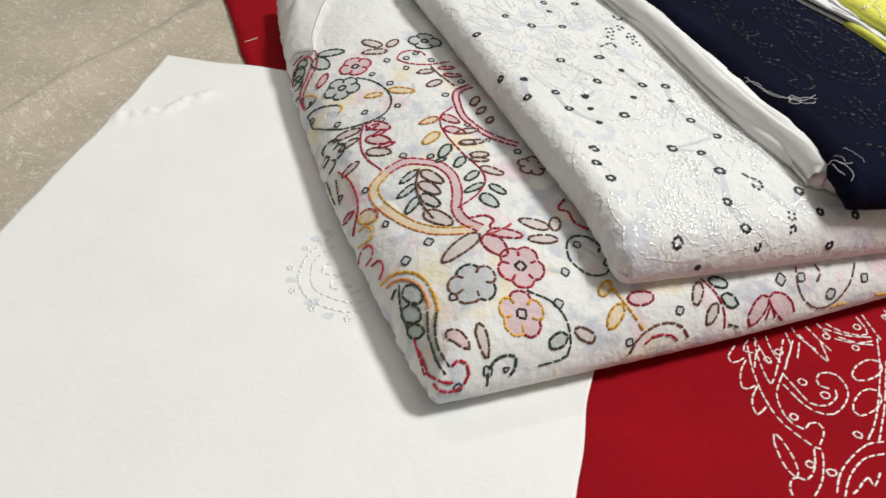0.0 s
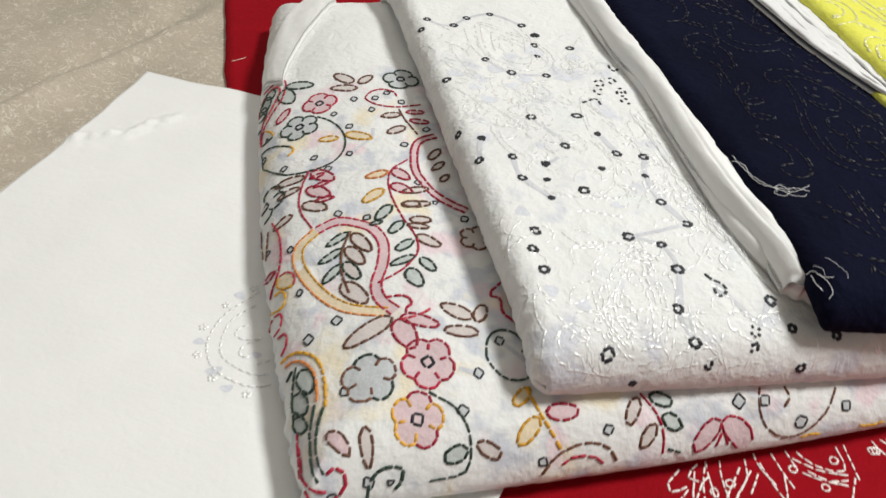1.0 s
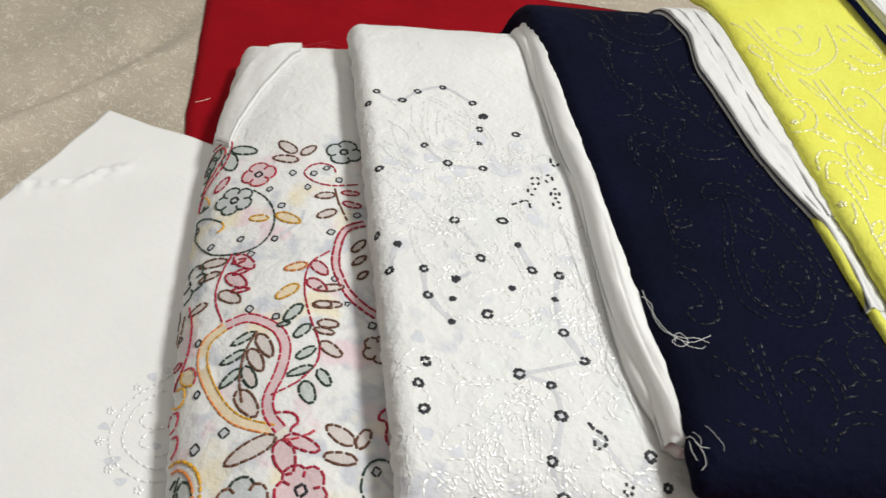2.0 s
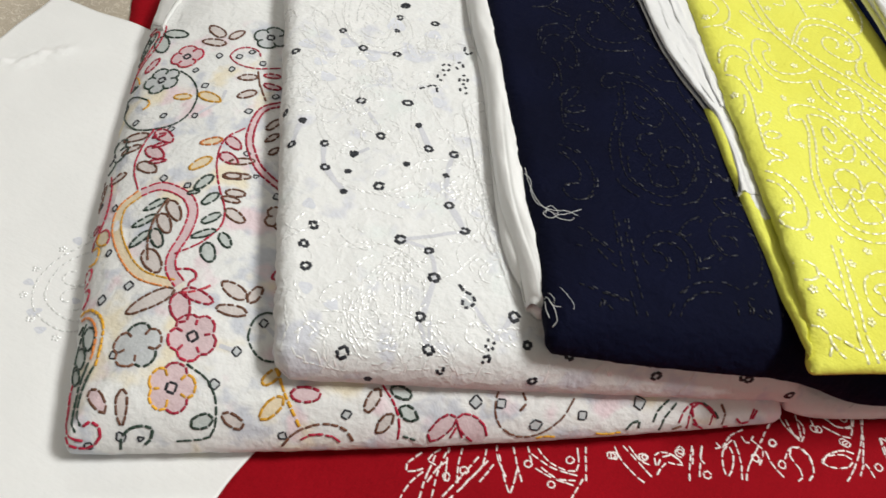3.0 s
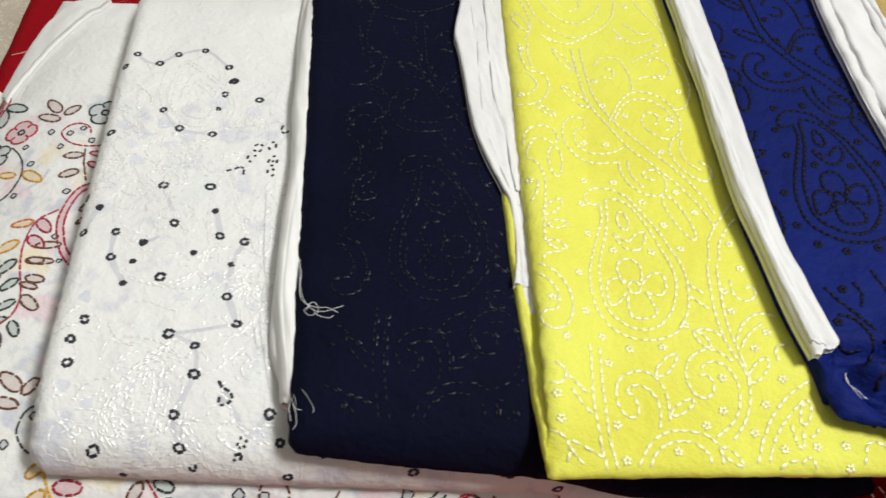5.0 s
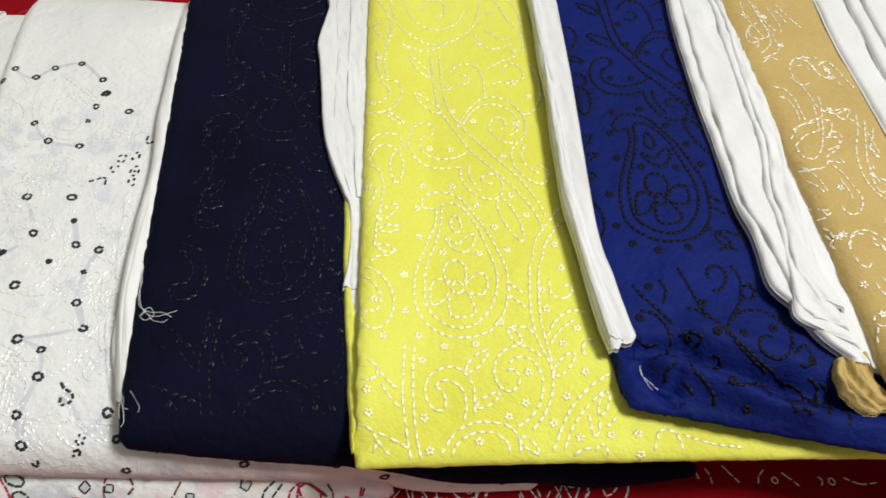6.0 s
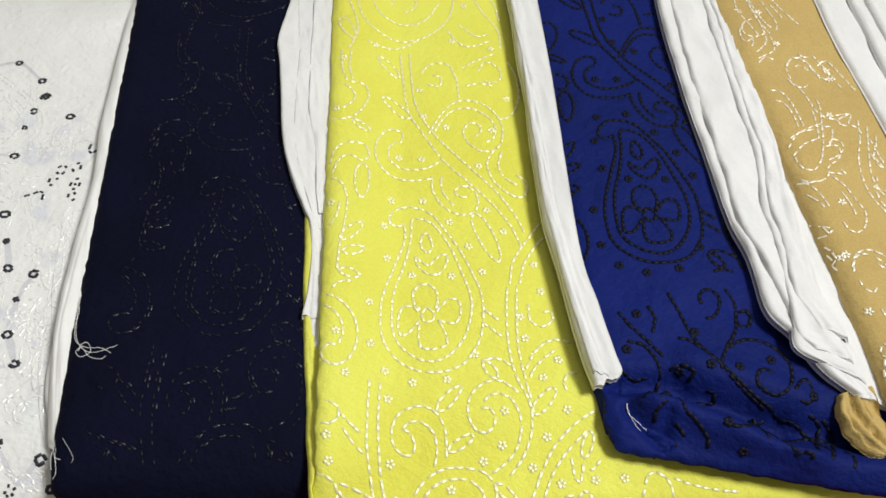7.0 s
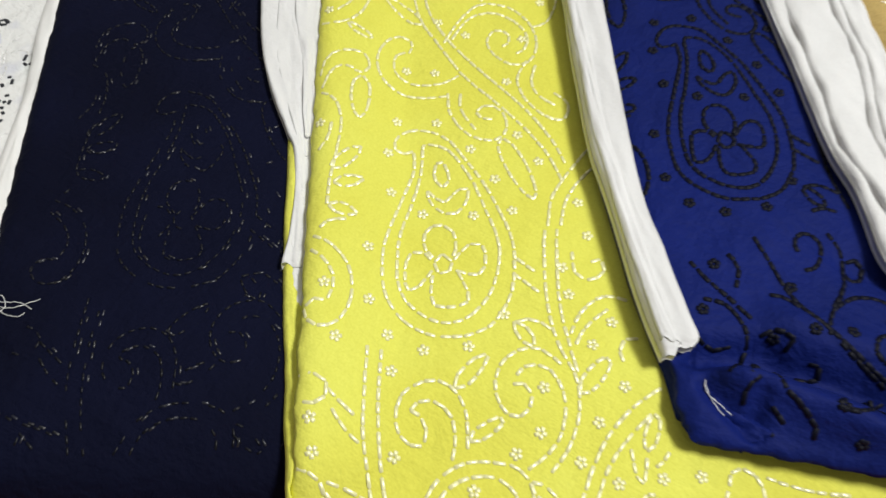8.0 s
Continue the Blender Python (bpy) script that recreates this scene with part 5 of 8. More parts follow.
    vine(cloth, ((0.4991, 0.5081), (0.4995, 0.5225), (0.5045, 0.5329), (0.5136, 0.5399), (0.5264, 0.544), (0.5351, 0.5397), (0.539, 0.5324)), thread=thread)
    vine(cloth, ((0.5046, 0.5113), (0.5044, 0.5208), (0.51, 0.5302), (0.5197, 0.536), (0.5294, 0.5347), (0.5335, 0.5291)), thread=thread)
    leaf(cloth, 0.5332, 0.5414, 0.5492, 0.5384, wide=.4, thread=thread)
    vine(cloth, ((0.43, 0.5293), (0.4348, 0.5327), (0.4418, 0.5323), (0.4445, 0.5269), (0.4409, 0.5208), (0.4363, 0.5204)), thread=thread)
    vine(cloth, ((0.4433, 0.5301), (0.453, 0.528), (0.4594, 0.5268)), thread=thread)
    vine(cloth, ((0.449, 0.5241), (0.4581, 0.5201), (0.4655, 0.5188)), thread=thread)
    vine(cloth, ((0.4492, 0.4981), (0.4573, 0.4989), (0.4632, 0.4964), (0.4648, 0.4897)), thread=thread)
    vine(cloth, ((0.462, 0.4998), (0.4715, 0.502), (0.4812, 0.5026)), thread=thread)
    vine(cloth, ((0.4632, 0.4964), (0.4732, 0.4938)), thread=thread)
    dot(cloth, 0.4215, 0.5983, thread=thread)
    dot(cloth, 0.436, 0.5751, thread=thread)
    dot(cloth, 0.4337, 0.5517, thread=thread)
    dot(cloth, 0.4513, 0.5653, thread=thread)
    dot(cloth, 0.4679, 0.5677, thread=thread)
    dot(cloth, 0.484, 0.5792, thread=thread)
    dot(cloth, 0.461, 0.5519, thread=thread)
    dot(cloth, 0.4438, 0.5165, thread=thread)
    dot(cloth, 0.4519, 0.5057, thread=thread)
    dot(cloth, 0.4798, 0.5221, thread=thread)
    dot(cloth, 0.5145, 0.5268, thread=thread)
    dot(cloth, 0.4921, 0.5075, thread=thread)
    dot(cloth, 0.5207, 0.5787, thread=thread)
    dot(cloth, 0.5278, 0.5612, thread=thread)
    dot(cloth, 0.5228, 0.5486, thread=thread)
    dot(cloth, 0.5476, 0.5775, thread=thread)
    dot(cloth, 0.5478, 0.5591, thread=thread)
    dot(cloth, 0.5344, 0.6226, thread=thread)
    dot(cloth, 0.5311, 0.608, thread=thread)
    dot(cloth, 0.5511, 0.5971, thread=thread)
    dot(cloth, 0.5651, 0.5589, thread=thread)
    dot(cloth, 0.5806, 0.5701, thread=thread)
    dot(cloth, 0.5116, 0.6258, thread=thread)
    dot(cloth, 0.5031, 0.6372, thread=thread)
    dot(cloth, 0.5065, 0.6599, thread=thread)
    dot(cloth, 0.4904, 0.6017, thread=thread)
    dot(cloth, 0.4156, 0.5709, thread=thread)
    vine(cloth, ((0.2628, 0.8434), (0.2874, 0.8147), (0.3143, 0.8101), (0.3339, 0.8278), (0.3393, 0.8578), (0.3256, 0.8945)), thread=thread)
    vine(cloth, ((0.2686, 0.8553), (0.2904, 0.8307), (0.3112, 0.8298), (0.3247, 0.8445), (0.3242, 0.8708)), thread=thread)
    vine(cloth, ((0.2945, 0.8445), (0.2897, 0.8625), (0.3007, 0.868), (0.3105, 0.8553), (0.3067, 0.8444)), thread=thread)
    vine(cloth, ((0.2535, 0.8321), (0.2727, 0.8209), (0.2914, 0.7992), (0.2971, 0.777)), thread=thread)
    leaf(cloth, 0.2735, 0.8038, 0.2951, 0.7888, wide=.4, thread=thread)
    vine(cloth, ((0.3343, 0.8993), (0.3586, 0.8785), (0.3788, 0.8657), (0.3901, 0.8466)), thread=thread)
    vine(cloth, ((0.342, 0.9062), (0.3611, 0.8932), (0.3748, 0.8763)), thread=thread)
    vine(cloth, ((0.349, 0.8547), (0.3675, 0.8499), (0.3741, 0.858)), thread=thread)
    dot(cloth, 0.3064, 0.878, thread=thread)
    dot(cloth, 0.3103, 0.7943, thread=thread)
    dot(cloth, 0.3427, 0.8774, thread=thread)
    dot(cloth, 0.2994, 0.7665, thread=thread)
    dot(cloth, 0.3541, 0.8346, thread=thread)
    vine(cloth, ((0.303, 0.7932), (0.3194, 0.7995), (0.3319, 0.8221)), thread=thread)
    vine(cloth, ((0.3443, 0.8439), (0.3649, 0.8348), (0.3795, 0.8513)), thread=thread)


# stitching on the white sheet
vine(sheet, ((0.0243, 0.3967), (0.0197, 0.3851), (0.0154, 0.3752), (0.0143, 0.3646), (0.0153, 0.3537), (0.0194, 0.3441), (0.0269, 0.3358), (0.0351, 0.3315), (0.0448, 0.3296), (0.0556, 0.3296), (0.0634, 0.333), (0.0676, 0.3369)), thread="s")
vine(sheet, ((0.0283, 0.3852), (0.0231, 0.3755), (0.0207, 0.368), (0.022, 0.3584), (0.0256, 0.3486), (0.0312, 0.3422), (0.0396, 0.3393), (0.0474, 0.3379), (0.0563, 0.3384), (0.0633, 0.3427)), thread="s")
vine(sheet, ((0.0323, 0.369), (0.0285, 0.3656), (0.0285, 0.3601), (0.033, 0.3581), (0.0401, 0.3596), (0.0444, 0.3637)), thread="s")
vine(sheet, ((0.0445, 0.3632), (0.0392, 0.3566), (0.0371, 0.3518), (0.0408, 0.3464), (0.0456, 0.3488)), thread="s")
vine(sheet, ((0.0524, 0.345), (0.0556, 0.3486), (0.0578, 0.3509)), thread="s")
dot(sheet, 0.0112, 0.3782, thread="s")
dot(sheet, 0.0086, 0.3574, thread="s")
dot(sheet, 0.0172, 0.3381, thread="s")
dot(sheet, 0.0343, 0.3267, thread="s")
dot(sheet, 0.0577, 0.3244, thread="s")
dot(sheet, 0.0194, 0.397, thread="s")
stain(sheet, 0.0091, 0.3464, 0.0162, 0.3475)
stain(sheet, 0.042, 0.3224, 0.0488, 0.3252)
stain(sheet, 0.0454, 0.3515, 0.0513, 0.3505)
stain(sheet, 0.0108, 0.3898, 0.0182, 0.387)
stain(sheet, 0.0289, 0.3286, 0.0358, 0.3347)

# stitching on the red cloth
strand(red, ((-0.1428, 0.6326), (-0.1389, 0.6377), (-0.1354, 0.6439)), thick=.0003, thread="h")
strand(red, ((-0.1229, 0.7349), (-0.1153, 0.7565), (-0.0922, 0.7614), (-0.0769, 0.763)), thread="p")
strand(red, ((-0.1205, 0.7452), (-0.1089, 0.7664), (-0.0971, 0.7834)), thread="p")
strand(red, ((-0.1019, 0.7469), (-0.1002, 0.7732), (-0.0847, 0.7798)), thread="p")
vine(red, ((0.3019, 0.383), (0.3029, 0.3713), (0.3061, 0.3586), (0.3099, 0.3509), (0.3156, 0.3705), (0.3201, 0.3911)), thread="w")
vine(red, ((0.2972, 0.3781), (0.299, 0.361), (0.3029, 0.3445), (0.3064, 0.3348), (0.3125, 0.3242), (0.321, 0.3167), (0.3286, 0.3111)), thread="w")
vine(red, ((0.2895, 0.3758), (0.2847, 0.3636), (0.2889, 0.3612), (0.296, 0.3684)), thread="w")
vine(red, ((0.2959, 0.3656), (0.292, 0.3545), (0.293, 0.3415), (0.3015, 0.3476)), thread="w")
vine(red, ((0.3014, 0.3467), (0.2974, 0.3343), (0.3, 0.3246), (0.3063, 0.3335)), thread="w")
vine(red, ((0.3261, 0.392), (0.3193, 0.367), (0.3128, 0.3474), (0.3129, 0.3368), (0.3173, 0.3256), (0.3261, 0.3214)), thread="w")
vine(red, ((0.3262, 0.3222), (0.33, 0.3281), (0.3352, 0.3279), (0.3363, 0.3219), (0.3327, 0.3123)), thread="w")
vine(red, ((0.3172, 0.3609), (0.3244, 0.3507), (0.3315, 0.3421), (0.3411, 0.3435), (0.3478, 0.3531), (0.3465, 0.3579)), thread="w")
vine(red, ((0.3165, 0.3528), (0.3266, 0.3407), (0.3356, 0.3362), (0.3452, 0.3388), (0.3534, 0.3525), (0.3534, 0.3635), (0.3478, 0.37), (0.3392, 0.3674), (0.3366, 0.3586), (0.3444, 0.3564)), thread="w")
leaf(red, 0.3179, 0.2872, 0.3085, 0.3138, wide=.3, thread="w")
vine(red, ((0.3185, 0.2874), (0.3148, 0.2849), (0.3135, 0.2776), (0.3152, 0.2739)), thread="w")
vine(red, ((0.3295, 0.3106), (0.3338, 0.3088), (0.3313, 0.2896), (0.3254, 0.2768)), thread="w")
vine(red, ((0.318, 0.2876), (0.3232, 0.2873), (0.3283, 0.296), (0.3295, 0.3106)), thread="w")
vine(red, ((0.3298, 0.3981), (0.3382, 0.3869), (0.3458, 0.3796), (0.3429, 0.3972)), thread="w")
vine(red, ((0.346, 0.4083), (0.3615, 0.4066), (0.3777, 0.4102)), thread="w")
vine(red, ((0.352, 0.4011), (0.3641, 0.4008), (0.3782, 0.4033)), thread="w")
vine(red, ((0.3801, 0.4099), (0.3763, 0.3795), (0.3675, 0.3419), (0.3598, 0.323)), thread="w")
vine(red, ((0.382, 0.3907), (0.3739, 0.3521), (0.3662, 0.3248)), thread="w")
leaf(red, 0.3776, 0.3884, 0.3591, 0.3688, wide=.5, thread="w")
leaf(red, 0.3719, 0.3636, 0.3561, 0.3407, wide=.5, thread="w")
vine(red, ((0.3376, 0.2826), (0.3429, 0.2995), (0.3577, 0.3194), (0.3697, 0.3258)), thread="w")
vine(red, ((0.3418, 0.2821), (0.3469, 0.2969), (0.3564, 0.3106), (0.3681, 0.317)), thread="w")
vine(red, ((0.3465, 0.2852), (0.3493, 0.2884), (0.3558, 0.2984), (0.3587, 0.2931), (0.3634, 0.3037)), thread="w")
dot(red, 0.3088, 0.3694, thread="w")
dot(red, 0.3283, 0.357, thread="w")
dot(red, 0.3405, 0.351, thread="w")
dot(red, 0.3208, 0.3295, thread="w")
dot(red, 0.3256, 0.2977, thread="w")
dot(red, 0.3371, 0.296, thread="w")
dot(red, 0.3549, 0.3263, thread="w")
dot(red, 0.3644, 0.3965, thread="w")
vine(red, ((0.2982, 0.3834), (0.2939, 0.3736), (0.302, 0.3731), (0.3051, 0.3783)), thread="w")
vine(red, ((0.302, 0.3731), (0.3005, 0.36)), thread="w")
vine(red, ((0.3017, 0.3868), (0.3048, 0.3781), (0.3101, 0.3649)), thread="w")
vine(red, ((0.3088, 0.3911), (0.312, 0.3782), (0.3167, 0.3688)), thread="w")
vine(red, ((0.3216, 0.3976), (0.3243, 0.3856), (0.3201, 0.3716)), thread="w")
vine(red, ((0.3298, 0.3906), (0.3269, 0.3748)), thread="w")
vine(red, ((0.3262, 0.4029), (0.3298, 0.3953), (0.3406, 0.3863)), thread="w")
vine(red, ((0.3351, 0.407), (0.3426, 0.3966), (0.3496, 0.3884)), thread="w")
vine(red, ((0.3427, 0.4116), (0.3496, 0.4026)), thread="w")
vine(red, ((0.3483, 0.4137), (0.3567, 0.4094), (0.3685, 0.4093), (0.375, 0.4141), (0.369, 0.4277)), thread="w")
vine(red, ((0.3551, 0.4034), (0.3665, 0.4019), (0.3778, 0.4071)), thread="w")
vine(red, ((0.3736, 0.4305), (0.3784, 0.4183), (0.3826, 0.4083)), thread="w")
vine(red, ((0.389, 0.4398), (0.3959, 0.4332), (0.4081, 0.4278), (0.4143, 0.4266)), thread="w")
vine(red, ((0.3936, 0.4426), (0.4059, 0.4371), (0.4168, 0.4322)), thread="w")
vine(red, ((0.4158, 0.4409), (0.4129, 0.4477), (0.4188, 0.4521), (0.4264, 0.4523), (0.4305, 0.4488), (0.4227, 0.4472), (0.4198, 0.4433), (0.4184, 0.4348)), thread="w")
vine(red, ((0.4315, 0.4654), (0.4342, 0.4518), (0.4374, 0.4411)), thread="w")
vine(red, ((0.4372, 0.4687), (0.4398, 0.4551), (0.4423, 0.4457)), thread="w")
vine(red, ((0.445, 0.4703), (0.45, 0.4755), (0.4532, 0.4827)), thread="w")
vine(red, ((0.4536, 0.4825), (0.4608, 0.4718), (0.4658, 0.4578)), thread="w")
leaf(red, 0.4516, 0.4764, 0.4569, 0.4567, wide=.4, thread="w")
vine(red, ((0.4573, 0.4874), (0.4624, 0.4837), (0.4643, 0.4916)), thread="w")
vine(red, ((0.4729, 0.5166), (0.4705, 0.4999), (0.4684, 0.4828), (0.4667, 0.4689), (0.4679, 0.459)), thread="w")
vine(red, ((0.4729, 0.5166), (0.4812, 0.5086), (0.4916, 0.5057), (0.484, 0.5219)), thread="w")
vine(red, ((0.4731, 0.4857), (0.4793, 0.4785), (0.4891, 0.4733)), thread="w")
vine(red, ((0.4878, 0.4967), (0.4957, 0.4979), (0.5036, 0.4888), (0.5022, 0.4786)), thread="w")
vine(red, ((0.4874, 0.4956), (0.4883, 0.4891), (0.495, 0.4853), (0.4983, 0.4792), (0.4953, 0.4745)), thread="w")
leaf(red, 0.5244, 0.5077, 0.5067, 0.4962, wide=.5, thread="w")
vine(red, ((0.5251, 0.5413), (0.5272, 0.5205), (0.5261, 0.5022), (0.5235, 0.4913)), thread="w")
vine(red, ((0.5198, 0.5381), (0.5205, 0.5246)), thread="w")
vine(red, ((0.5002, 0.5289), (0.5105, 0.5263), (0.5207, 0.5312)), thread="w")
vine(red, ((0.5022, 0.5217), (0.5137, 0.5213), (0.5219, 0.5236)), thread="w")
vine(red, ((0.5375, 0.534), (0.5453, 0.5226), (0.5583, 0.5131)), thread="w")
vine(red, ((0.5375, 0.534), (0.5501, 0.5308), (0.5618, 0.5173)), thread="w")
vine(red, ((0.5304, 0.4997), (0.5319, 0.5101), (0.5396, 0.5026)), thread="w")
vine(red, ((0.5445, 0.5518), (0.5555, 0.5445), (0.5718, 0.5364), (0.5887, 0.5331)), thread="w")
vine(red, ((0.5491, 0.557), (0.5658, 0.5485), (0.5804, 0.5394), (0.5953, 0.5388)), thread="w")
vine(red, ((0.5627, 0.5512), (0.5628, 0.5644)), thread="w")
vine(red, ((0.5662, 0.5505), (0.5687, 0.5632), (0.5681, 0.571)), thread="w")
vine(red, ((0.5691, 0.5716), (0.5799, 0.5635), (0.5742, 0.5638)), thread="w")
vine(red, ((0.5751, 0.5587), (0.5789, 0.5474), (0.5843, 0.5418), (0.5859, 0.5516)), thread="w")
vine(red, ((0.579, 0.5826), (0.5812, 0.5624), (0.5881, 0.5432)), thread="w")
vine(red, ((0.5845, 0.586), (0.5869, 0.566), (0.5933, 0.5472)), thread="w")
dot(red, 0.3161, 0.3782, thread="w")
dot(red, 0.3471, 0.4014, thread="w")
dot(red, 0.3687, 0.4166, thread="w")
dot(red, 0.3895, 0.4328, thread="w")
dot(red, 0.4068, 0.4419, thread="w")
dot(red, 0.4261, 0.4578, thread="w")
dot(red, 0.4459, 0.4511, thread="w")
dot(red, 0.4764, 0.4934, thread="w")
dot(red, 0.4696, 0.477, thread="w")
dot(red, 0.4849, 0.4819, thread="w")
dot(red, 0.5185, 0.5175, thread="w")
dot(red, 0.4977, 0.5171, thread="w")
dot(red, 0.5404, 0.5117, thread="w")
dot(red, 0.556, 0.538, thread="w")
dot(red, 0.5774, 0.5298, thread="w")
dot(red, 0.5735, 0.5744, thread="w")
vine(red, ((0.6521, 0.6343), (0.6576, 0.6303), (0.6615, 0.6245)), thread="w")
vine(red, ((0.6623, 0.6424), (0.6696, 0.6393), (0.6798, 0.6355)), thread="w")
vine(red, ((0.6477, 0.6281), (0.6517, 0.6237)), thread="w")
vine(red, ((0.6903, 0.6545), (0.6885, 0.646), (0.6908, 0.6407)), thread="w")
vine(red, ((0.7017, 0.6589), (0.7104, 0.6572), (0.7171, 0.6554)), thread="w")
vine(red, ((0.726, 0.6696), (0.7306, 0.6675), (0.7305, 0.6628)), thread="w")
vine(red, ((0.7427, 0.678), (0.7547, 0.6795), (0.7655, 0.6869)), thread="w")
dot(red, 0.6998, 0.6504, thread="w")
dot(red, 0.7361, 0.6706, thread="w")
vine(red, ((0.3511, 0.4525), (0.3582, 0.4534), (0.367, 0.4603)), thread="w")

vine(red, ((0.4796, 0.5143), (0.4863, 0.5066), (0.4931, 0.5038), (0.4916, 0.5144), (0.4863, 0.5183)), thread="w")
vine(red, ((0.4917, 0.5262), (0.4969, 0.5189)), thread="w")
vine(red, ((0.5031, 0.5283), (0.5117, 0.5264), (0.5197, 0.5327), (0.5181, 0.5384)), thread="w")
vine(red, ((0.5078, 0.4947), (0.509, 0.5033), (0.518, 0.5118), (0.5254, 0.5132)), thread="w")
vine(red, ((0.524, 0.54), (0.5283, 0.5249), (0.5307, 0.5083)), thread="w")
vine(red, ((0.5448, 0.5498), (0.5558, 0.5368), (0.5637, 0.5281)), thread="w")
vine(red, ((0.5405, 0.5359), (0.5491, 0.5283), (0.5587, 0.5251)), thread="w")
vine(red, ((0.5372, 0.5339), (0.5418, 0.5239), (0.5471, 0.5182)), thread="w")
vine(red, ((0.5543, 0.5593), (0.5614, 0.5541), (0.5725, 0.5561)), thread="w")
vine(red, ((0.5641, 0.5677), (0.5712, 0.5623), (0.5691, 0.554), (0.5626, 0.5572)), thread="w")
vine(red, ((0.5785, 0.5878), (0.5795, 0.5746), (0.582, 0.5571), (0.5896, 0.548), (0.5921, 0.5451)), thread="w")
vine(red, ((0.5864, 0.5836), (0.588, 0.5654), (0.5955, 0.5561)), thread="w")
vine(red, ((0.5939, 0.5955), (0.5942, 0.5835), (0.5989, 0.5791), (0.6029, 0.5887), (0.5978, 0.5954)), thread="w")
vine(red, ((0.605, 0.5987), (0.6099, 0.5929), (0.6104, 0.5789), (0.6071, 0.5653), (0.6016, 0.5643), (0.6022, 0.5716)), thread="w")
vine(red, ((0.3968, 0.4447), (0.4058, 0.439), (0.4137, 0.4393)), thread="w")
vine(red, ((0.4168, 0.4412), (0.4176, 0.4482), (0.4235, 0.453), (0.4282, 0.4514)), thread="w")
vine(red, ((0.4328, 0.4637), (0.4358, 0.4523)), thread="w")
vine(red, ((0.4369, 0.4684), (0.439, 0.4586), (0.4437, 0.457)), thread="w")
vine(red, ((0.4442, 0.4749), (0.4489, 0.4732), (0.4508, 0.4834), (0.4573, 0.4927)), thread="w")
vine(red, ((0.463, 0.4882), (0.4722, 0.4847), (0.4724, 0.4737)), thread="w")
vine(red, ((0.4856, 0.4859), (0.4865, 0.4945), (0.4909, 0.4989), (0.497, 0.498), (0.503, 0.4918)), thread="w")
dot(red, 0.5808, 0.5862, thread="w")
dot(red, 0.5935, 0.5664, thread="w")
dot(red, 0.5949, 0.5499, thread="w")
dot(red, 0.5003, 0.5182, thread="w")
dot(red, 0.5132, 0.5345, thread="w")
dot(red, 0.5163, 0.5176, thread="w")
dot(red, 0.5556, 0.5376, thread="w")
dot(red, 0.476, 0.4928, thread="w")
dot(red, 0.4692, 0.4771, thread="w")
dot(red, 0.3909, 0.4336, thread="w")
dot(red, 0.4081, 0.4425, thread="w")
dot(red, 0.426, 0.4562, thread="w")

# stitching on the floral piece
leaf(multi, -0.0446, 0.5573, -0.0214, 0.5591, wide=.42, thread="g", fill="g")
leaf(multi, -0.0452, 0.5523, -0.0286, 0.5379, wide=.6, thread="g", fill="g")
leaf(multi, -0.0286, 0.5156, -0.0271, 0.5314, wide=.5, thread="r", fill="r")
leaf(multi, 0.0061, 0.5684, -0.0126, 0.5738, wide=.5, thread="b", fill="b")
leaf(multi, 0.0123, 0.5618, -0.0079, 0.558, wide=.4, thread="b", fill="b")
leaf(multi, 0.0106, 0.5674, 0.0151, 0.5811, wide=.6, thread="b", fill="b")
flower(multi, 0.0363, 0.585, 0.0233, 0.5828, petals=4, thread="g", fill="e", heart="k")
flower(multi, -0.0068, 0.5391, -0.0167, 0.5317, petals=4, thread="r", fill="r", heart="k", other="p", deep=.2)
vine(multi, ((0.0428, 0.5632), (0.0361, 0.5681), (0.0253, 0.5646), (0.0221, 0.5536), (0.0325, 0.5481), (0.0463, 0.55), (0.0626, 0.5608)), thread="r", width=.0013)
leaf(multi, 0.0541, 0.5441, 0.0427, 0.5346, wide=.5, thread="b", fill="b")
leaf(multi, 0.0632, 0.5303, 0.0544, 0.5183, wide=.55, thread="b", fill="b")
vine(multi, ((0.05, 0.5497), (0.06, 0.538), (0.0744, 0.5256)), thread="b")
leaf(multi, 0.056, 0.5476, 0.0691, 0.553, wide=.4, thread="p", fill="r")
leaf(multi, 0.062, 0.5393, 0.0771, 0.5416, wide=.4, thread="r", fill="r")
flower(multi, -0.0081, 0.5114, -0.0198, 0.5046, petals=5, thread="g", fill="e", heart="k")
vine(multi, ((-0.0012, 0.5244), (0.0129, 0.5201), (0.0268, 0.5094), (0.035, 0.4931), (0.0329, 0.4772), (0.0203, 0.4678), (0.0026, 0.4662), (-0.0184, 0.4783), (-0.0252, 0.4883), (-0.0294, 0.4961), (-0.0048, 0.4916)), thread="g", width=.0014)
vine(multi, ((-0.0048, 0.4916), (0.0005, 0.488), (-0.0018, 0.4819)), thread="y")
leaf(multi, 0.0255, 0.5046, 0.012, 0.4996, wide=.5, thread="y", fill="y")
leaf(multi, 0.028, 0.5098, 0.0484, 0.5083, wide=.45, thread="y", fill="y")
vine(multi, ((0.0217, 0.4692), (0.0254, 0.4501), (0.0337, 0.4338), (0.0502, 0.4193)), thread="r", width=.0014)
leaf(multi, 0.0242, 0.4676, 0.0434, 0.4623, wide=.5, thread="r", fill="r")
leaf(multi, 0.0287, 0.4523, 0.0481, 0.4475, wide=.5, thread="r", fill="r")
leaf(multi, 0.033, 0.4387, 0.0519, 0.4362, wide=.5, thread="b", fill="b")
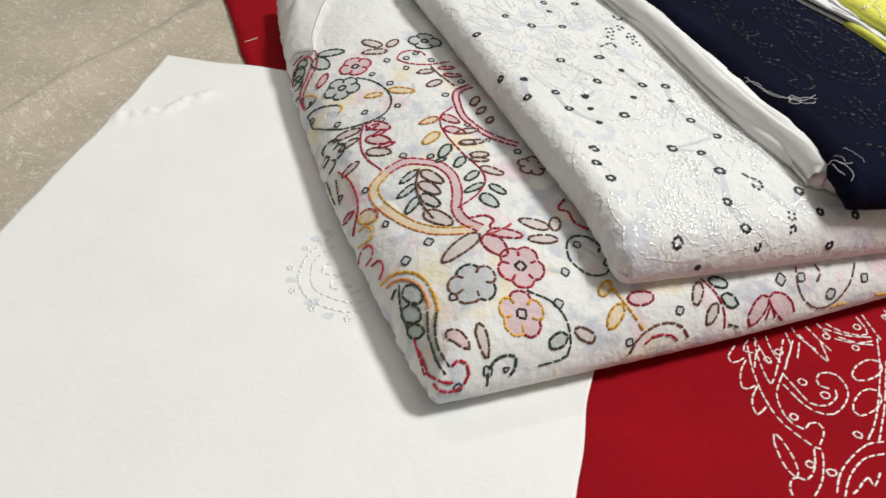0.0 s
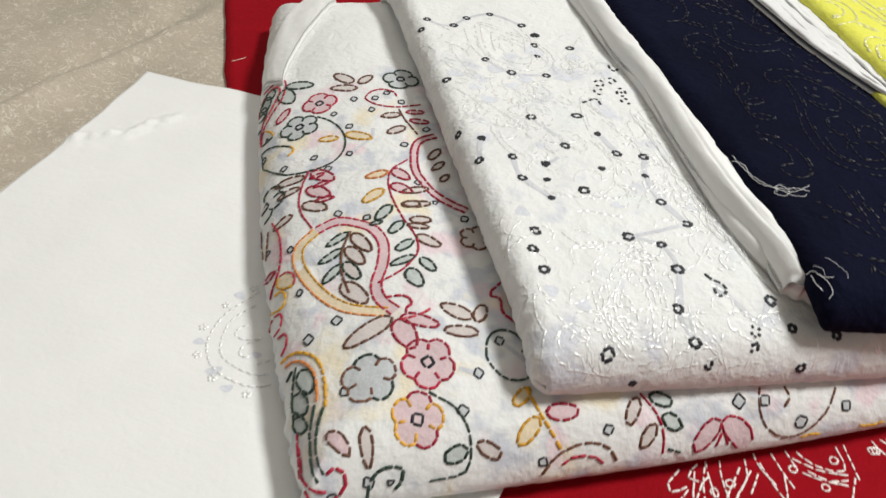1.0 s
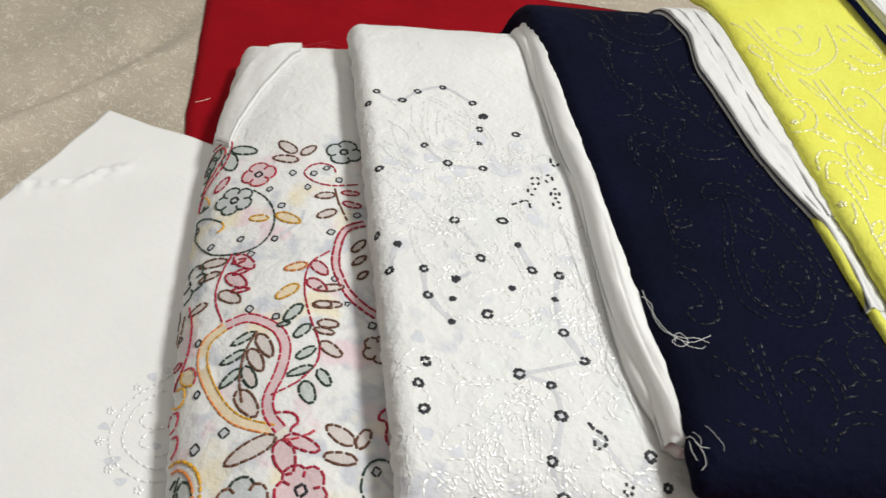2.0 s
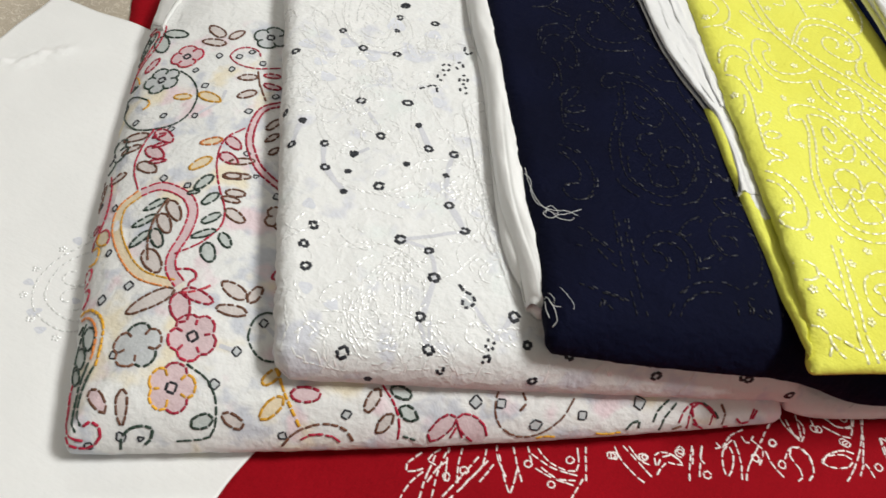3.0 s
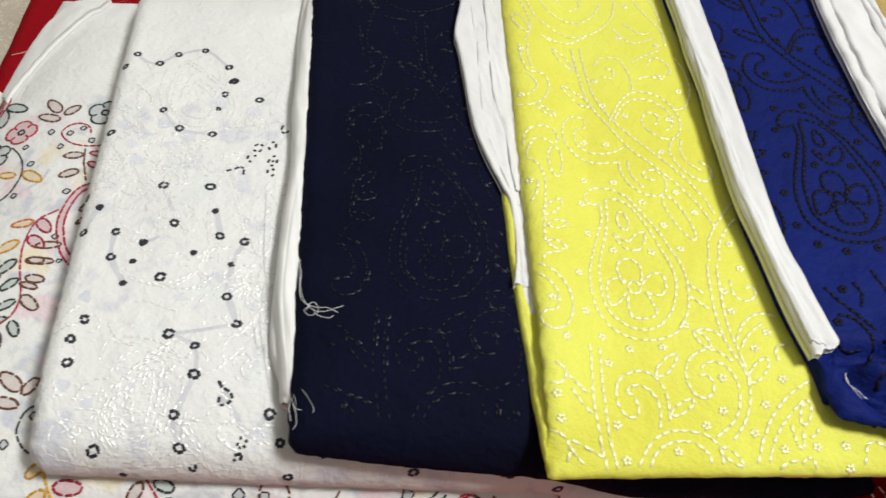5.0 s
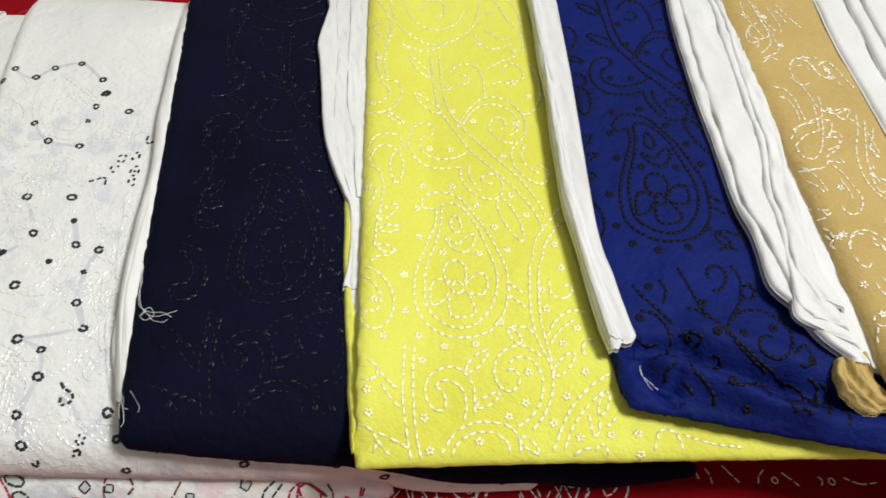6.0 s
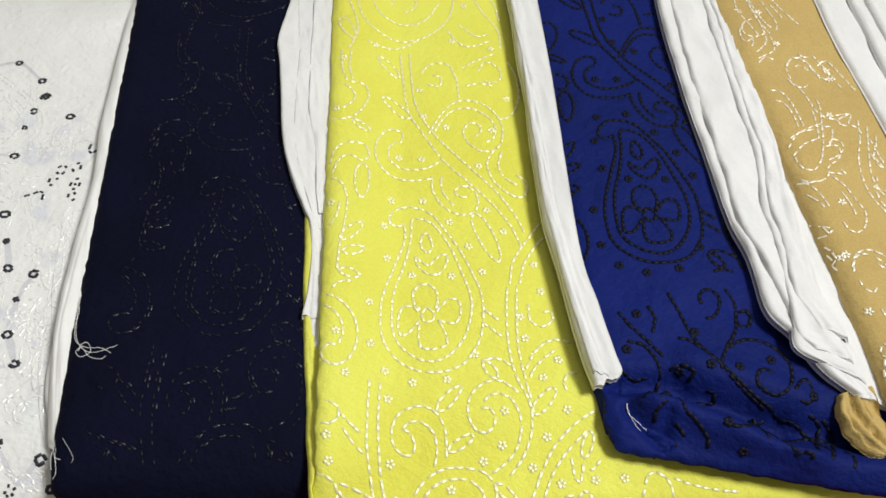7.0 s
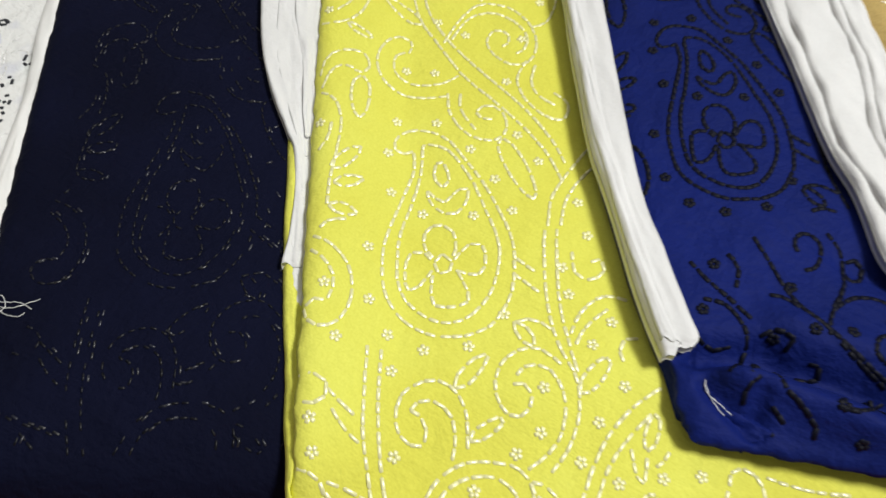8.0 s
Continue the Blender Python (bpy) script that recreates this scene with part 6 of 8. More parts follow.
leaf(multi, 0.0222, 0.4626, 0.0028, 0.4555, wide=.4, thread="b", fill="b")
leaf(multi, 0.0235, 0.4534, 0.0113, 0.4441, wide=.45, thread="b", fill="b")
leaf(multi, 0.0315, 0.4293, 0.0208, 0.4207, wide=.5, thread="b", fill="b")
flower(multi, 0.0018, 0.4432, 0.0089, 0.4306, petals=5, thread="g", fill="e", heart="k")
vine(multi, ((0.0796, 0.4958), (0.0741, 0.4794), (0.082, 0.4608), (0.0969, 0.4438), (0.1115, 0.4306), (0.1184, 0.4172), (0.116, 0.4012), (0.1071, 0.3872)), thread="r", width=.0014)
leaf(multi, 0.0731, 0.4789, 0.0619, 0.4679, wide=.45, thread="o", fill="y")
leaf(multi, 0.0775, 0.4618, 0.0705, 0.4459, wide=.5, thread="y", fill="y")
leaf(multi, 0.0879, 0.4497, 0.0848, 0.4339, wide=.5, thread="g", fill="g")
leaf(multi, 0.1003, 0.4394, 0.0964, 0.4257, wide=.5, thread="g", fill="g")
leaf(multi, 0.112, 0.4265, 0.1058, 0.4133, wide=.5, thread="g", fill="g")
leaf(multi, 0.1184, 0.4139, 0.108, 0.4015, wide=.4, thread="g", fill="g")
leaf(multi, 0.074, 0.482, 0.0887, 0.4773, wide=.6, thread="r", fill="r")
leaf(multi, 0.0795, 0.4676, 0.0951, 0.4657, wide=.6, thread="r", fill="r")
leaf(multi, 0.0932, 0.4516, 0.104, 0.4591, wide=.5, thread="b", fill="b")
leaf(multi, 0.1027, 0.4421, 0.1161, 0.4472, wide=.5, thread="b", fill="b")
leaf(multi, 0.1121, 0.4309, 0.129, 0.4274, wide=.5, thread="b", fill="b")
leaf(multi, 0.1213, 0.4135, 0.134, 0.4064, wide=.5, thread="g", fill="g")
leaf(multi, 0.1184, 0.4025, 0.1312, 0.3921, wide=.6, thread="g", fill="g")
vine(multi, ((0.0864, 0.5285), (0.0777, 0.5171), (0.0834, 0.4964), (0.0919, 0.4834), (0.1095, 0.47), (0.1321, 0.4634)), thread="rr", rows=2, apart=.0045, fill="r")
leaf(multi, 0.094, 0.5156, 0.0917, 0.501, wide=.45, thread="b", fill="b")
leaf(multi, 0.1018, 0.5033, 0.0974, 0.4918, wide=.45, thread="b", fill="b")
leaf(multi, 0.109, 0.4929, 0.1066, 0.4828, wide=.5, thread="b", fill="b")
flower(multi, 0.1449, 0.4432, 0.1392, 0.4345, petals=5, thread="b", fill="b", heart="")
vine(multi, ((0.1205, 0.3695), (0.0984, 0.3673), (0.0788, 0.3747), (0.0592, 0.3884), (0.049, 0.4043), (0.0534, 0.4185)), thread="yo", rows=2, apart=.0058, fill="y", width=.0013)
vine(multi, ((0.0534, 0.4185), (0.0637, 0.4279), (0.0823, 0.428), (0.0959, 0.419), (0.1035, 0.4022), (0.1064, 0.3869), (0.1131, 0.3773), (0.1246, 0.3713)), thread="rr", rows=2, apart=.0058, fill="r", width=.0013)
vine(multi, ((0.1151, 0.3786), (0.1246, 0.3826), (0.1309, 0.3791), (0.1288, 0.3723), (0.1359, 0.3728)), thread="r")
vine(multi, ((0.0742, 0.422), (0.0763, 0.4058), (0.0842, 0.3897), (0.0951, 0.3771)), thread="b")
leaf(multi, 0.0738, 0.4209, 0.0648, 0.4071, wide=.36, thread="g", fill="g")
leaf(multi, 0.0758, 0.408, 0.0674, 0.3934, wide=.38, thread="g", fill="g")
leaf(multi, 0.0811, 0.3965, 0.0762, 0.3808, wide=.42, thread="g", fill="g")
leaf(multi, 0.0758, 0.4202, 0.0935, 0.4089, wide=.42, thread="b", fill="b")
leaf(multi, 0.0773, 0.4095, 0.0937, 0.3984, wide=.45, thread="b", fill="b")
leaf(multi, 0.0812, 0.398, 0.0965, 0.3876, wide=.45, thread="g", fill="b")
leaf(multi, 0.0874, 0.3833, 0.1077, 0.3729, wide=.5, thread="b", fill="b")
leaf(multi, 0.1244, 0.3673, 0.1082, 0.3423, wide=.4, thread="b", fill="b")
leaf(multi, 0.1276, 0.3661, 0.1433, 0.3512, wide=.6, thread="r", fill="r")
leaf(multi, 0.1286, 0.3684, 0.1506, 0.3699, wide=.4, thread="r", fill="r")
vine(multi, ((0.129, 0.3659), (0.1372, 0.3721), (0.1415, 0.3795)), thread="p")
leaf(multi, 0.1642, 0.3818, 0.1448, 0.3846, wide=.5, thread="b", fill="b")
leaf(multi, 0.1704, 0.3745, 0.1523, 0.3682, wide=.4, thread="b", fill="b")
leaf(multi, 0.1671, 0.3801, 0.1662, 0.3944, wide=.55, thread="b", fill="b")
vine(multi, ((0.1696, 0.4145), (0.1661, 0.4024), (0.1733, 0.4018), (0.1773, 0.3922), (0.1876, 0.3887)), thread="r")
flower(multi, 0.1525, 0.3478, 0.1418, 0.3391, petals=5, thread="r", fill="r", heart="k", deep=.2)
flower(multi, 0.1289, 0.3288, 0.1155, 0.3254, petals=5, thread="b", fill="e", heart="", other="g", deep=.2)
vine(multi, ((0.1942, 0.3729), (0.1945, 0.3787), (0.1855, 0.3827), (0.1773, 0.3794), (0.176, 0.3704), (0.1803, 0.3616), (0.1909, 0.3573), (0.1999, 0.3606), (0.2029, 0.3662)), thread="g", width=.0014)
leaf(multi, 0.2041, 0.3582, 0.1991, 0.3458, wide=.5, thread="y", fill="y")
leaf(multi, 0.2133, 0.3473, 0.2072, 0.3323, wide=.5, thread="y", fill="y")
vine(multi, ((0.2023, 0.3571), (0.2135, 0.3487), (0.2275, 0.3411)), thread="y", width=.0018)
leaf(multi, 0.2152, 0.3506, 0.2308, 0.359, wide=.5, thread="r", fill="r")
flower(multi, 0.1587, 0.32, 0.1457, 0.32, petals=5, thread="y", fill="r", heart="k", other="r", deep=.2)
vine(multi, ((0.1586, 0.3339), (0.172, 0.3334), (0.1829, 0.3268), (0.1887, 0.3164), (0.1863, 0.3113), (0.1727, 0.3017)), thread="g", width=.0014)
leaf(multi, 0.1859, 0.3199, 0.1761, 0.3107, wide=.5, thread="g", fill="g")
leaf(multi, 0.1888, 0.3233, 0.2024, 0.3255, wide=.45, thread="b", fill="b")
leaf(multi, 0.2566, 0.3791, 0.2553, 0.3644, wide=.5, thread="b", fill="b")
leaf(multi, 0.2694, 0.3732, 0.2644, 0.3615, wide=.5, thread="b", fill="b")
vine(multi, ((0.2561, 0.3816), (0.2685, 0.3764), (0.2748, 0.3707), (0.2767, 0.366)), thread="r", width=.0014)
leaf(multi, 0.2611, 0.3821, 0.2748, 0.3856, wide=.5, thread="g", fill="g")
leaf(multi, 0.2704, 0.377, 0.2825, 0.3789, wide=.6, thread="g", fill="g")
vine(multi, ((0.2782, 0.3688), (0.2853, 0.3718)), thread="g")
leaf(multi, 0.3006, 0.391, 0.2903, 0.3753, wide=.4, thread="r", fill="r")
leaf(multi, 0.3011, 0.3902, 0.3199, 0.395, wide=.5, thread="r", fill="r")
vine(multi, ((0.3039, 0.3886), (0.3083, 0.3863)), thread="r")
vine(multi, ((0.3028, 0.3879), (0.3018, 0.3824)), thread="r")
vine(multi, ((0.3151, 0.4132), (0.3172, 0.4061), (0.3244, 0.4014), (0.3366, 0.4055), (0.3472, 0.4136), (0.3538, 0.4237), (0.3552, 0.4355)), thread="b", width=.0013)
vine(multi, ((0.3276, 0.4202), (0.3323, 0.4171), (0.3307, 0.4124)), thread="b")
vine(multi, ((0.3449, 0.4107), (0.3494, 0.4139), (0.3554, 0.4175)), thread="y")
vine(multi, ((0.3745, 0.4308), (0.3819, 0.4358), (0.3887, 0.4407)), thread="y")
leaf(multi, 0.39, 0.4416, 0.3967, 0.4488, wide=.4, thread="g", fill="e")
vine(multi, ((0.4023, 0.4527), (0.4019, 0.4581), (0.405, 0.4658)), thread="g")
vine(multi, ((0.4077, 0.4538), (0.407, 0.4564), (0.4098, 0.467)), thread="g")
vine(multi, ((0.4105, 0.4556), (0.4173, 0.4606), (0.4192, 0.4629)), thread="b")
vine(multi, ((0.4164, 0.4614), (0.4162, 0.4682), (0.4219, 0.4747), (0.433, 0.4756), (0.4342, 0.4723)), thread="r", width=.0014)
leaf(multi, 0.4195, 0.4704, 0.4372, 0.4745, wide=.5, thread="r", fill="r")
vine(multi, ((0.4192, 0.4719), (0.421, 0.4645), (0.4233, 0.4645)), thread="r")
vine(multi, ((0.4241, 0.4665), (0.4296, 0.4692), (0.4314, 0.4702)), thread="r")
vine(multi, ((0.4235, 0.4757), (0.4348, 0.4768), (0.4385, 0.4756), (0.4338, 0.4719)), thread="g")
vine(multi, ((0.434, 0.4815), (0.4414, 0.4794), (0.4405, 0.477)), thread="b")
vine(multi, ((0.4463, 0.4831), (0.4522, 0.4853), (0.4552, 0.4889), (0.4536, 0.4921)), thread="r")
vine(multi, ((0.4415, 0.4776), (0.4552, 0.4878), (0.4556, 0.4927)), thread="r")
eyelet(multi, 0.0151, 0.5491, angle=35)
eyelet(multi, 0.0329, 0.5413, angle=39)
eyelet(multi, 0.0099, 0.5285, angle=26)
eyelet(multi, 0.0269, 0.5176, angle=66)
eyelet(multi, 0.0407, 0.4892, angle=45)
eyelet(multi, 0.0186, 0.4819, angle=50)
eyelet(multi, 0.0335, 0.4718, angle=29)
eyelet(multi, 0.0016, 0.471, angle=25)
eyelet(multi, -0.0236, 0.4873, angle=24)
eyelet(multi, -0.0319, 0.5055, angle=21)
eyelet(multi, -0.0425, 0.5162, angle=45)
eyelet(multi, 0.0293, 0.5551, angle=55)
eyelet(multi, 0.0341, 0.5639, angle=38)
eyelet(multi, 0.0485, 0.5573, angle=68)
eyelet(multi, 0.0775, 0.5328, angle=23)
eyelet(multi, 0.0943, 0.4765, angle=34)
eyelet(multi, 0.1113, 0.4633, angle=53)
eyelet(multi, 0.1332, 0.4562, angle=54)
eyelet(multi, 0.0703, 0.5108, angle=43)
eyelet(multi, 0.06, 0.4335, angle=37)
eyelet(multi, 0.0785, 0.4355, angle=69)
eyelet(multi, 0.0437, 0.4033, angle=31)
eyelet(multi, 0.0252, 0.4072, angle=26)
eyelet(multi, 0.0656, 0.3739, angle=36)
eyelet(multi, 0.0964, 0.3582, size=.0042, angle=33)
eyelet(multi, 0.0863, 0.3455, size=.0044, angle=21)
eyelet(multi, 0.1203, 0.3183, angle=61)
eyelet(multi, 0.1813, 0.3748, angle=36)
eyelet(multi, 0.2012, 0.3687, angle=37)
eyelet(multi, 0.1775, 0.3537, angle=32)
eyelet(multi, 0.1776, 0.3334, size=.0042, angle=30)
eyelet(multi, 0.1472, 0.2882, size=.0045, angle=39)
eyelet(multi, 0.1565, 0.2928, angle=38)
eyelet(multi, 0.1336, 0.2765, angle=60)
eyelet(multi, 0.2208, 0.3336, angle=66)
eyelet(multi, 0.2466, 0.3587, size=.0044, angle=43)
eyelet(multi, 0.3069, 0.4022, size=.0046, angle=25)
eyelet(multi, 0.3194, 0.4094, size=.0044, angle=58)
eyelet(multi, 0.3418, 0.4129, size=.0050, angle=41)
eyelet(multi, 0.3633, 0.4311, size=.0044, angle=62)
eyelet(multi, 0.3897, 0.4539, size=.0054, angle=44)
shade(multi, ((0.0407, 0.4892), (0.047, 0.5082), (0.0438, 0.52)))
shade(multi, ((0.0943, 0.4765), (0.1113, 0.4633), (0.1332, 0.4562)))
shade(multi, ((0.168, 0.3512), (0.1775, 0.3537)), fill="l")
shade(multi, ((0.1813, 0.3748), (0.1973, 0.37)))
leaf(multi, 0.0891, 0.4637, 0.1035, 0.475, wide=.35, thread="b", fill="b")
leaf(multi, 0.0935, 0.4526, 0.1098, 0.4617, wide=.32, thread="b", fill="b")
leaf(multi, 0.1031, 0.4373, 0.1176, 0.4401, wide=.35, thread="b", fill="b")
leaf(multi, 0.0891, 0.4348, 0.082, 0.4285, wide=.4, thread="g", fill="g")
leaf(multi, 0.0327, 0.4528, 0.041, 0.4612, wide=.35, thread="r", fill="r")
leaf(multi, 0.04, 0.4409, 0.0515, 0.4468, wide=.32, thread="r", fill="r")
leaf(multi, 0.026, 0.4609, 0.0349, 0.4681, wide=.35, thread="r", fill="r")

vine(multi, ((0.0741, 0.3362), (0.0788, 0.3383), (0.0861, 0.3382), (0.0944, 0.3358), (0.1013, 0.3308), (0.1074, 0.323), (0.1126, 0.3139), (0.1143, 0.3099)), thread="y", width=.0018)
vine(multi, ((0.0778, 0.3327), (0.0823, 0.3342), (0.0885, 0.3332), (0.0961, 0.3295), (0.1019, 0.3235), (0.1067, 0.3161), (0.1085, 0.3117)), thread="o", width=.0018)
vine(multi, ((0.1136, 0.3099), (0.1147, 0.3009), (0.1177, 0.2931), (0.1225, 0.2852), (0.1283, 0.2807)), thread="g", width=.0018)
vine(multi, ((0.108, 0.3112), (0.1101, 0.3034), (0.1132, 0.2956), (0.1187, 0.2862), (0.1235, 0.2792), (0.1272, 0.2772)), thread="g", width=.0018)
vine(multi, ((0.0867, 0.3316), (0.089, 0.3229), (0.0938, 0.3131), (0.0991, 0.3045)), thread="g")
leaf(multi, 0.0902, 0.3287, 0.1038, 0.3163, wide=0.5, thread="g", fill="g")
leaf(multi, 0.0928, 0.3165, 0.1058, 0.3068, wide=0.5, thread="g", fill="g")
leaf(multi, 0.0987, 0.3059, 0.11, 0.2982, wide=0.45, thread="g", fill="g")
leaf(multi, 0.0855, 0.3292, 0.0835, 0.3251, wide=0.5, thread="g", fill="g")
vine(multi, ((0.1177, 0.2781), (0.1243, 0.2722), (0.1302, 0.2739), (0.1354, 0.2776), (0.1382, 0.2815), (0.1376, 0.2851), (0.1341, 0.2858), (0.1306, 0.2847), (0.1288, 0.2813)), thread="r", width=.0018)
vine(multi, ((0.1155, 0.2811), (0.1198, 0.2773), (0.125, 0.2745), (0.1315, 0.2771)), thread="r", width=.0018)
vine(multi, ((0.1085, 0.2921), (0.1129, 0.2862), (0.1165, 0.2807)), thread="r")
vine(multi, ((0.104, 0.2993), (0.1083, 0.2917), (0.1129, 0.2842), (0.1154, 0.2801)), thread="r")
leaf(multi, 0.1213, 0.2977, 0.1364, 0.2922, wide=0.5, thread="b", fill="r")
leaf(multi, 0.1369, 0.3063, 0.1459, 0.292, wide=0.42, thread="b", fill="b")
vine(multi, ((0.1487, 0.2844), (0.1477, 0.2868), (0.1488, 0.2913), (0.1523, 0.2957), (0.1579, 0.2991), (0.1613, 0.2991), (0.1614, 0.296), (0.1593, 0.2924)), thread="g", width=.0018)
vine(multi, ((-0.068, 0.563), (-0.0585, 0.5663), (-0.051, 0.5662), (-0.044, 0.5562), (-0.0398, 0.5417), (-0.0408, 0.5314), (-0.0428, 0.5236), (-0.0416, 0.5149), (-0.0365, 0.506)), thread="r")
vine(multi, ((-0.06, 0.5412), (-0.0652, 0.554), (-0.0603, 0.5589), (-0.0538, 0.5602), (-0.0475, 0.5537), (-0.0451, 0.5431), (-0.0454, 0.5321), (-0.0477, 0.5261), (-0.0434, 0.5156), (-0.0358, 0.5042)), thread="p")
vine(multi, ((-0.0608, 0.5602), (-0.0606, 0.5475), (-0.0608, 0.5428)), thread="g")
leaf(multi, -0.0617, 0.56, -0.0505, 0.5486, wide=0.5, thread="g", fill="g")
leaf(multi, -0.062, 0.554, -0.0499, 0.5391, wide=0.5, thread="g", fill="g")
leaf(multi, -0.0602, 0.545, -0.0491, 0.5315, wide=0.5, thread="g", fill="g")
leaf(multi, -0.0591, 0.54, -0.0478, 0.525, wide=0.5, thread="g", fill="g")
vine(multi, ((-0.0404, 0.5168), (-0.0323, 0.5118), (-0.0262, 0.5062)), thread="y")
vine(multi, ((-0.0258, 0.5051), (-0.0297, 0.5031), (-0.0351, 0.5037)), thread="g")
vine(multi, ((0.0164, 0.4279), (0.0276, 0.4172), (0.0369, 0.404), (0.0424, 0.3916), (0.0434, 0.3816), (0.0438, 0.3769)), thread="r", width=.0017)
vine(multi, ((0.0069, 0.4302), (0.0153, 0.4168), (0.0219, 0.4068)), thread="b")
vine(multi, ((0.0168, 0.4231), (0.0213, 0.4134), (0.0266, 0.4023)), thread="b")
leaf(multi, 0.0402, 0.3914, 0.0328, 0.3896, wide=0.7, thread="r", fill="r")
leaf(multi, 0.0451, 0.3867, 0.0589, 0.3788, wide=0.65, thread="y", fill="y", tip="p")
leaf(multi, 0.0471, 0.376, 0.0587, 0.3667, wide=0.7, thread="y", fill="y")
leaf(multi, 0.0539, 0.3637, 0.0624, 0.3538, wide=0.7, thread="r", fill="r")
leaf(multi, 0.0634, 0.3506, 0.0723, 0.3398, wide=0.8, thread="r", fill="r")
vine(multi, ((0.2222, 0.3302), (0.2259, 0.337), (0.2312, 0.3435), (0.2405, 0.3505), (0.2493, 0.3537), (0.2555, 0.3526)), thread="b")
vine(multi, ((0.2298, 0.3374), (0.2355, 0.3428), (0.2436, 0.3475), (0.2497, 0.3486)), thread="r")

# stitching on the white piece
ring(white, 0.0973, 0.5901, angle=64)
ring(white, 0.1195, 0.5818, angle=31)
ring(white, 0.1418, 0.5904, angle=22)
ring(white, 0.1181, 0.6431, angle=31)
ring(white, 0.1225, 0.6288, angle=60)
ring(white, 0.1288, 0.6136, size=.0018, angle=35)
ring(white, 0.1467, 0.6388, size=.0036, angle=11)
ring(white, 0.0824, 0.5525, angle=70)
ring(white, 0.1476, 0.534, size=.0036, angle=38)
ring(white, 0.1741, 0.5499, size=.0036, angle=0)
ring(white, 0.1753, 0.5125, angle=37)
ring(white, 0.15, 0.487, angle=73)
ring(white, 0.1602, 0.4703, angle=90)
ring(white, 0.169, 0.4901, sides=3, angle=39)
ring(white, 0.174, 0.4748, sides=3, size=.0022, angle=65)
ring(white, 0.1812, 0.459, sides=3, size=.0022, angle=24)
ring(white, 0.1965, 0.475, sides=4, size=.0034, angle=52)
ring(white, 0.2014, 0.5004, sides=3, size=.0024, angle=54)
ring(white, 0.1909, 0.5345, sides=3, size=.0024, angle=76)
ring(white, 0.2061, 0.5198, angle=36)
ring(white, 0.2219, 0.5249, angle=55)
ring(white, 0.2268, 0.5058, size=.0018, angle=57)
ring(white, 0.2395, 0.4855, angle=20)
ring(white, 0.2562, 0.4733, angle=29)
ring(white, 0.2277, 0.4464, size=.0034, angle=39)
ring(white, 0.2454, 0.4483, sides=4, angle=33)
ring(white, 0.2573, 0.4341, size=.0034, angle=5)
ring(white, 0.2617, 0.41, angle=10)
ring(white, 0.2744, 0.3979, size=.0034, angle=5)
ring(white, 0.2354, 0.3727, size=.0038, angle=80)
ring(white, 0.2512, 0.3739, sides=3, size=.0022, angle=35)
ring(white, 0.1264, 0.4969, sides=3, angle=66)
ring(white, 0.132, 0.4761, angle=68)
ring(white, 0.11, 0.5006, angle=82)
ring(white, 0.1807, 0.428, sides=4, angle=60)
ring(white, 0.1828, 0.4144, angle=89)
ring(white, 0.1923, 0.4022, angle=43)
ring(white, 0.306, 0.4385, size=.0036, angle=18)
ring(white, 0.3197, 0.4288, angle=86)
ring(white, 0.3306, 0.4202, angle=25)
ring(white, 0.0385, 0.6279, angle=75)
ring(white, 0.0399, 0.6125, angle=41)
ring(white, 0.0594, 0.6293, angle=81)
ring(white, 0.0639, 0.6455, angle=71)
ring(white, 0.0772, 0.661, angle=25)
ring(white, 0.1046, 0.6554, angle=41)
ring(white, 0.1186, 0.6453, angle=12)
ring(white, 0.3428, 0.4373, angle=7)
ring(white, 0.3838, 0.4594, angle=90)
ring(white, 0.4391, 0.4871, angle=29)
ring(white, 0.4665, 0.4999, size=.0034, angle=35)
ring(white, 0.5327, 0.5438, size=.0034, angle=74)
ring(white, 0.4363, 0.4859, angle=78)
ring(white, 0.3904, 0.4581, angle=30)
shade(white, ((0.15, 0.487), (0.1602, 0.4703), (0.1812, 0.459)))
shade(white, ((0.2277, 0.4464), (0.2421, 0.4591), (0.2562, 0.4733)))
shade(white, ((0.2277, 0.4464), (0.2451, 0.4482), (0.2573, 0.4341), (0.2617, 0.41), (0.2741, 0.3977)))
shade(white, ((0.2268, 0.5058), (0.2395, 0.4855), (0.2562, 0.4733)))
shade(white, ((0.2219, 0.5249), (0.2268, 0.5058)))
shade(white, ((0.1909, 0.5345), (0.2061, 0.5198)))
shade(white, ((0.2354, 0.3727), (0.2513, 0.3737)))
shade(white, ((0.0973, 0.5901), (0.1195, 0.5818), (0.1418, 0.5904)))
shade(white, ((0.285, 0.4309), (0.2949, 0.4262), (0.3042, 0.4224)))
shade(white, ((0.3042, 0.4224), (0.306, 0.4385)))
shade(white, ((0.132, 0.4761), (0.1264, 0.4969)))
shade(white, ((0.0594, 0.6293), (0.0639, 0.6455), (0.0772, 0.661), (0.1046, 0.6554)))
paisley(white, 0.2504, 0.377, 0.2257, 0.4446, wide=.62, bend=.2, threads="s", scales=(1.0,.84,.66,.46))
paisley(white, 0.136, 0.5898, 0.0751, 0.65, wide=.75, bend=-.15, threads="s", scales=(1.0,.86,.6,.4))
paisley(white, 0.2241, 0.5108, 0.1639, 0.5663, wide=.4, bend=.2, threads="s", scales=(1.0,.8))
paisley(white, 0.1667, 0.4897, 0.1141, 0.5309, wide=.5, bend=.2, threads="s", scales=(1.0,.7))
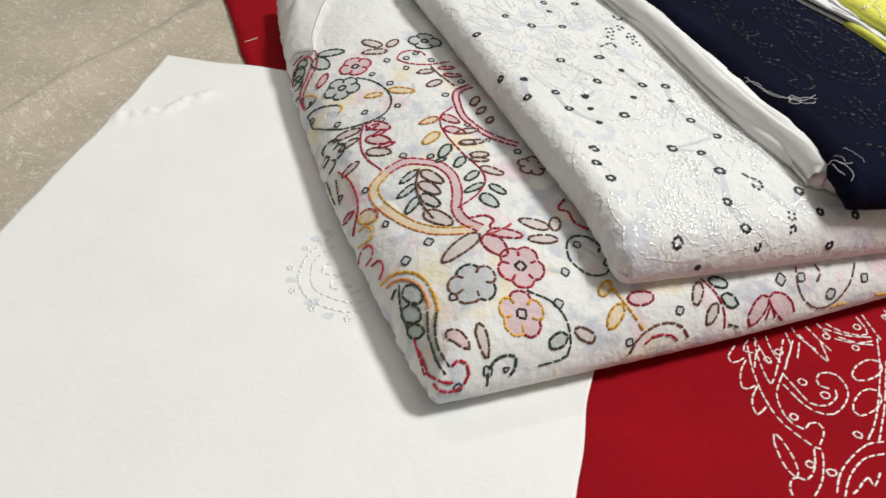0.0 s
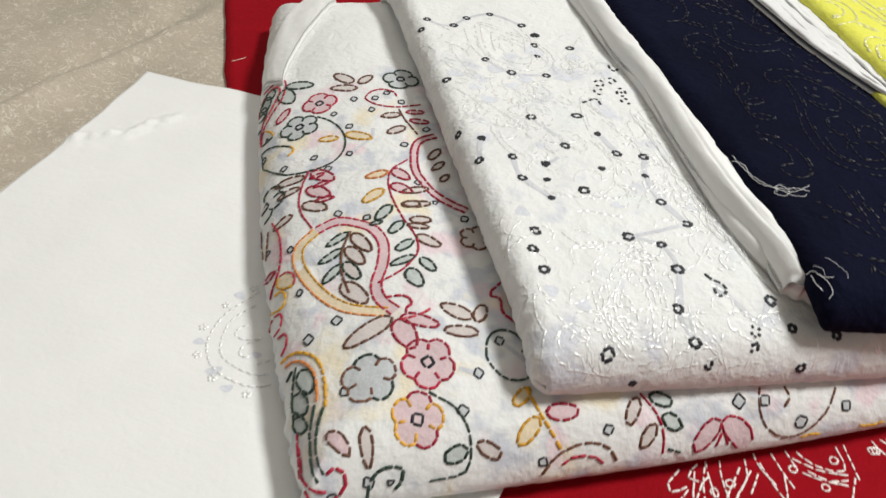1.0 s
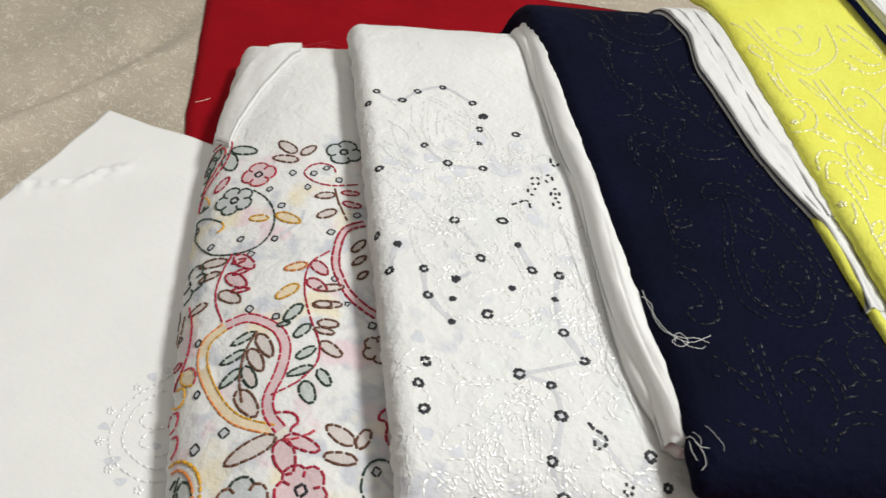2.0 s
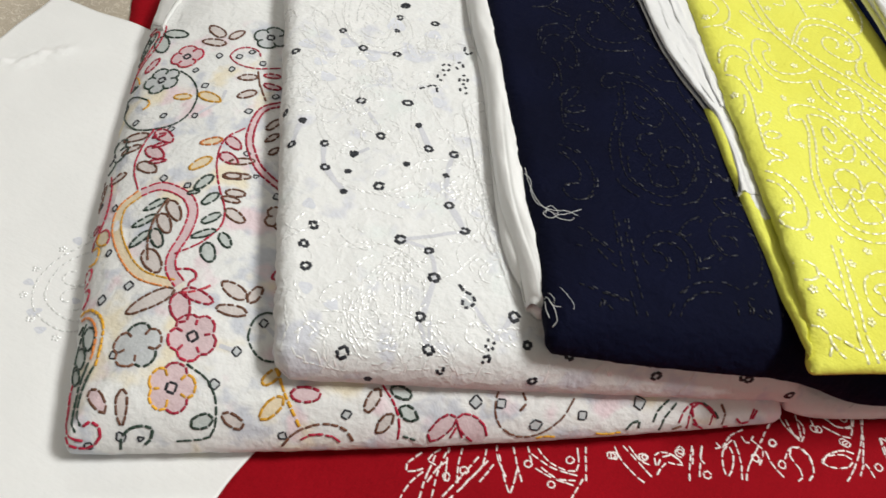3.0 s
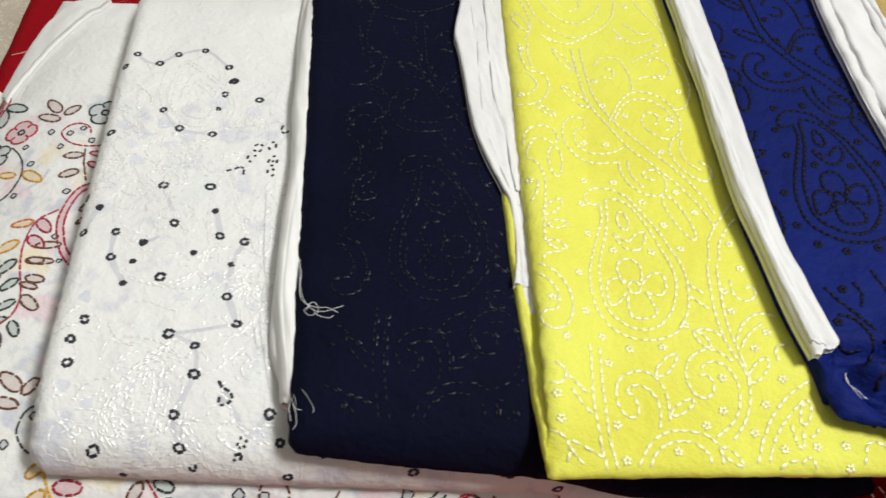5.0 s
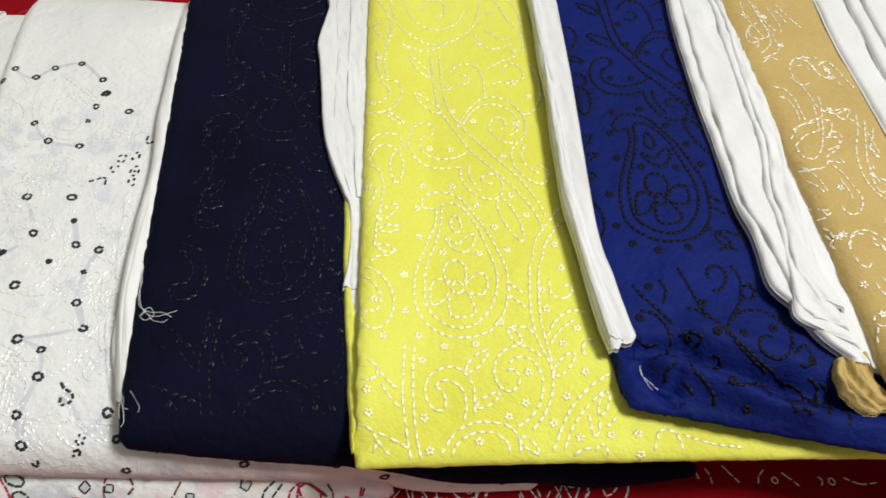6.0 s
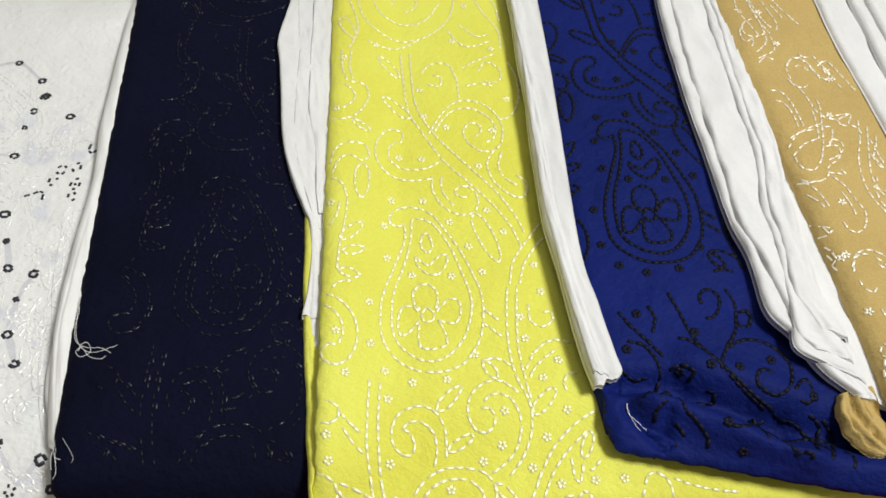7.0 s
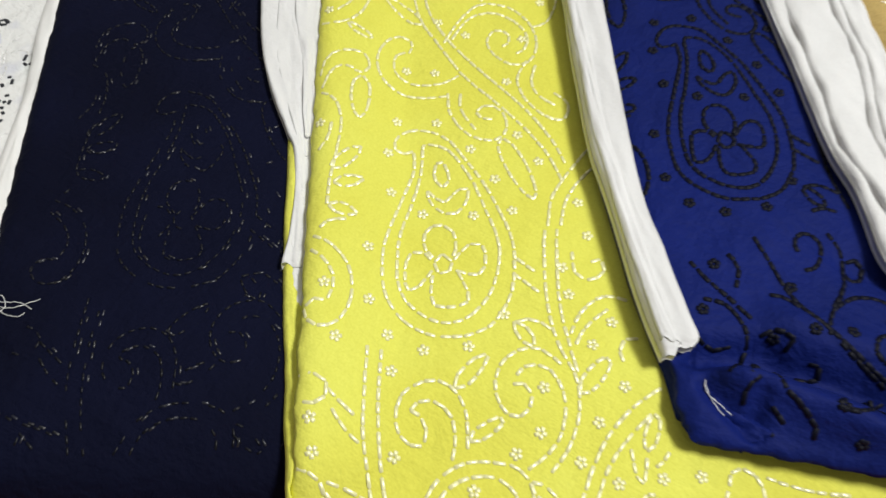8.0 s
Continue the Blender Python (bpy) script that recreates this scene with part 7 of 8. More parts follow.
scroll(white, 0.2001, 0.4886, 0.1984, 0.5166, turns=1.2, thread="s")
leaf(white, 0.1328, 0.573, 0.1387, 0.5484, thread="s", wide=.6)
leaf(white, 0.1344, 0.5741, 0.1544, 0.5596, thread="s", wide=.6)
leaf(white, 0.1076, 0.5406, 0.0894, 0.5575, thread="s", wide=.6)
leaf(white, 0.2389, 0.5211, 0.2061, 0.5608, thread="s", wide=.3)
leaf(white, 0.2682, 0.4705, 0.2444, 0.5025, thread="s", wide=.3)
leaf(white, 0.218, 0.4322, 0.1931, 0.4355, thread="s", wide=.5)
vermicelli(white, 0.2168, 0.368, wide=.03, count=95)
vermicelli(white, 0.2564, 0.393, wide=.04, count=120)
vermicelli(white, 0.2368, 0.3672, wide=.03, count=80)
vermicelli(white, 0.2423, 0.5067, wide=.028, count=80)
vermicelli(white, 0.2206, 0.5574, wide=.022, count=60)
vermicelli(white, 0.2581, 0.4538, wide=.028, count=60)
vermicelli(white, 0.1112, 0.5219, wide=.026, count=80)
vermicelli(white, 0.1044, 0.5525, wide=.026, count=60)
vermicelli(white, 0.1419, 0.5505, wide=.035, count=70)
vermicelli(white, 0.2865, 0.3936, wide=.03, count=60)
vermicelli(white, 0.1652, 0.5961, wide=.03, count=50)
vermicelli(white, 0.1872, 0.4125, wide=.016, count=30)
vermicelli(white, 0.3067, 0.4123, wide=.022, count=40)
vermicelli(white, 0.0601, 0.5921, wide=.028, count=50)
vermicelli(white, 0.1715, 0.6125, wide=.03, count=60)
vermicelli(white, 0.3894, 0.4534, wide=.03, count=40)
vermicelli(white, 0.4847, 0.5132, wide=.04, count=40)
strand(white, ((0.2074, 0.5681), (0.2373, 0.5258), (0.2527, 0.5078), (0.2764, 0.4804), (0.2909, 0.4656)), thick=.0002)
strand(white, ((0.2518, 0.5073), (0.2659, 0.4842), (0.2805, 0.468), (0.2884, 0.4595)), thick=.00018)
strand(white, ((0.2642, 0.494), (0.2686, 0.4758), (0.2782, 0.4667), (0.2768, 0.4756)), thick=.00018)
strand(white, ((0.2786, 0.4717), (0.2938, 0.4544), (0.3055, 0.4459), (0.3145, 0.444)), thick=.00018)
open_flower(white, 0.1748, 0.5147, 0.1835, 0.5028, thread="s", petals=5)
open_flower(white, 0.1461, 0.5338, 0.1526, 0.5189, thread="s", petals=5)
open_flower(white, 0.2441, 0.4957, 0.252, 0.4876, thread="s", petals=5)
open_flower(white, 0.1579, 0.6146, 0.1647, 0.6044, thread="s", petals=4)
vine(white, ((0.1704, 0.4698), (0.1873, 0.4662), (0.2008, 0.472), (0.21, 0.4869), (0.2066, 0.5077), (0.1941, 0.5277)), thread="s")
vine(white, ((0.161, 0.4787), (0.1585, 0.4915), (0.171, 0.4966)), thread="s")
vine(white, ((0.0673, 0.5968), (0.0861, 0.5765), (0.1045, 0.5583), (0.1215, 0.5483)), thread="s")
vine(white, ((0.1294, 0.5715), (0.143, 0.5772), (0.1559, 0.5768)), thread="s")
vine(white, ((0.2173, 0.5436), (0.2347, 0.5238), (0.2403, 0.5015), (0.2587, 0.4832)), thread="s")
vine(white, ((0.089, 0.5402), (0.1042, 0.5503)), thread="s")
vine(white, ((0.0927, 0.5325), (0.1107, 0.5441)), thread="s")
vine(white, ((0.0975, 0.5261), (0.1133, 0.5388)), thread="s")
vine(white, ((0.0815, 0.5469), (0.0986, 0.5561)), thread="s")
vine(white, ((0.1014, 0.5188), (0.1152, 0.527)), thread="s")
vine(white, ((0.1068, 0.5112), (0.1186, 0.5197)), thread="s")
vine(white, ((0.0699, 0.5746), (0.0811, 0.574)), thread="s")
vine(white, ((0.0774, 0.5641), (0.089, 0.5654)), thread="s")
leaf(white, 0.1496, 0.5569, 0.1398, 0.5718, thread="s", wide=.5)
leaf(white, 0.1325, 0.5598, 0.1458, 0.554, thread="s", wide=.5)
leaf(white, 0.1544, 0.5675, 0.168, 0.5622, thread="s", wide=.5)
vine(white, ((0.2117, 0.4747), (0.2229, 0.4712), (0.2193, 0.4857), (0.2149, 0.497)), thread="s")
vine(white, ((0.1935, 0.4491), (0.201, 0.4565), (0.2126, 0.4585), (0.2268, 0.4628)), thread="s")
vine(white, ((0.1733, 0.5871), (0.1834, 0.5794), (0.1848, 0.5662)), thread="s")
leaf(white, 0.205, 0.5758, 0.217, 0.5571, thread="s", wide=.35)
leaf(white, 0.2284, 0.545, 0.2397, 0.5251, thread="s", wide=.35)
leaf(white, 0.2445, 0.5141, 0.2578, 0.5, thread="s", wide=.35)
leaf(white, 0.2622, 0.4864, 0.2733, 0.4723, thread="s", wide=.35)

dashes(white, (((0.1746, 0.5971), (0.1757, 0.6001)), ((0.1774, 0.6012), (0.1799, 0.5998)), ((0.181, 0.5969), (0.1808, 0.5939)), ((0.1789, 0.5934), (0.1764, 0.5938)),))
dashes(white, (((0.1836, 0.6014), (0.1863, 0.5996)), ((0.1824, 0.6065), (0.1841, 0.6083)), ((0.186, 0.6072), (0.1884, 0.6035)),))
dashes(white, (((0.1765, 0.5878), (0.1779, 0.5844)), ((0.1797, 0.5836), (0.1822, 0.5838)), ((0.1804, 0.5888), (0.1812, 0.5907)),))
dashes(white, (((0.1914, 0.5924), (0.1923, 0.589)), ((0.195, 0.5882), (0.1972, 0.589)), ((0.1975, 0.5918), (0.1963, 0.595)), ((0.1934, 0.5972), (0.1917, 0.5953)), ((0.1936, 0.5925), (0.1954, 0.5917)),))
dashes(white, (((0.1958, 0.5842), (0.1977, 0.5813)), ((0.1979, 0.5868), (0.2002, 0.5857)), ((0.2016, 0.5804), (0.2021, 0.5829)),))
dashes(white, (((0.1767, 0.5718), (0.1784, 0.5753)), ((0.1787, 0.5755), (0.1818, 0.5763)), ((0.1824, 0.5752), (0.1851, 0.571)),))
dashes(white, (((0.173, 0.5673), (0.1757, 0.5704)),))
dashes(white, (((0.1785, 0.6255), (0.1806, 0.6205)), ((0.1815, 0.6197), (0.1847, 0.6189)), ((0.1851, 0.6199), (0.1857, 0.6231)),))
dashes(white, (((0.2994, 0.4194), (0.3007, 0.4202)), ((0.3028, 0.4205), (0.3043, 0.4197)), ((0.3045, 0.4181), (0.3039, 0.4165)), ((0.3009, 0.4155), (0.3, 0.417)), ((0.3027, 0.4161), (0.3019, 0.415)),))
dashes(white, (((0.3015, 0.4109), (0.3047, 0.414)), ((0.305, 0.4136), (0.3054, 0.4109)), ((0.3028, 0.4102), (0.3026, 0.4089)),))
dashes(white, (((0.2823, 0.3946), (0.2837, 0.394)), ((0.284, 0.394), (0.2859, 0.3956)), ((0.2857, 0.3958), (0.285, 0.3972)),))
dashes(white, (((0.2707, 0.4385), (0.2753, 0.4361)), ((0.272, 0.4381), (0.275, 0.4368)), ((0.2758, 0.4365), (0.28, 0.4369)), ((0.2809, 0.4367), (0.2836, 0.4344)), ((0.2838, 0.4333), (0.2829, 0.4302)), ((0.2821, 0.4289), (0.2798, 0.4277)), ((0.2786, 0.4281), (0.2772, 0.4312)),))
stain(white, 0.2824, 0.4291, 0.2764, 0.4361, wide=0.75, fill="e")

# stitching on the navy piece
strand(navy, ((0.2701, 0.5216), (0.2777, 0.5103), (0.2881, 0.4988), (0.2973, 0.494), (0.305, 0.4957), (0.3125, 0.5051)))
strand(navy, ((0.271, 0.5182), (0.2778, 0.5121), (0.2816, 0.5045), (0.2894, 0.4966), (0.2981, 0.4954), (0.3061, 0.4994), (0.3128, 0.4995)))
strand(navy, ((0.2967, 0.4951), (0.2949, 0.4912), (0.2998, 0.4896), (0.3025, 0.4946), (0.2976, 0.4982), (0.2951, 0.4957), (0.2962, 0.4917)))
strand(navy, ((0.2989, 0.4939), (0.3039, 0.4921), (0.3101, 0.4938), (0.3115, 0.4968)))
strand(navy, ((0.3218, 0.4422), (0.3267, 0.4382), (0.3297, 0.4341), (0.3291, 0.4315)))
strand(navy, ((0.3174, 0.446), (0.3242, 0.4407), (0.3286, 0.4406)))
strand(navy, ((0.3192, 0.4429), (0.3217, 0.4387), (0.3256, 0.4347)))

# the roll's frayed edge and end
for k in range(26):
    u = random.random()
    a = Vector((0.258, 0.509)).lerp(Vector((0.300, 0.456)), u)
    way = Vector((-0.75, -0.65)).lerp(Vector((0.5, -0.85)), random.random()).normalized() * random.uniform(0.004, 0.012)
    bend = Vector((random.uniform(-0.004, 0.004), random.uniform(-0.004, 0.004)))
    strand(white, [tuple(a), tuple(a + 0.5 * way + bend), tuple(a + way)], thick=0.00012)
for k in range(3):
    a = Vector((0.313, 0.441)).lerp(Vector((0.328, 0.449)), random.random())
    way = Vector((0.012 + random.uniform(-0.008, 0.008), -0.012)) * random.uniform(0.3, 0.8)
    bend = Vector((random.uniform(-0.003, 0.003), random.uniform(-0.003, 0.003)))
    strand(navy if a.x > 0.32 else white, [tuple(a - 0.3 * way), tuple(a + 0.5 * way + bend), tuple(a + way)], thick=0.0001, lift=0.0015)

# stitching on the blue piece
strand(blue, ((0.5797, 0.6082), (0.5788, 0.6101), (0.5829, 0.6055), (0.5947, 0.6022)))
strand(blue, ((0.5795, 0.6086), (0.5801, 0.6084), (0.5878, 0.6008), (0.5909, 0.6000)))
strand(blue, ((0.6843, 0.6807), (0.6902, 0.6910), (0.6952, 0.6921)))
vine(blue, ((0.5647, 0.6448), (0.5752, 0.647), (0.5859, 0.6395), (0.5912, 0.6301), (0.5848, 0.6133)), thread="i")
vine(blue, ((0.5534, 0.6611), (0.5641, 0.6544), (0.5752, 0.6506), (0.5867, 0.6451)), thread="i")
vine(blue, ((0.5745, 0.686), (0.587, 0.6748), (0.6007, 0.6616), (0.6162, 0.6531), (0.6346, 0.6477), (0.6543, 0.6466), (0.6707, 0.6471), (0.6866, 0.6388)), thread="i")
vine(blue, ((0.5891, 0.6599), (0.5962, 0.6613), (0.606, 0.6575), (0.6162, 0.6531)), thread="i")
vine(blue, ((0.5954, 0.6878), (0.5916, 0.694), (0.596, 0.7016), (0.6039, 0.6978), (0.6045, 0.6846), (0.6002, 0.6801)), thread="i")
vine(blue, ((0.6173, 0.6502), (0.6157, 0.6616), (0.6204, 0.6731), (0.6281, 0.6804), (0.6403, 0.6818), (0.6509, 0.6761), (0.6547, 0.6666), (0.652, 0.6537), (0.6439, 0.6509), (0.636, 0.6542), (0.6384, 0.664), (0.6444, 0.6635)), thread="i")
vine(blue, ((0.6222, 0.6496), (0.6322, 0.6466), (0.6477, 0.645)), thread="i")
vine(blue, ((0.5919, 0.6152), (0.5978, 0.634), (0.6047, 0.6177), (0.6149, 0.6138), (0.6252, 0.6103), (0.6258, 0.607)), thread="i")
vine(blue, ((0.5959, 0.6061), (0.5932, 0.6108), (0.5963, 0.6166)), thread="i")
vine(blue, ((0.6151, 0.6399), (0.6215, 0.6403), (0.6219, 0.6366), (0.6137, 0.634)), thread="i")
vine(blue, ((0.6434, 0.6392), (0.6513, 0.6228)), thread="i")
vine(blue, ((0.6445, 0.6419), (0.6555, 0.6289), (0.6674, 0.6244)), thread="i")
vine(blue, ((0.6571, 0.6594), (0.6613, 0.6709), (0.6678, 0.6638), (0.6671, 0.6567), (0.6619, 0.6561)), thread="i")
vine(blue, ((0.6665, 0.6364), (0.6776, 0.6466), (0.6886, 0.6471)), thread="i")
vine(blue, ((0.6667, 0.6222), (0.6697, 0.6255), (0.676, 0.6265), (0.6754, 0.6246)), thread="i")
vine(blue, ((0.6775, 0.6549), (0.6884, 0.6511), (0.6858, 0.6319)), thread="i")
vine(blue, ((0.6923, 0.6429), (0.6974, 0.6417), (0.6982, 0.6338)), thread="i")
vine(blue, ((0.6057, 0.6007), (0.6117, 0.6019)), thread="i")
vine(blue, ((0.6044, 0.7068), (0.6146, 0.697), (0.6179, 0.68), (0.6161, 0.6661)), thread="i")
vine(blue, ((0.6168, 0.6898), (0.6222, 0.6858), (0.6252, 0.6954), (0.6201, 0.6998), (0.6166, 0.6963)), thread="i")
vine(blue, ((0.5923, 0.6397), (0.5973, 0.644), (0.6054, 0.6433), (0.6045, 0.6394)), thread="i")
vine(blue, ((0.5669, 0.6722), (0.5736, 0.6673), (0.576, 0.6568)), thread="i")
vine(blue, ((0.6055, 0.6101), (0.613, 0.6067)), thread="i")
vine(blue, ((0.6266, 0.6188), (0.6375, 0.6223), (0.651, 0.6431)), thread="i")
vine(blue, ((0.5691, 0.6275), (0.5769, 0.6273), (0.584, 0.632)), thread="i")
vine(blue, ((0.6698, 0.6531), (0.6794, 0.6514), (0.6783, 0.6329)), thread="i")
dot(blue, 0.643, 0.6137, thread="i")
dot(blue, 0.5666, 0.6402, thread="i")
dot(blue, 0.6111, 0.6502, thread="i")
dot(blue, 0.598, 0.6411, thread="i")
dot(blue, 0.6258, 0.657, thread="i")
dot(blue, 0.6412, 0.6723, thread="i")
dot(blue, 0.6683, 0.6624, thread="i")
dot(blue, 0.5635, 0.6645, thread="i")
dot(blue, 0.629, 0.6199, thread="i")
dot(blue, 0.5971, 0.668, thread="i")

# stitching on the tan piece
vine(tan, ((0.5826, 0.8714), (0.5908, 0.873), (0.6, 0.8653), (0.6086, 0.8532), (0.6137, 0.8462)), thread="t")
vine(tan, ((0.5891, 0.8629), (0.5955, 0.8629), (0.6042, 0.8541), (0.6094, 0.845)), thread="t")
vine(tan, ((0.6084, 0.8245), (0.6097, 0.8374), (0.616, 0.8488), (0.6224, 0.8569)), thread="t")
vine(tan, ((0.6127, 0.8185), (0.6161, 0.8311), (0.6238, 0.842)), thread="t")
vine(tan, ((0.6138, 0.8186), (0.6196, 0.8111), (0.6272, 0.8118), (0.6296, 0.8236), (0.627, 0.8406), (0.6222, 0.858), (0.6178, 0.8724), (0.6127, 0.8799)), thread="t")
vine(tan, ((0.6137, 0.8664), (0.6199, 0.8532), (0.6244, 0.8391)), thread="t")
vine(tan, ((0.6338, 0.8261), (0.6397, 0.8358), (0.6396, 0.8454), (0.6328, 0.8477), (0.6305, 0.8395)), thread="t")
vine(tan, ((0.6209, 0.8022), (0.6279, 0.8015), (0.636, 0.8094), (0.6365, 0.8187)), thread="t")
vine(tan, ((0.6232, 0.8008), (0.6309, 0.7975), (0.6379, 0.7924), (0.6431, 0.7866)), thread="t")
vine(tan, ((0.6274, 0.7923), (0.6352, 0.7885), (0.6418, 0.7842)), thread="t")
vine(tan, ((0.6388, 0.8141), (0.6477, 0.8104), (0.6575, 0.8014), (0.6648, 0.7941), (0.6657, 0.7801), (0.6595, 0.7739), (0.6523, 0.7808)), thread="t")
vine(tan, ((0.6471, 0.8041), (0.6546, 0.7967), (0.6602, 0.7885)), thread="t")
vine(tan, ((0.6437, 0.8746), (0.6486, 0.8578), (0.6517, 0.8368), (0.6599, 0.8174), (0.6701, 0.8058), (0.6828, 0.7986)), thread="t")
vine(tan, ((0.6506, 0.8727), (0.6555, 0.8524), (0.6612, 0.8304), (0.6697, 0.8174), (0.6805, 0.812), (0.6903, 0.8028)), thread="t")
vine(tan, ((0.658, 0.8673), (0.6609, 0.8527), (0.6674, 0.8436)), thread="t")
vine(tan, ((0.607, 0.9151), (0.6113, 0.9252), (0.6274, 0.9118), (0.6379, 0.9035)), thread="t")
vine(tan, ((0.6136, 0.915), (0.6276, 0.9009)), thread="t")
vine(tan, ((0.5876, 0.9035), (0.589, 0.9156), (0.6004, 0.9147), (0.6121, 0.9029)), thread="t")
vine(tan, ((0.591, 0.8898), (0.601, 0.8842), (0.6096, 0.8744), (0.6182, 0.8658), (0.6288, 0.8655), (0.6386, 0.8783)), thread="t")
vine(tan, ((0.547, 0.9335), (0.5472, 0.9218), (0.5538, 0.9134), (0.5579, 0.9196)), thread="t")
vine(tan, ((0.5686, 0.8952), (0.5714, 0.905), (0.5781, 0.9056)), thread="t")
vine(tan, ((0.5305, 0.9625), (0.5388, 0.9451), (0.5472, 0.9379), (0.5609, 0.9255)), thread="t")
vine(tan, ((0.5406, 0.9643), (0.553, 0.9459), (0.5689, 0.9305)), thread="t")
vine(tan, ((0.5572, 0.9741), (0.5694, 0.9645), (0.5862, 0.9541)), thread="t")
vine(tan, ((0.6417, 0.7657), (0.6435, 0.7714), (0.6491, 0.7695), (0.647, 0.7654)), thread="t")
vine(tan, ((0.6479, 0.7585), (0.6517, 0.7557), (0.6565, 0.7499), (0.6542, 0.75), (0.6578, 0.7434), (0.6597, 0.744)), thread="t")
vine(tan, ((0.6651, 0.7473), (0.6647, 0.7575), (0.6705, 0.7651), (0.6776, 0.7659), (0.6853, 0.7639), (0.6963, 0.7551)), thread="t")
vine(tan, ((0.6703, 0.7399), (0.6749, 0.7348), (0.6802, 0.7354), (0.6809, 0.7408)), thread="t")
vine(tan, ((0.6776, 0.757), (0.687, 0.7558), (0.6951, 0.752), (0.702, 0.7436)), thread="t")
vine(tan, ((0.6817, 0.7836), (0.6861, 0.7698), (0.6933, 0.761), (0.6999, 0.7546)), thread="t")
vine(tan, ((0.688, 0.7327), (0.6927, 0.7308), (0.6993, 0.7202)), thread="t")
vine(tan, ((0.6855, 0.7261), (0.69, 0.7214), (0.6961, 0.7182)), thread="t")
vine(tan, ((0.696, 0.7375), (0.7021, 0.734), (0.7079, 0.7254)), thread="t")
vine(tan, ((0.7022, 0.7292), (0.7051, 0.7164), (0.7021, 0.7028), (0.6956, 0.6952), (0.6901, 0.6998), (0.6936, 0.7036), (0.6987, 0.703)), thread="t")
vine(tan, ((0.6943, 0.6949), (0.6958, 0.6887), (0.6981, 0.6837)), thread="t")
vine(tan, ((0.7069, 0.6742), (0.7098, 0.6785), (0.7119, 0.6837)), thread="t")
vine(tan, ((0.7102, 0.6654), (0.7151, 0.6611)), thread="t")
dot(tan, 0.6598, 0.7549, thread="t")
dot(tan, 0.6799, 0.7209, thread="t")
dot(tan, 0.6945, 0.7846, thread="t")
dot(tan, 0.68, 0.8147, thread="t")
dot(tan, 0.6178, 0.9061, thread="t")
dot(tan, 0.6941, 0.7042, thread="t")
# more scrolls on the tan piece
vine(tan, ((0.5365, 0.9438), (0.5396, 0.9475), (0.5434, 0.9421)), thread="t")
vine(tan, ((0.5515, 0.942), (0.5471, 0.9351), (0.5477, 0.926), (0.5536, 0.9205), (0.5606, 0.9242), (0.5651, 0.9325)), thread="t")
vine(tan, ((0.5353, 0.9684), (0.5471, 0.9552), (0.557, 0.9415), (0.5646, 0.9292), (0.5675, 0.9211), (0.5661, 0.9116), (0.5636, 0.9047)), thread="t")
vine(tan, ((0.542, 0.9642), (0.5507, 0.9535), (0.5601, 0.9438), (0.5678, 0.9388)), thread="t")
vine(tan, ((0.5519, 0.966), (0.5613, 0.9561), (0.5688, 0.9474), (0.571, 0.9386)), thread="t")
vine(tan, ((0.5561, 0.9214), (0.5593, 0.9159), (0.5595, 0.9086)), thread="t")
vine(tan, ((0.5671, 0.8999), (0.5715, 0.9081), (0.5752, 0.9154), (0.572, 0.924), (0.5669, 0.9306)), thread="t")
vine(tan, ((0.5587, 0.9662), (0.5671, 0.9596), (0.5715, 0.9544)), thread="t")
vine(tan, ((0.5994, 0.9218), (0.5927, 0.9176), (0.5869, 0.9099), (0.5887, 0.899), (0.5934, 0.8911)), thread="t")
vine(tan, ((0.5928, 0.9063), (0.5966, 0.91), (0.6038, 0.9061)), thread="t")
vine(tan, ((0.5916, 0.9219), (0.598, 0.9165), (0.6067, 0.908), (0.6146, 0.9043), (0.6192, 0.9034)), thread="t")
vine(tan, ((0.5937, 0.8876), (0.5979, 0.8851), (0.603, 0.8861), (0.606, 0.8917)), thread="t")
vine(tan, ((0.6011, 0.9257), (0.6094, 0.9187), (0.6175, 0.9094)), thread="t")
dot(tan, 0.5748, 0.9236, thread="t")
dot(tan, 0.5532, 0.9527, thread="t")
dot(tan, 0.6137, 0.9141, thread="t")
vine(tan, ((0.6291, 0.8371), (0.6326, 0.8392), (0.636, 0.8427), (0.6397, 0.8375), (0.6392, 0.8293), (0.6358, 0.823), (0.6347, 0.8176)), thread="t")
vine(tan, ((0.6241, 0.8553), (0.6291, 0.857), (0.6318, 0.8467), (0.6312, 0.8383)), thread="t")
vine(tan, ((0.6353, 0.815), (0.6411, 0.8178), (0.647, 0.8201), (0.6422, 0.8232)), thread="t")
vine(tan, ((0.6292, 0.8699), (0.6344, 0.875), (0.6395, 0.8768), (0.6382, 0.8674), (0.6447, 0.8669), (0.65, 0.8618)), thread="t")
vine(tan, ((0.6299, 0.8669), (0.6349, 0.8633), (0.6396, 0.865)), thread="t")
vine(tan, ((0.6542, 0.8612), (0.6596, 0.8549), (0.6599, 0.8464), (0.6649, 0.8419), (0.6688, 0.8382)), thread="t")
vine(tan, ((0.6582, 0.8472), (0.6625, 0.8417), (0.6672, 0.8384)), thread="t")
vine(tan, ((0.6649, 0.8297), (0.6672, 0.8222), (0.6647, 0.8186), (0.6705, 0.8193), (0.6772, 0.8192)), thread="t")
vine(tan, ((0.6671, 0.8158), (0.6711, 0.8094), (0.6761, 0.8054), (0.6785, 0.8109)), thread="t")
vine(tan, ((0.679, 0.8083), (0.6821, 0.7997), (0.6894, 0.7982)), thread="t")
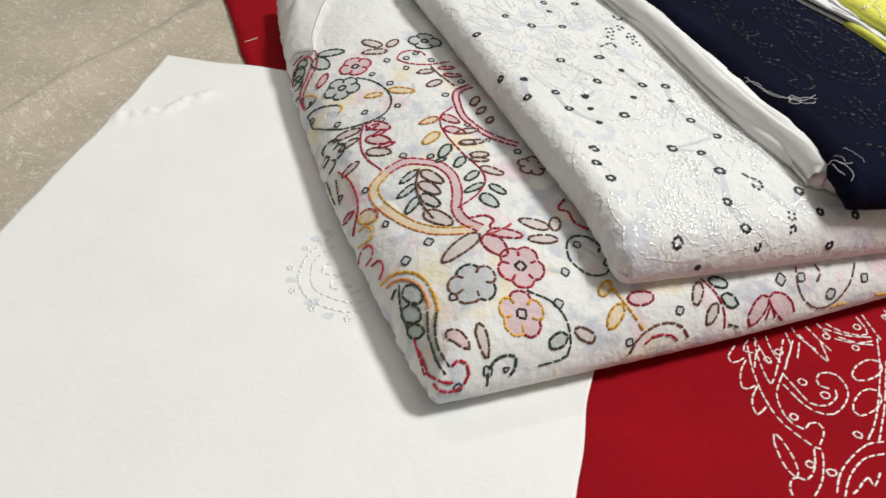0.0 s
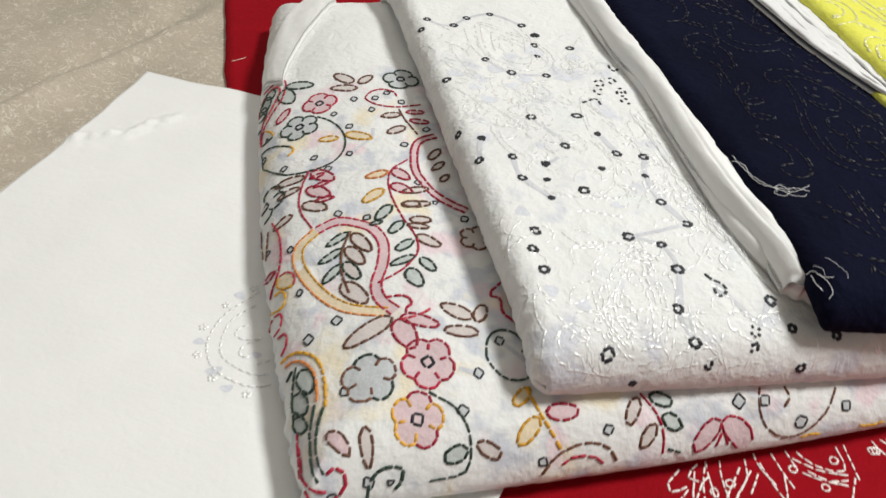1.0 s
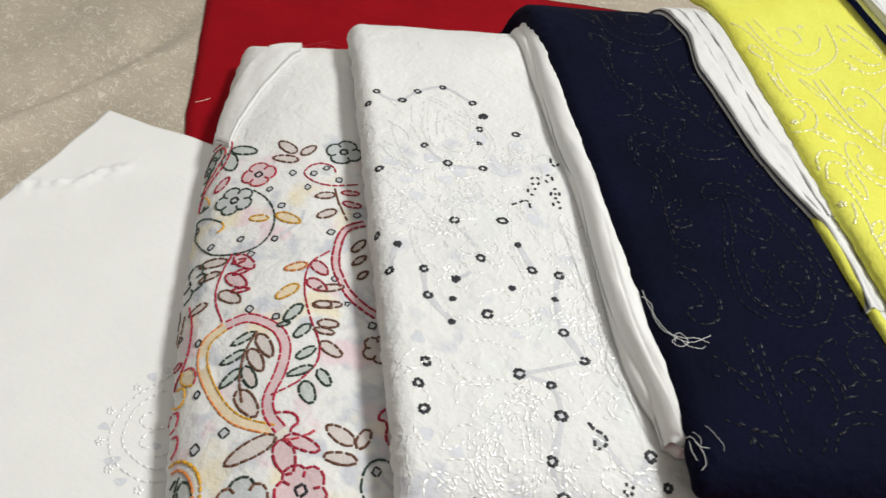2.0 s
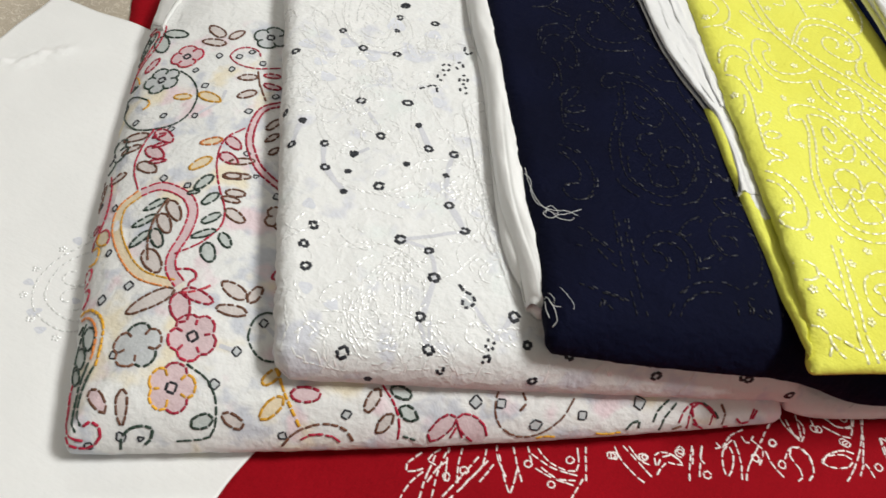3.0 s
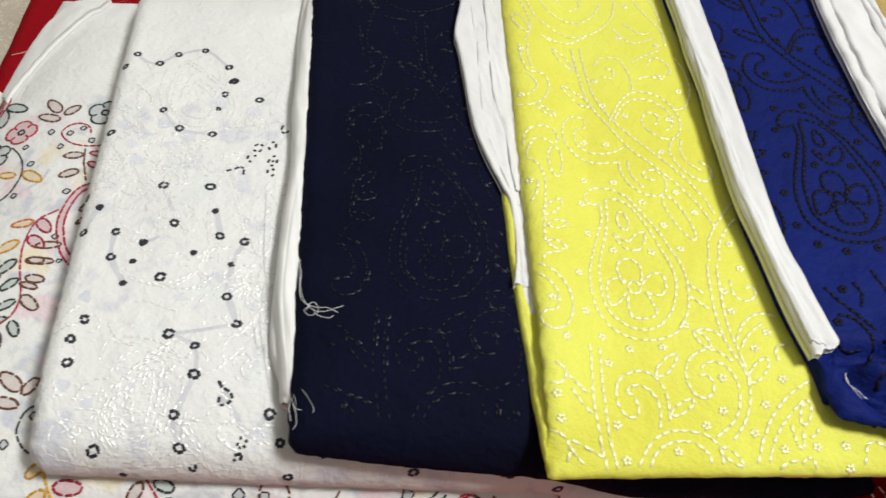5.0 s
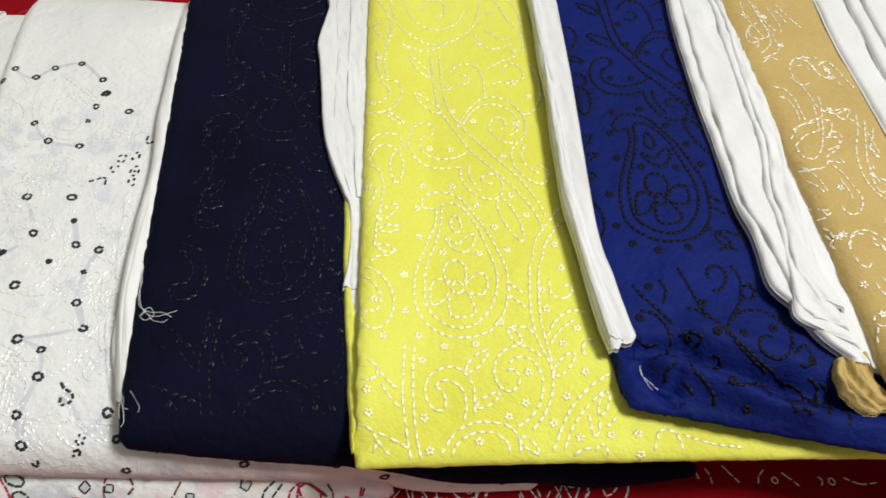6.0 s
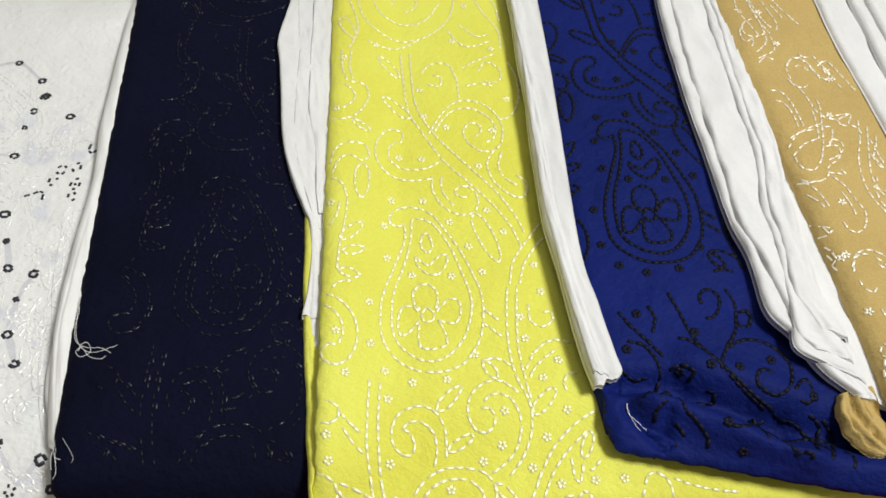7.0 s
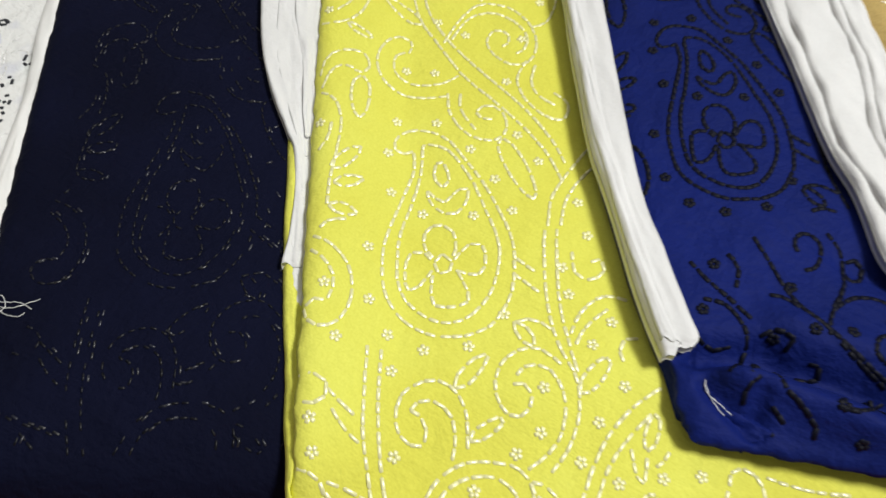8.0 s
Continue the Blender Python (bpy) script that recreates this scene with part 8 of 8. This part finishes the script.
vine(tan, ((0.6369, 0.7735), (0.6406, 0.7718), (0.6458, 0.7687), (0.6478, 0.7663), (0.6459, 0.7627), (0.6426, 0.7644)), thread="t")
vine(tan, ((0.6206, 0.7992), (0.6274, 0.8005), (0.6349, 0.8069)), thread="t")
vine(tan, ((0.6505, 0.754), (0.6551, 0.7494)), thread="t")
vine(tan, ((0.6667, 0.744), (0.665, 0.7531), (0.668, 0.7602), (0.6738, 0.7618)), thread="t")
vine(tan, ((0.607, 0.8328), (0.611, 0.8409), (0.6193, 0.8489)), thread="t")
vine(tan, ((0.6756, 0.7618), (0.6815, 0.7599), (0.6877, 0.756)), thread="t")
dot(tan, 0.6493, 0.7955, thread="t")
dot(tan, 0.6581, 0.7518, thread="t")
dot(tan, 0.6254, 0.8682, thread="t")

# white silk scrolls and leaves, and thread carried behind, on the white piece
vine(white, ((0.0683, 0.6274), (0.0774, 0.6101), (0.0885, 0.5972), (0.1003, 0.5893), (0.1127, 0.5861), (0.1235, 0.5885)), thread="s")
vine(white, ((0.0773, 0.6245), (0.0845, 0.6097), (0.0956, 0.5979), (0.1071, 0.5925), (0.1183, 0.5924)), thread="s")
vine(white, ((0.1058, 0.6496), (0.1164, 0.6377), (0.1225, 0.6217), (0.1272, 0.6049), (0.1278, 0.5931)), thread="s")
vine(white, ((0.1005, 0.6481), (0.1112, 0.6369), (0.1175, 0.6214), (0.1217, 0.6063)), thread="s")
vine(white, ((0.0735, 0.6409), (0.0788, 0.6525), (0.0911, 0.6542)), thread="s")
vine(white, ((0.0944, 0.619), (0.095, 0.6293), (0.1043, 0.6272), (0.1105, 0.6145), (0.1076, 0.6077), (0.0993, 0.6121)), thread="s")
vine(white, ((0.0704, 0.5949), (0.0762, 0.5852), (0.085, 0.579)), thread="s")
vine(white, ((0.0708, 0.5999), (0.0739, 0.6077), (0.0813, 0.6026), (0.0812, 0.5943)), thread="s")
vine(white, ((0.1715, 0.4647), (0.1825, 0.4644), (0.1936, 0.4668), (0.2052, 0.4714), (0.2106, 0.4821), (0.2124, 0.4953)), thread="s")
vine(white, ((0.1997, 0.5158), (0.207, 0.5087), (0.212, 0.4978)), thread="s")
vine(white, ((0.1875, 0.5261), (0.1961, 0.5199), (0.2034, 0.5122)), thread="s")
vine(white, ((0.163, 0.5126), (0.1623, 0.5167), (0.1671, 0.5195), (0.1717, 0.5163), (0.1735, 0.5073), (0.1698, 0.503), (0.1645, 0.5073)), thread="s")
vine(white, ((0.1753, 0.5208), (0.1784, 0.5261), (0.1854, 0.5212), (0.187, 0.5135), (0.181, 0.5125)), thread="s")
vine(white, ((0.1713, 0.4855), (0.1758, 0.4853), (0.1781, 0.4896)), thread="s")
vine(white, ((0.1647, 0.4753), (0.1607, 0.4831), (0.1621, 0.4908), (0.1648, 0.4956)), thread="s")
vine(white, ((0.1374, 0.5191), (0.1367, 0.5251), (0.1422, 0.5253), (0.1447, 0.5186), (0.1406, 0.516)), thread="s")
vine(white, ((0.1356, 0.5643), (0.1422, 0.5616), (0.1459, 0.553)), thread="s")
vine(white, ((0.1404, 0.5713), (0.148, 0.5637), (0.1504, 0.5548)), thread="s")
vine(white, ((0.1437, 0.6139), (0.1472, 0.6201), (0.1542, 0.6131), (0.1582, 0.6008), (0.1517, 0.6031)), thread="s")
vine(white, ((0.1355, 0.6505), (0.1388, 0.6576), (0.1479, 0.6554), (0.1491, 0.6451)), thread="s")
vine(white, ((0.0903, 0.5292), (0.0974, 0.5306), (0.1022, 0.537)), thread="s")
vine(white, ((0.0976, 0.519), (0.1049, 0.5212), (0.1088, 0.5285)), thread="s")
vine(white, ((0.081, 0.5442), (0.0884, 0.5484), (0.0961, 0.5546)), thread="s")
vine(white, ((0.058, 0.5849), (0.0628, 0.5878)), thread="s")
vine(white, ((0.2027, 0.5371), (0.2059, 0.5427), (0.2118, 0.5403), (0.2114, 0.5338), (0.2066, 0.5324)), thread="s")
vine(white, ((0.215, 0.4913), (0.2239, 0.4907), (0.225, 0.4838), (0.2196, 0.483)), thread="s")
vine(white, ((0.1994, 0.489), (0.2051, 0.4901), (0.2089, 0.4941), (0.2144, 0.4921)), thread="s")
vine(white, ((0.2066, 0.4127), (0.2014, 0.4234), (0.21, 0.4327), (0.2258, 0.439), (0.24, 0.4387), (0.2519, 0.4327)), thread="s")
vine(white, ((0.2165, 0.4101), (0.2153, 0.42), (0.2224, 0.4295), (0.2342, 0.4326), (0.2455, 0.4287)), thread="s")
vine(white, ((0.2351, 0.3896), (0.2288, 0.4012), (0.2242, 0.413), (0.2269, 0.4232)), thread="s")
vine(white, ((0.2529, 0.4311), (0.2585, 0.4198), (0.2616, 0.4064), (0.2641, 0.3942), (0.2639, 0.3858)), thread="s")
vine(white, ((0.2449, 0.4113), (0.2511, 0.3995), (0.2548, 0.3884)), thread="s")
vine(white, ((0.219, 0.4013), (0.2248, 0.3907), (0.2352, 0.3825), (0.2444, 0.3788)), thread="s")
vine(white, ((0.2002, 0.3848), (0.2064, 0.3869), (0.214, 0.3897), (0.2191, 0.3985)), thread="s")
vine(white, ((0.2185, 0.3588), (0.2254, 0.3621), (0.2339, 0.3657), (0.2448, 0.3716)), thread="s")
vine(white, ((0.2527, 0.3769), (0.2636, 0.3832), (0.277, 0.3914), (0.2896, 0.4011)), thread="s")
vine(white, ((0.2893, 0.4133), (0.2957, 0.4122), (0.3038, 0.4143), (0.307, 0.4213)), thread="s")
vine(white, ((0.2612, 0.4363), (0.266, 0.4441), (0.2679, 0.4535), (0.2696, 0.4635)), thread="s")
vine(white, ((0.2104, 0.3739), (0.2172, 0.3739), (0.2161, 0.3687)), thread="s")
vine(white, ((0.2559, 0.4861), (0.2646, 0.4784), (0.2739, 0.4709)), thread="s")
vine(white, ((0.3038, 0.4265), (0.3077, 0.4325), (0.3139, 0.4349)), thread="s")
vine(white, ((0.2941, 0.4001), (0.3021, 0.4053), (0.3133, 0.4117)), thread="s")
shade(white, ((0.1485, 0.4862), (0.154, 0.4783), (0.1596, 0.4716)))
shade(white, ((0.1625, 0.4706), (0.1715, 0.4647), (0.1797, 0.4613)))
shade(white, ((0.1748, 0.4992), (0.1719, 0.4939), (0.1685, 0.4905)))
shade(white, ((0.1927, 0.5338), (0.1993, 0.5285), (0.2063, 0.5219)))
shade(white, ((0.2227, 0.525), (0.2234, 0.5155), (0.2266, 0.5077)))
shade(white, ((0.2279, 0.5057), (0.232, 0.4972), (0.2386, 0.4873)))
shade(white, ((0.2404, 0.4858), (0.2468, 0.4822), (0.2552, 0.4746)))
shade(white, ((0.1466, 0.5334), (0.1574, 0.5267), (0.1687, 0.5193)))
shade(white, ((0.1266, 0.4979), (0.1267, 0.4907), (0.1316, 0.4798)))
shade(white, ((0.0396, 0.6267), (0.0498, 0.6255), (0.0598, 0.6272)))
shade(white, ((0.2366, 0.3726), (0.2438, 0.3725), (0.2494, 0.3729)))
shade(white, ((0.2848, 0.4313), (0.2914, 0.428), (0.3, 0.4234)))
shade(white, ((0.3047, 0.4374), (0.3047, 0.4299), (0.3035, 0.4219)))
shade(white, ((0.2672, 0.4107), (0.271, 0.4053), (0.2739, 0.3987)))
shade(white, ((0.2577, 0.434), (0.2597, 0.4267), (0.2631, 0.4128)))
stain(white, 0.1198, 0.6257, 0.1295, 0.6128, wide=0.8)
stain(white, 0.102, 0.5801, 0.1134, 0.5796, wide=0.8)
stain(white, 0.0788, 0.5638, 0.0913, 0.5641, wide=0.8)
stain(white, 0.0984, 0.5515, 0.1076, 0.5524, wide=0.8)
stain(white, 0.1228, 0.5789, 0.1354, 0.5785, wide=0.8)
stain(white, 0.1472, 0.5935, 0.1592, 0.5939, wide=0.8)
stain(white, 0.1857, 0.5637, 0.1964, 0.5614, wide=0.8)
stain(white, 0.11, 0.544, 0.1213, 0.5405, wide=0.8)
stain(white, 0.1655, 0.4418, 0.1735, 0.4382, wide=0.8)
stain(white, 0.1961, 0.3916, 0.204, 0.3904, wide=0.8)
stain(white, 0.2133, 0.3905, 0.2218, 0.3895, wide=0.8)
stain(white, 0.213, 0.4693, 0.2203, 0.4708, wide=0.8)
stain(white, 0.1465, 0.6252, 0.1588, 0.6255, wide=0.8)
stain(white, 0.1204, 0.565, 0.1308, 0.5676, wide=0.8)


# stitching on the peach piece
leaf(peach, 0.6695, 0.9729, 0.6768, 0.9626, wide=.4, thread="h")
vine(peach, ((0.6629, 0.9856), (0.6701, 0.9736), (0.6821, 0.9582)), thread="h")
leaf(peach, 0.6578, 1.0024, 0.6699, 0.9838, wide=.4, thread="h")
vine(peach, ((0.6460, 1.0285), (0.6584, 1.0092), (0.6662, 1.0048)), thread="h")


suit_pattern(yellow, "c")
# the blue piece carries the same panel on its upper part
blue.shift, blue.past = Vector((0.0912, 0.1264)), (-0.503, 0.864, 0.3165)
suit_pattern(blue, "i")
# tonal stitching on the navy piece, too many to count: blue-black rows, and sparse greyer stitches coloured as glints
for shift, lost, thread in (((-0.118, -0.040), 0.15, "j"), ((-0.1165, -0.0385), 0.80, "n"), ((-0.05, 0.02), 0.86, "n")):
    navy.shift, navy.lost = Vector(shift), lost
    glints = Work(navy)
    navy.gather = glints
    suit_pattern(navy, thread)
    navy.gather = None
    glints.done("glinting_stitches", "", "stuff")
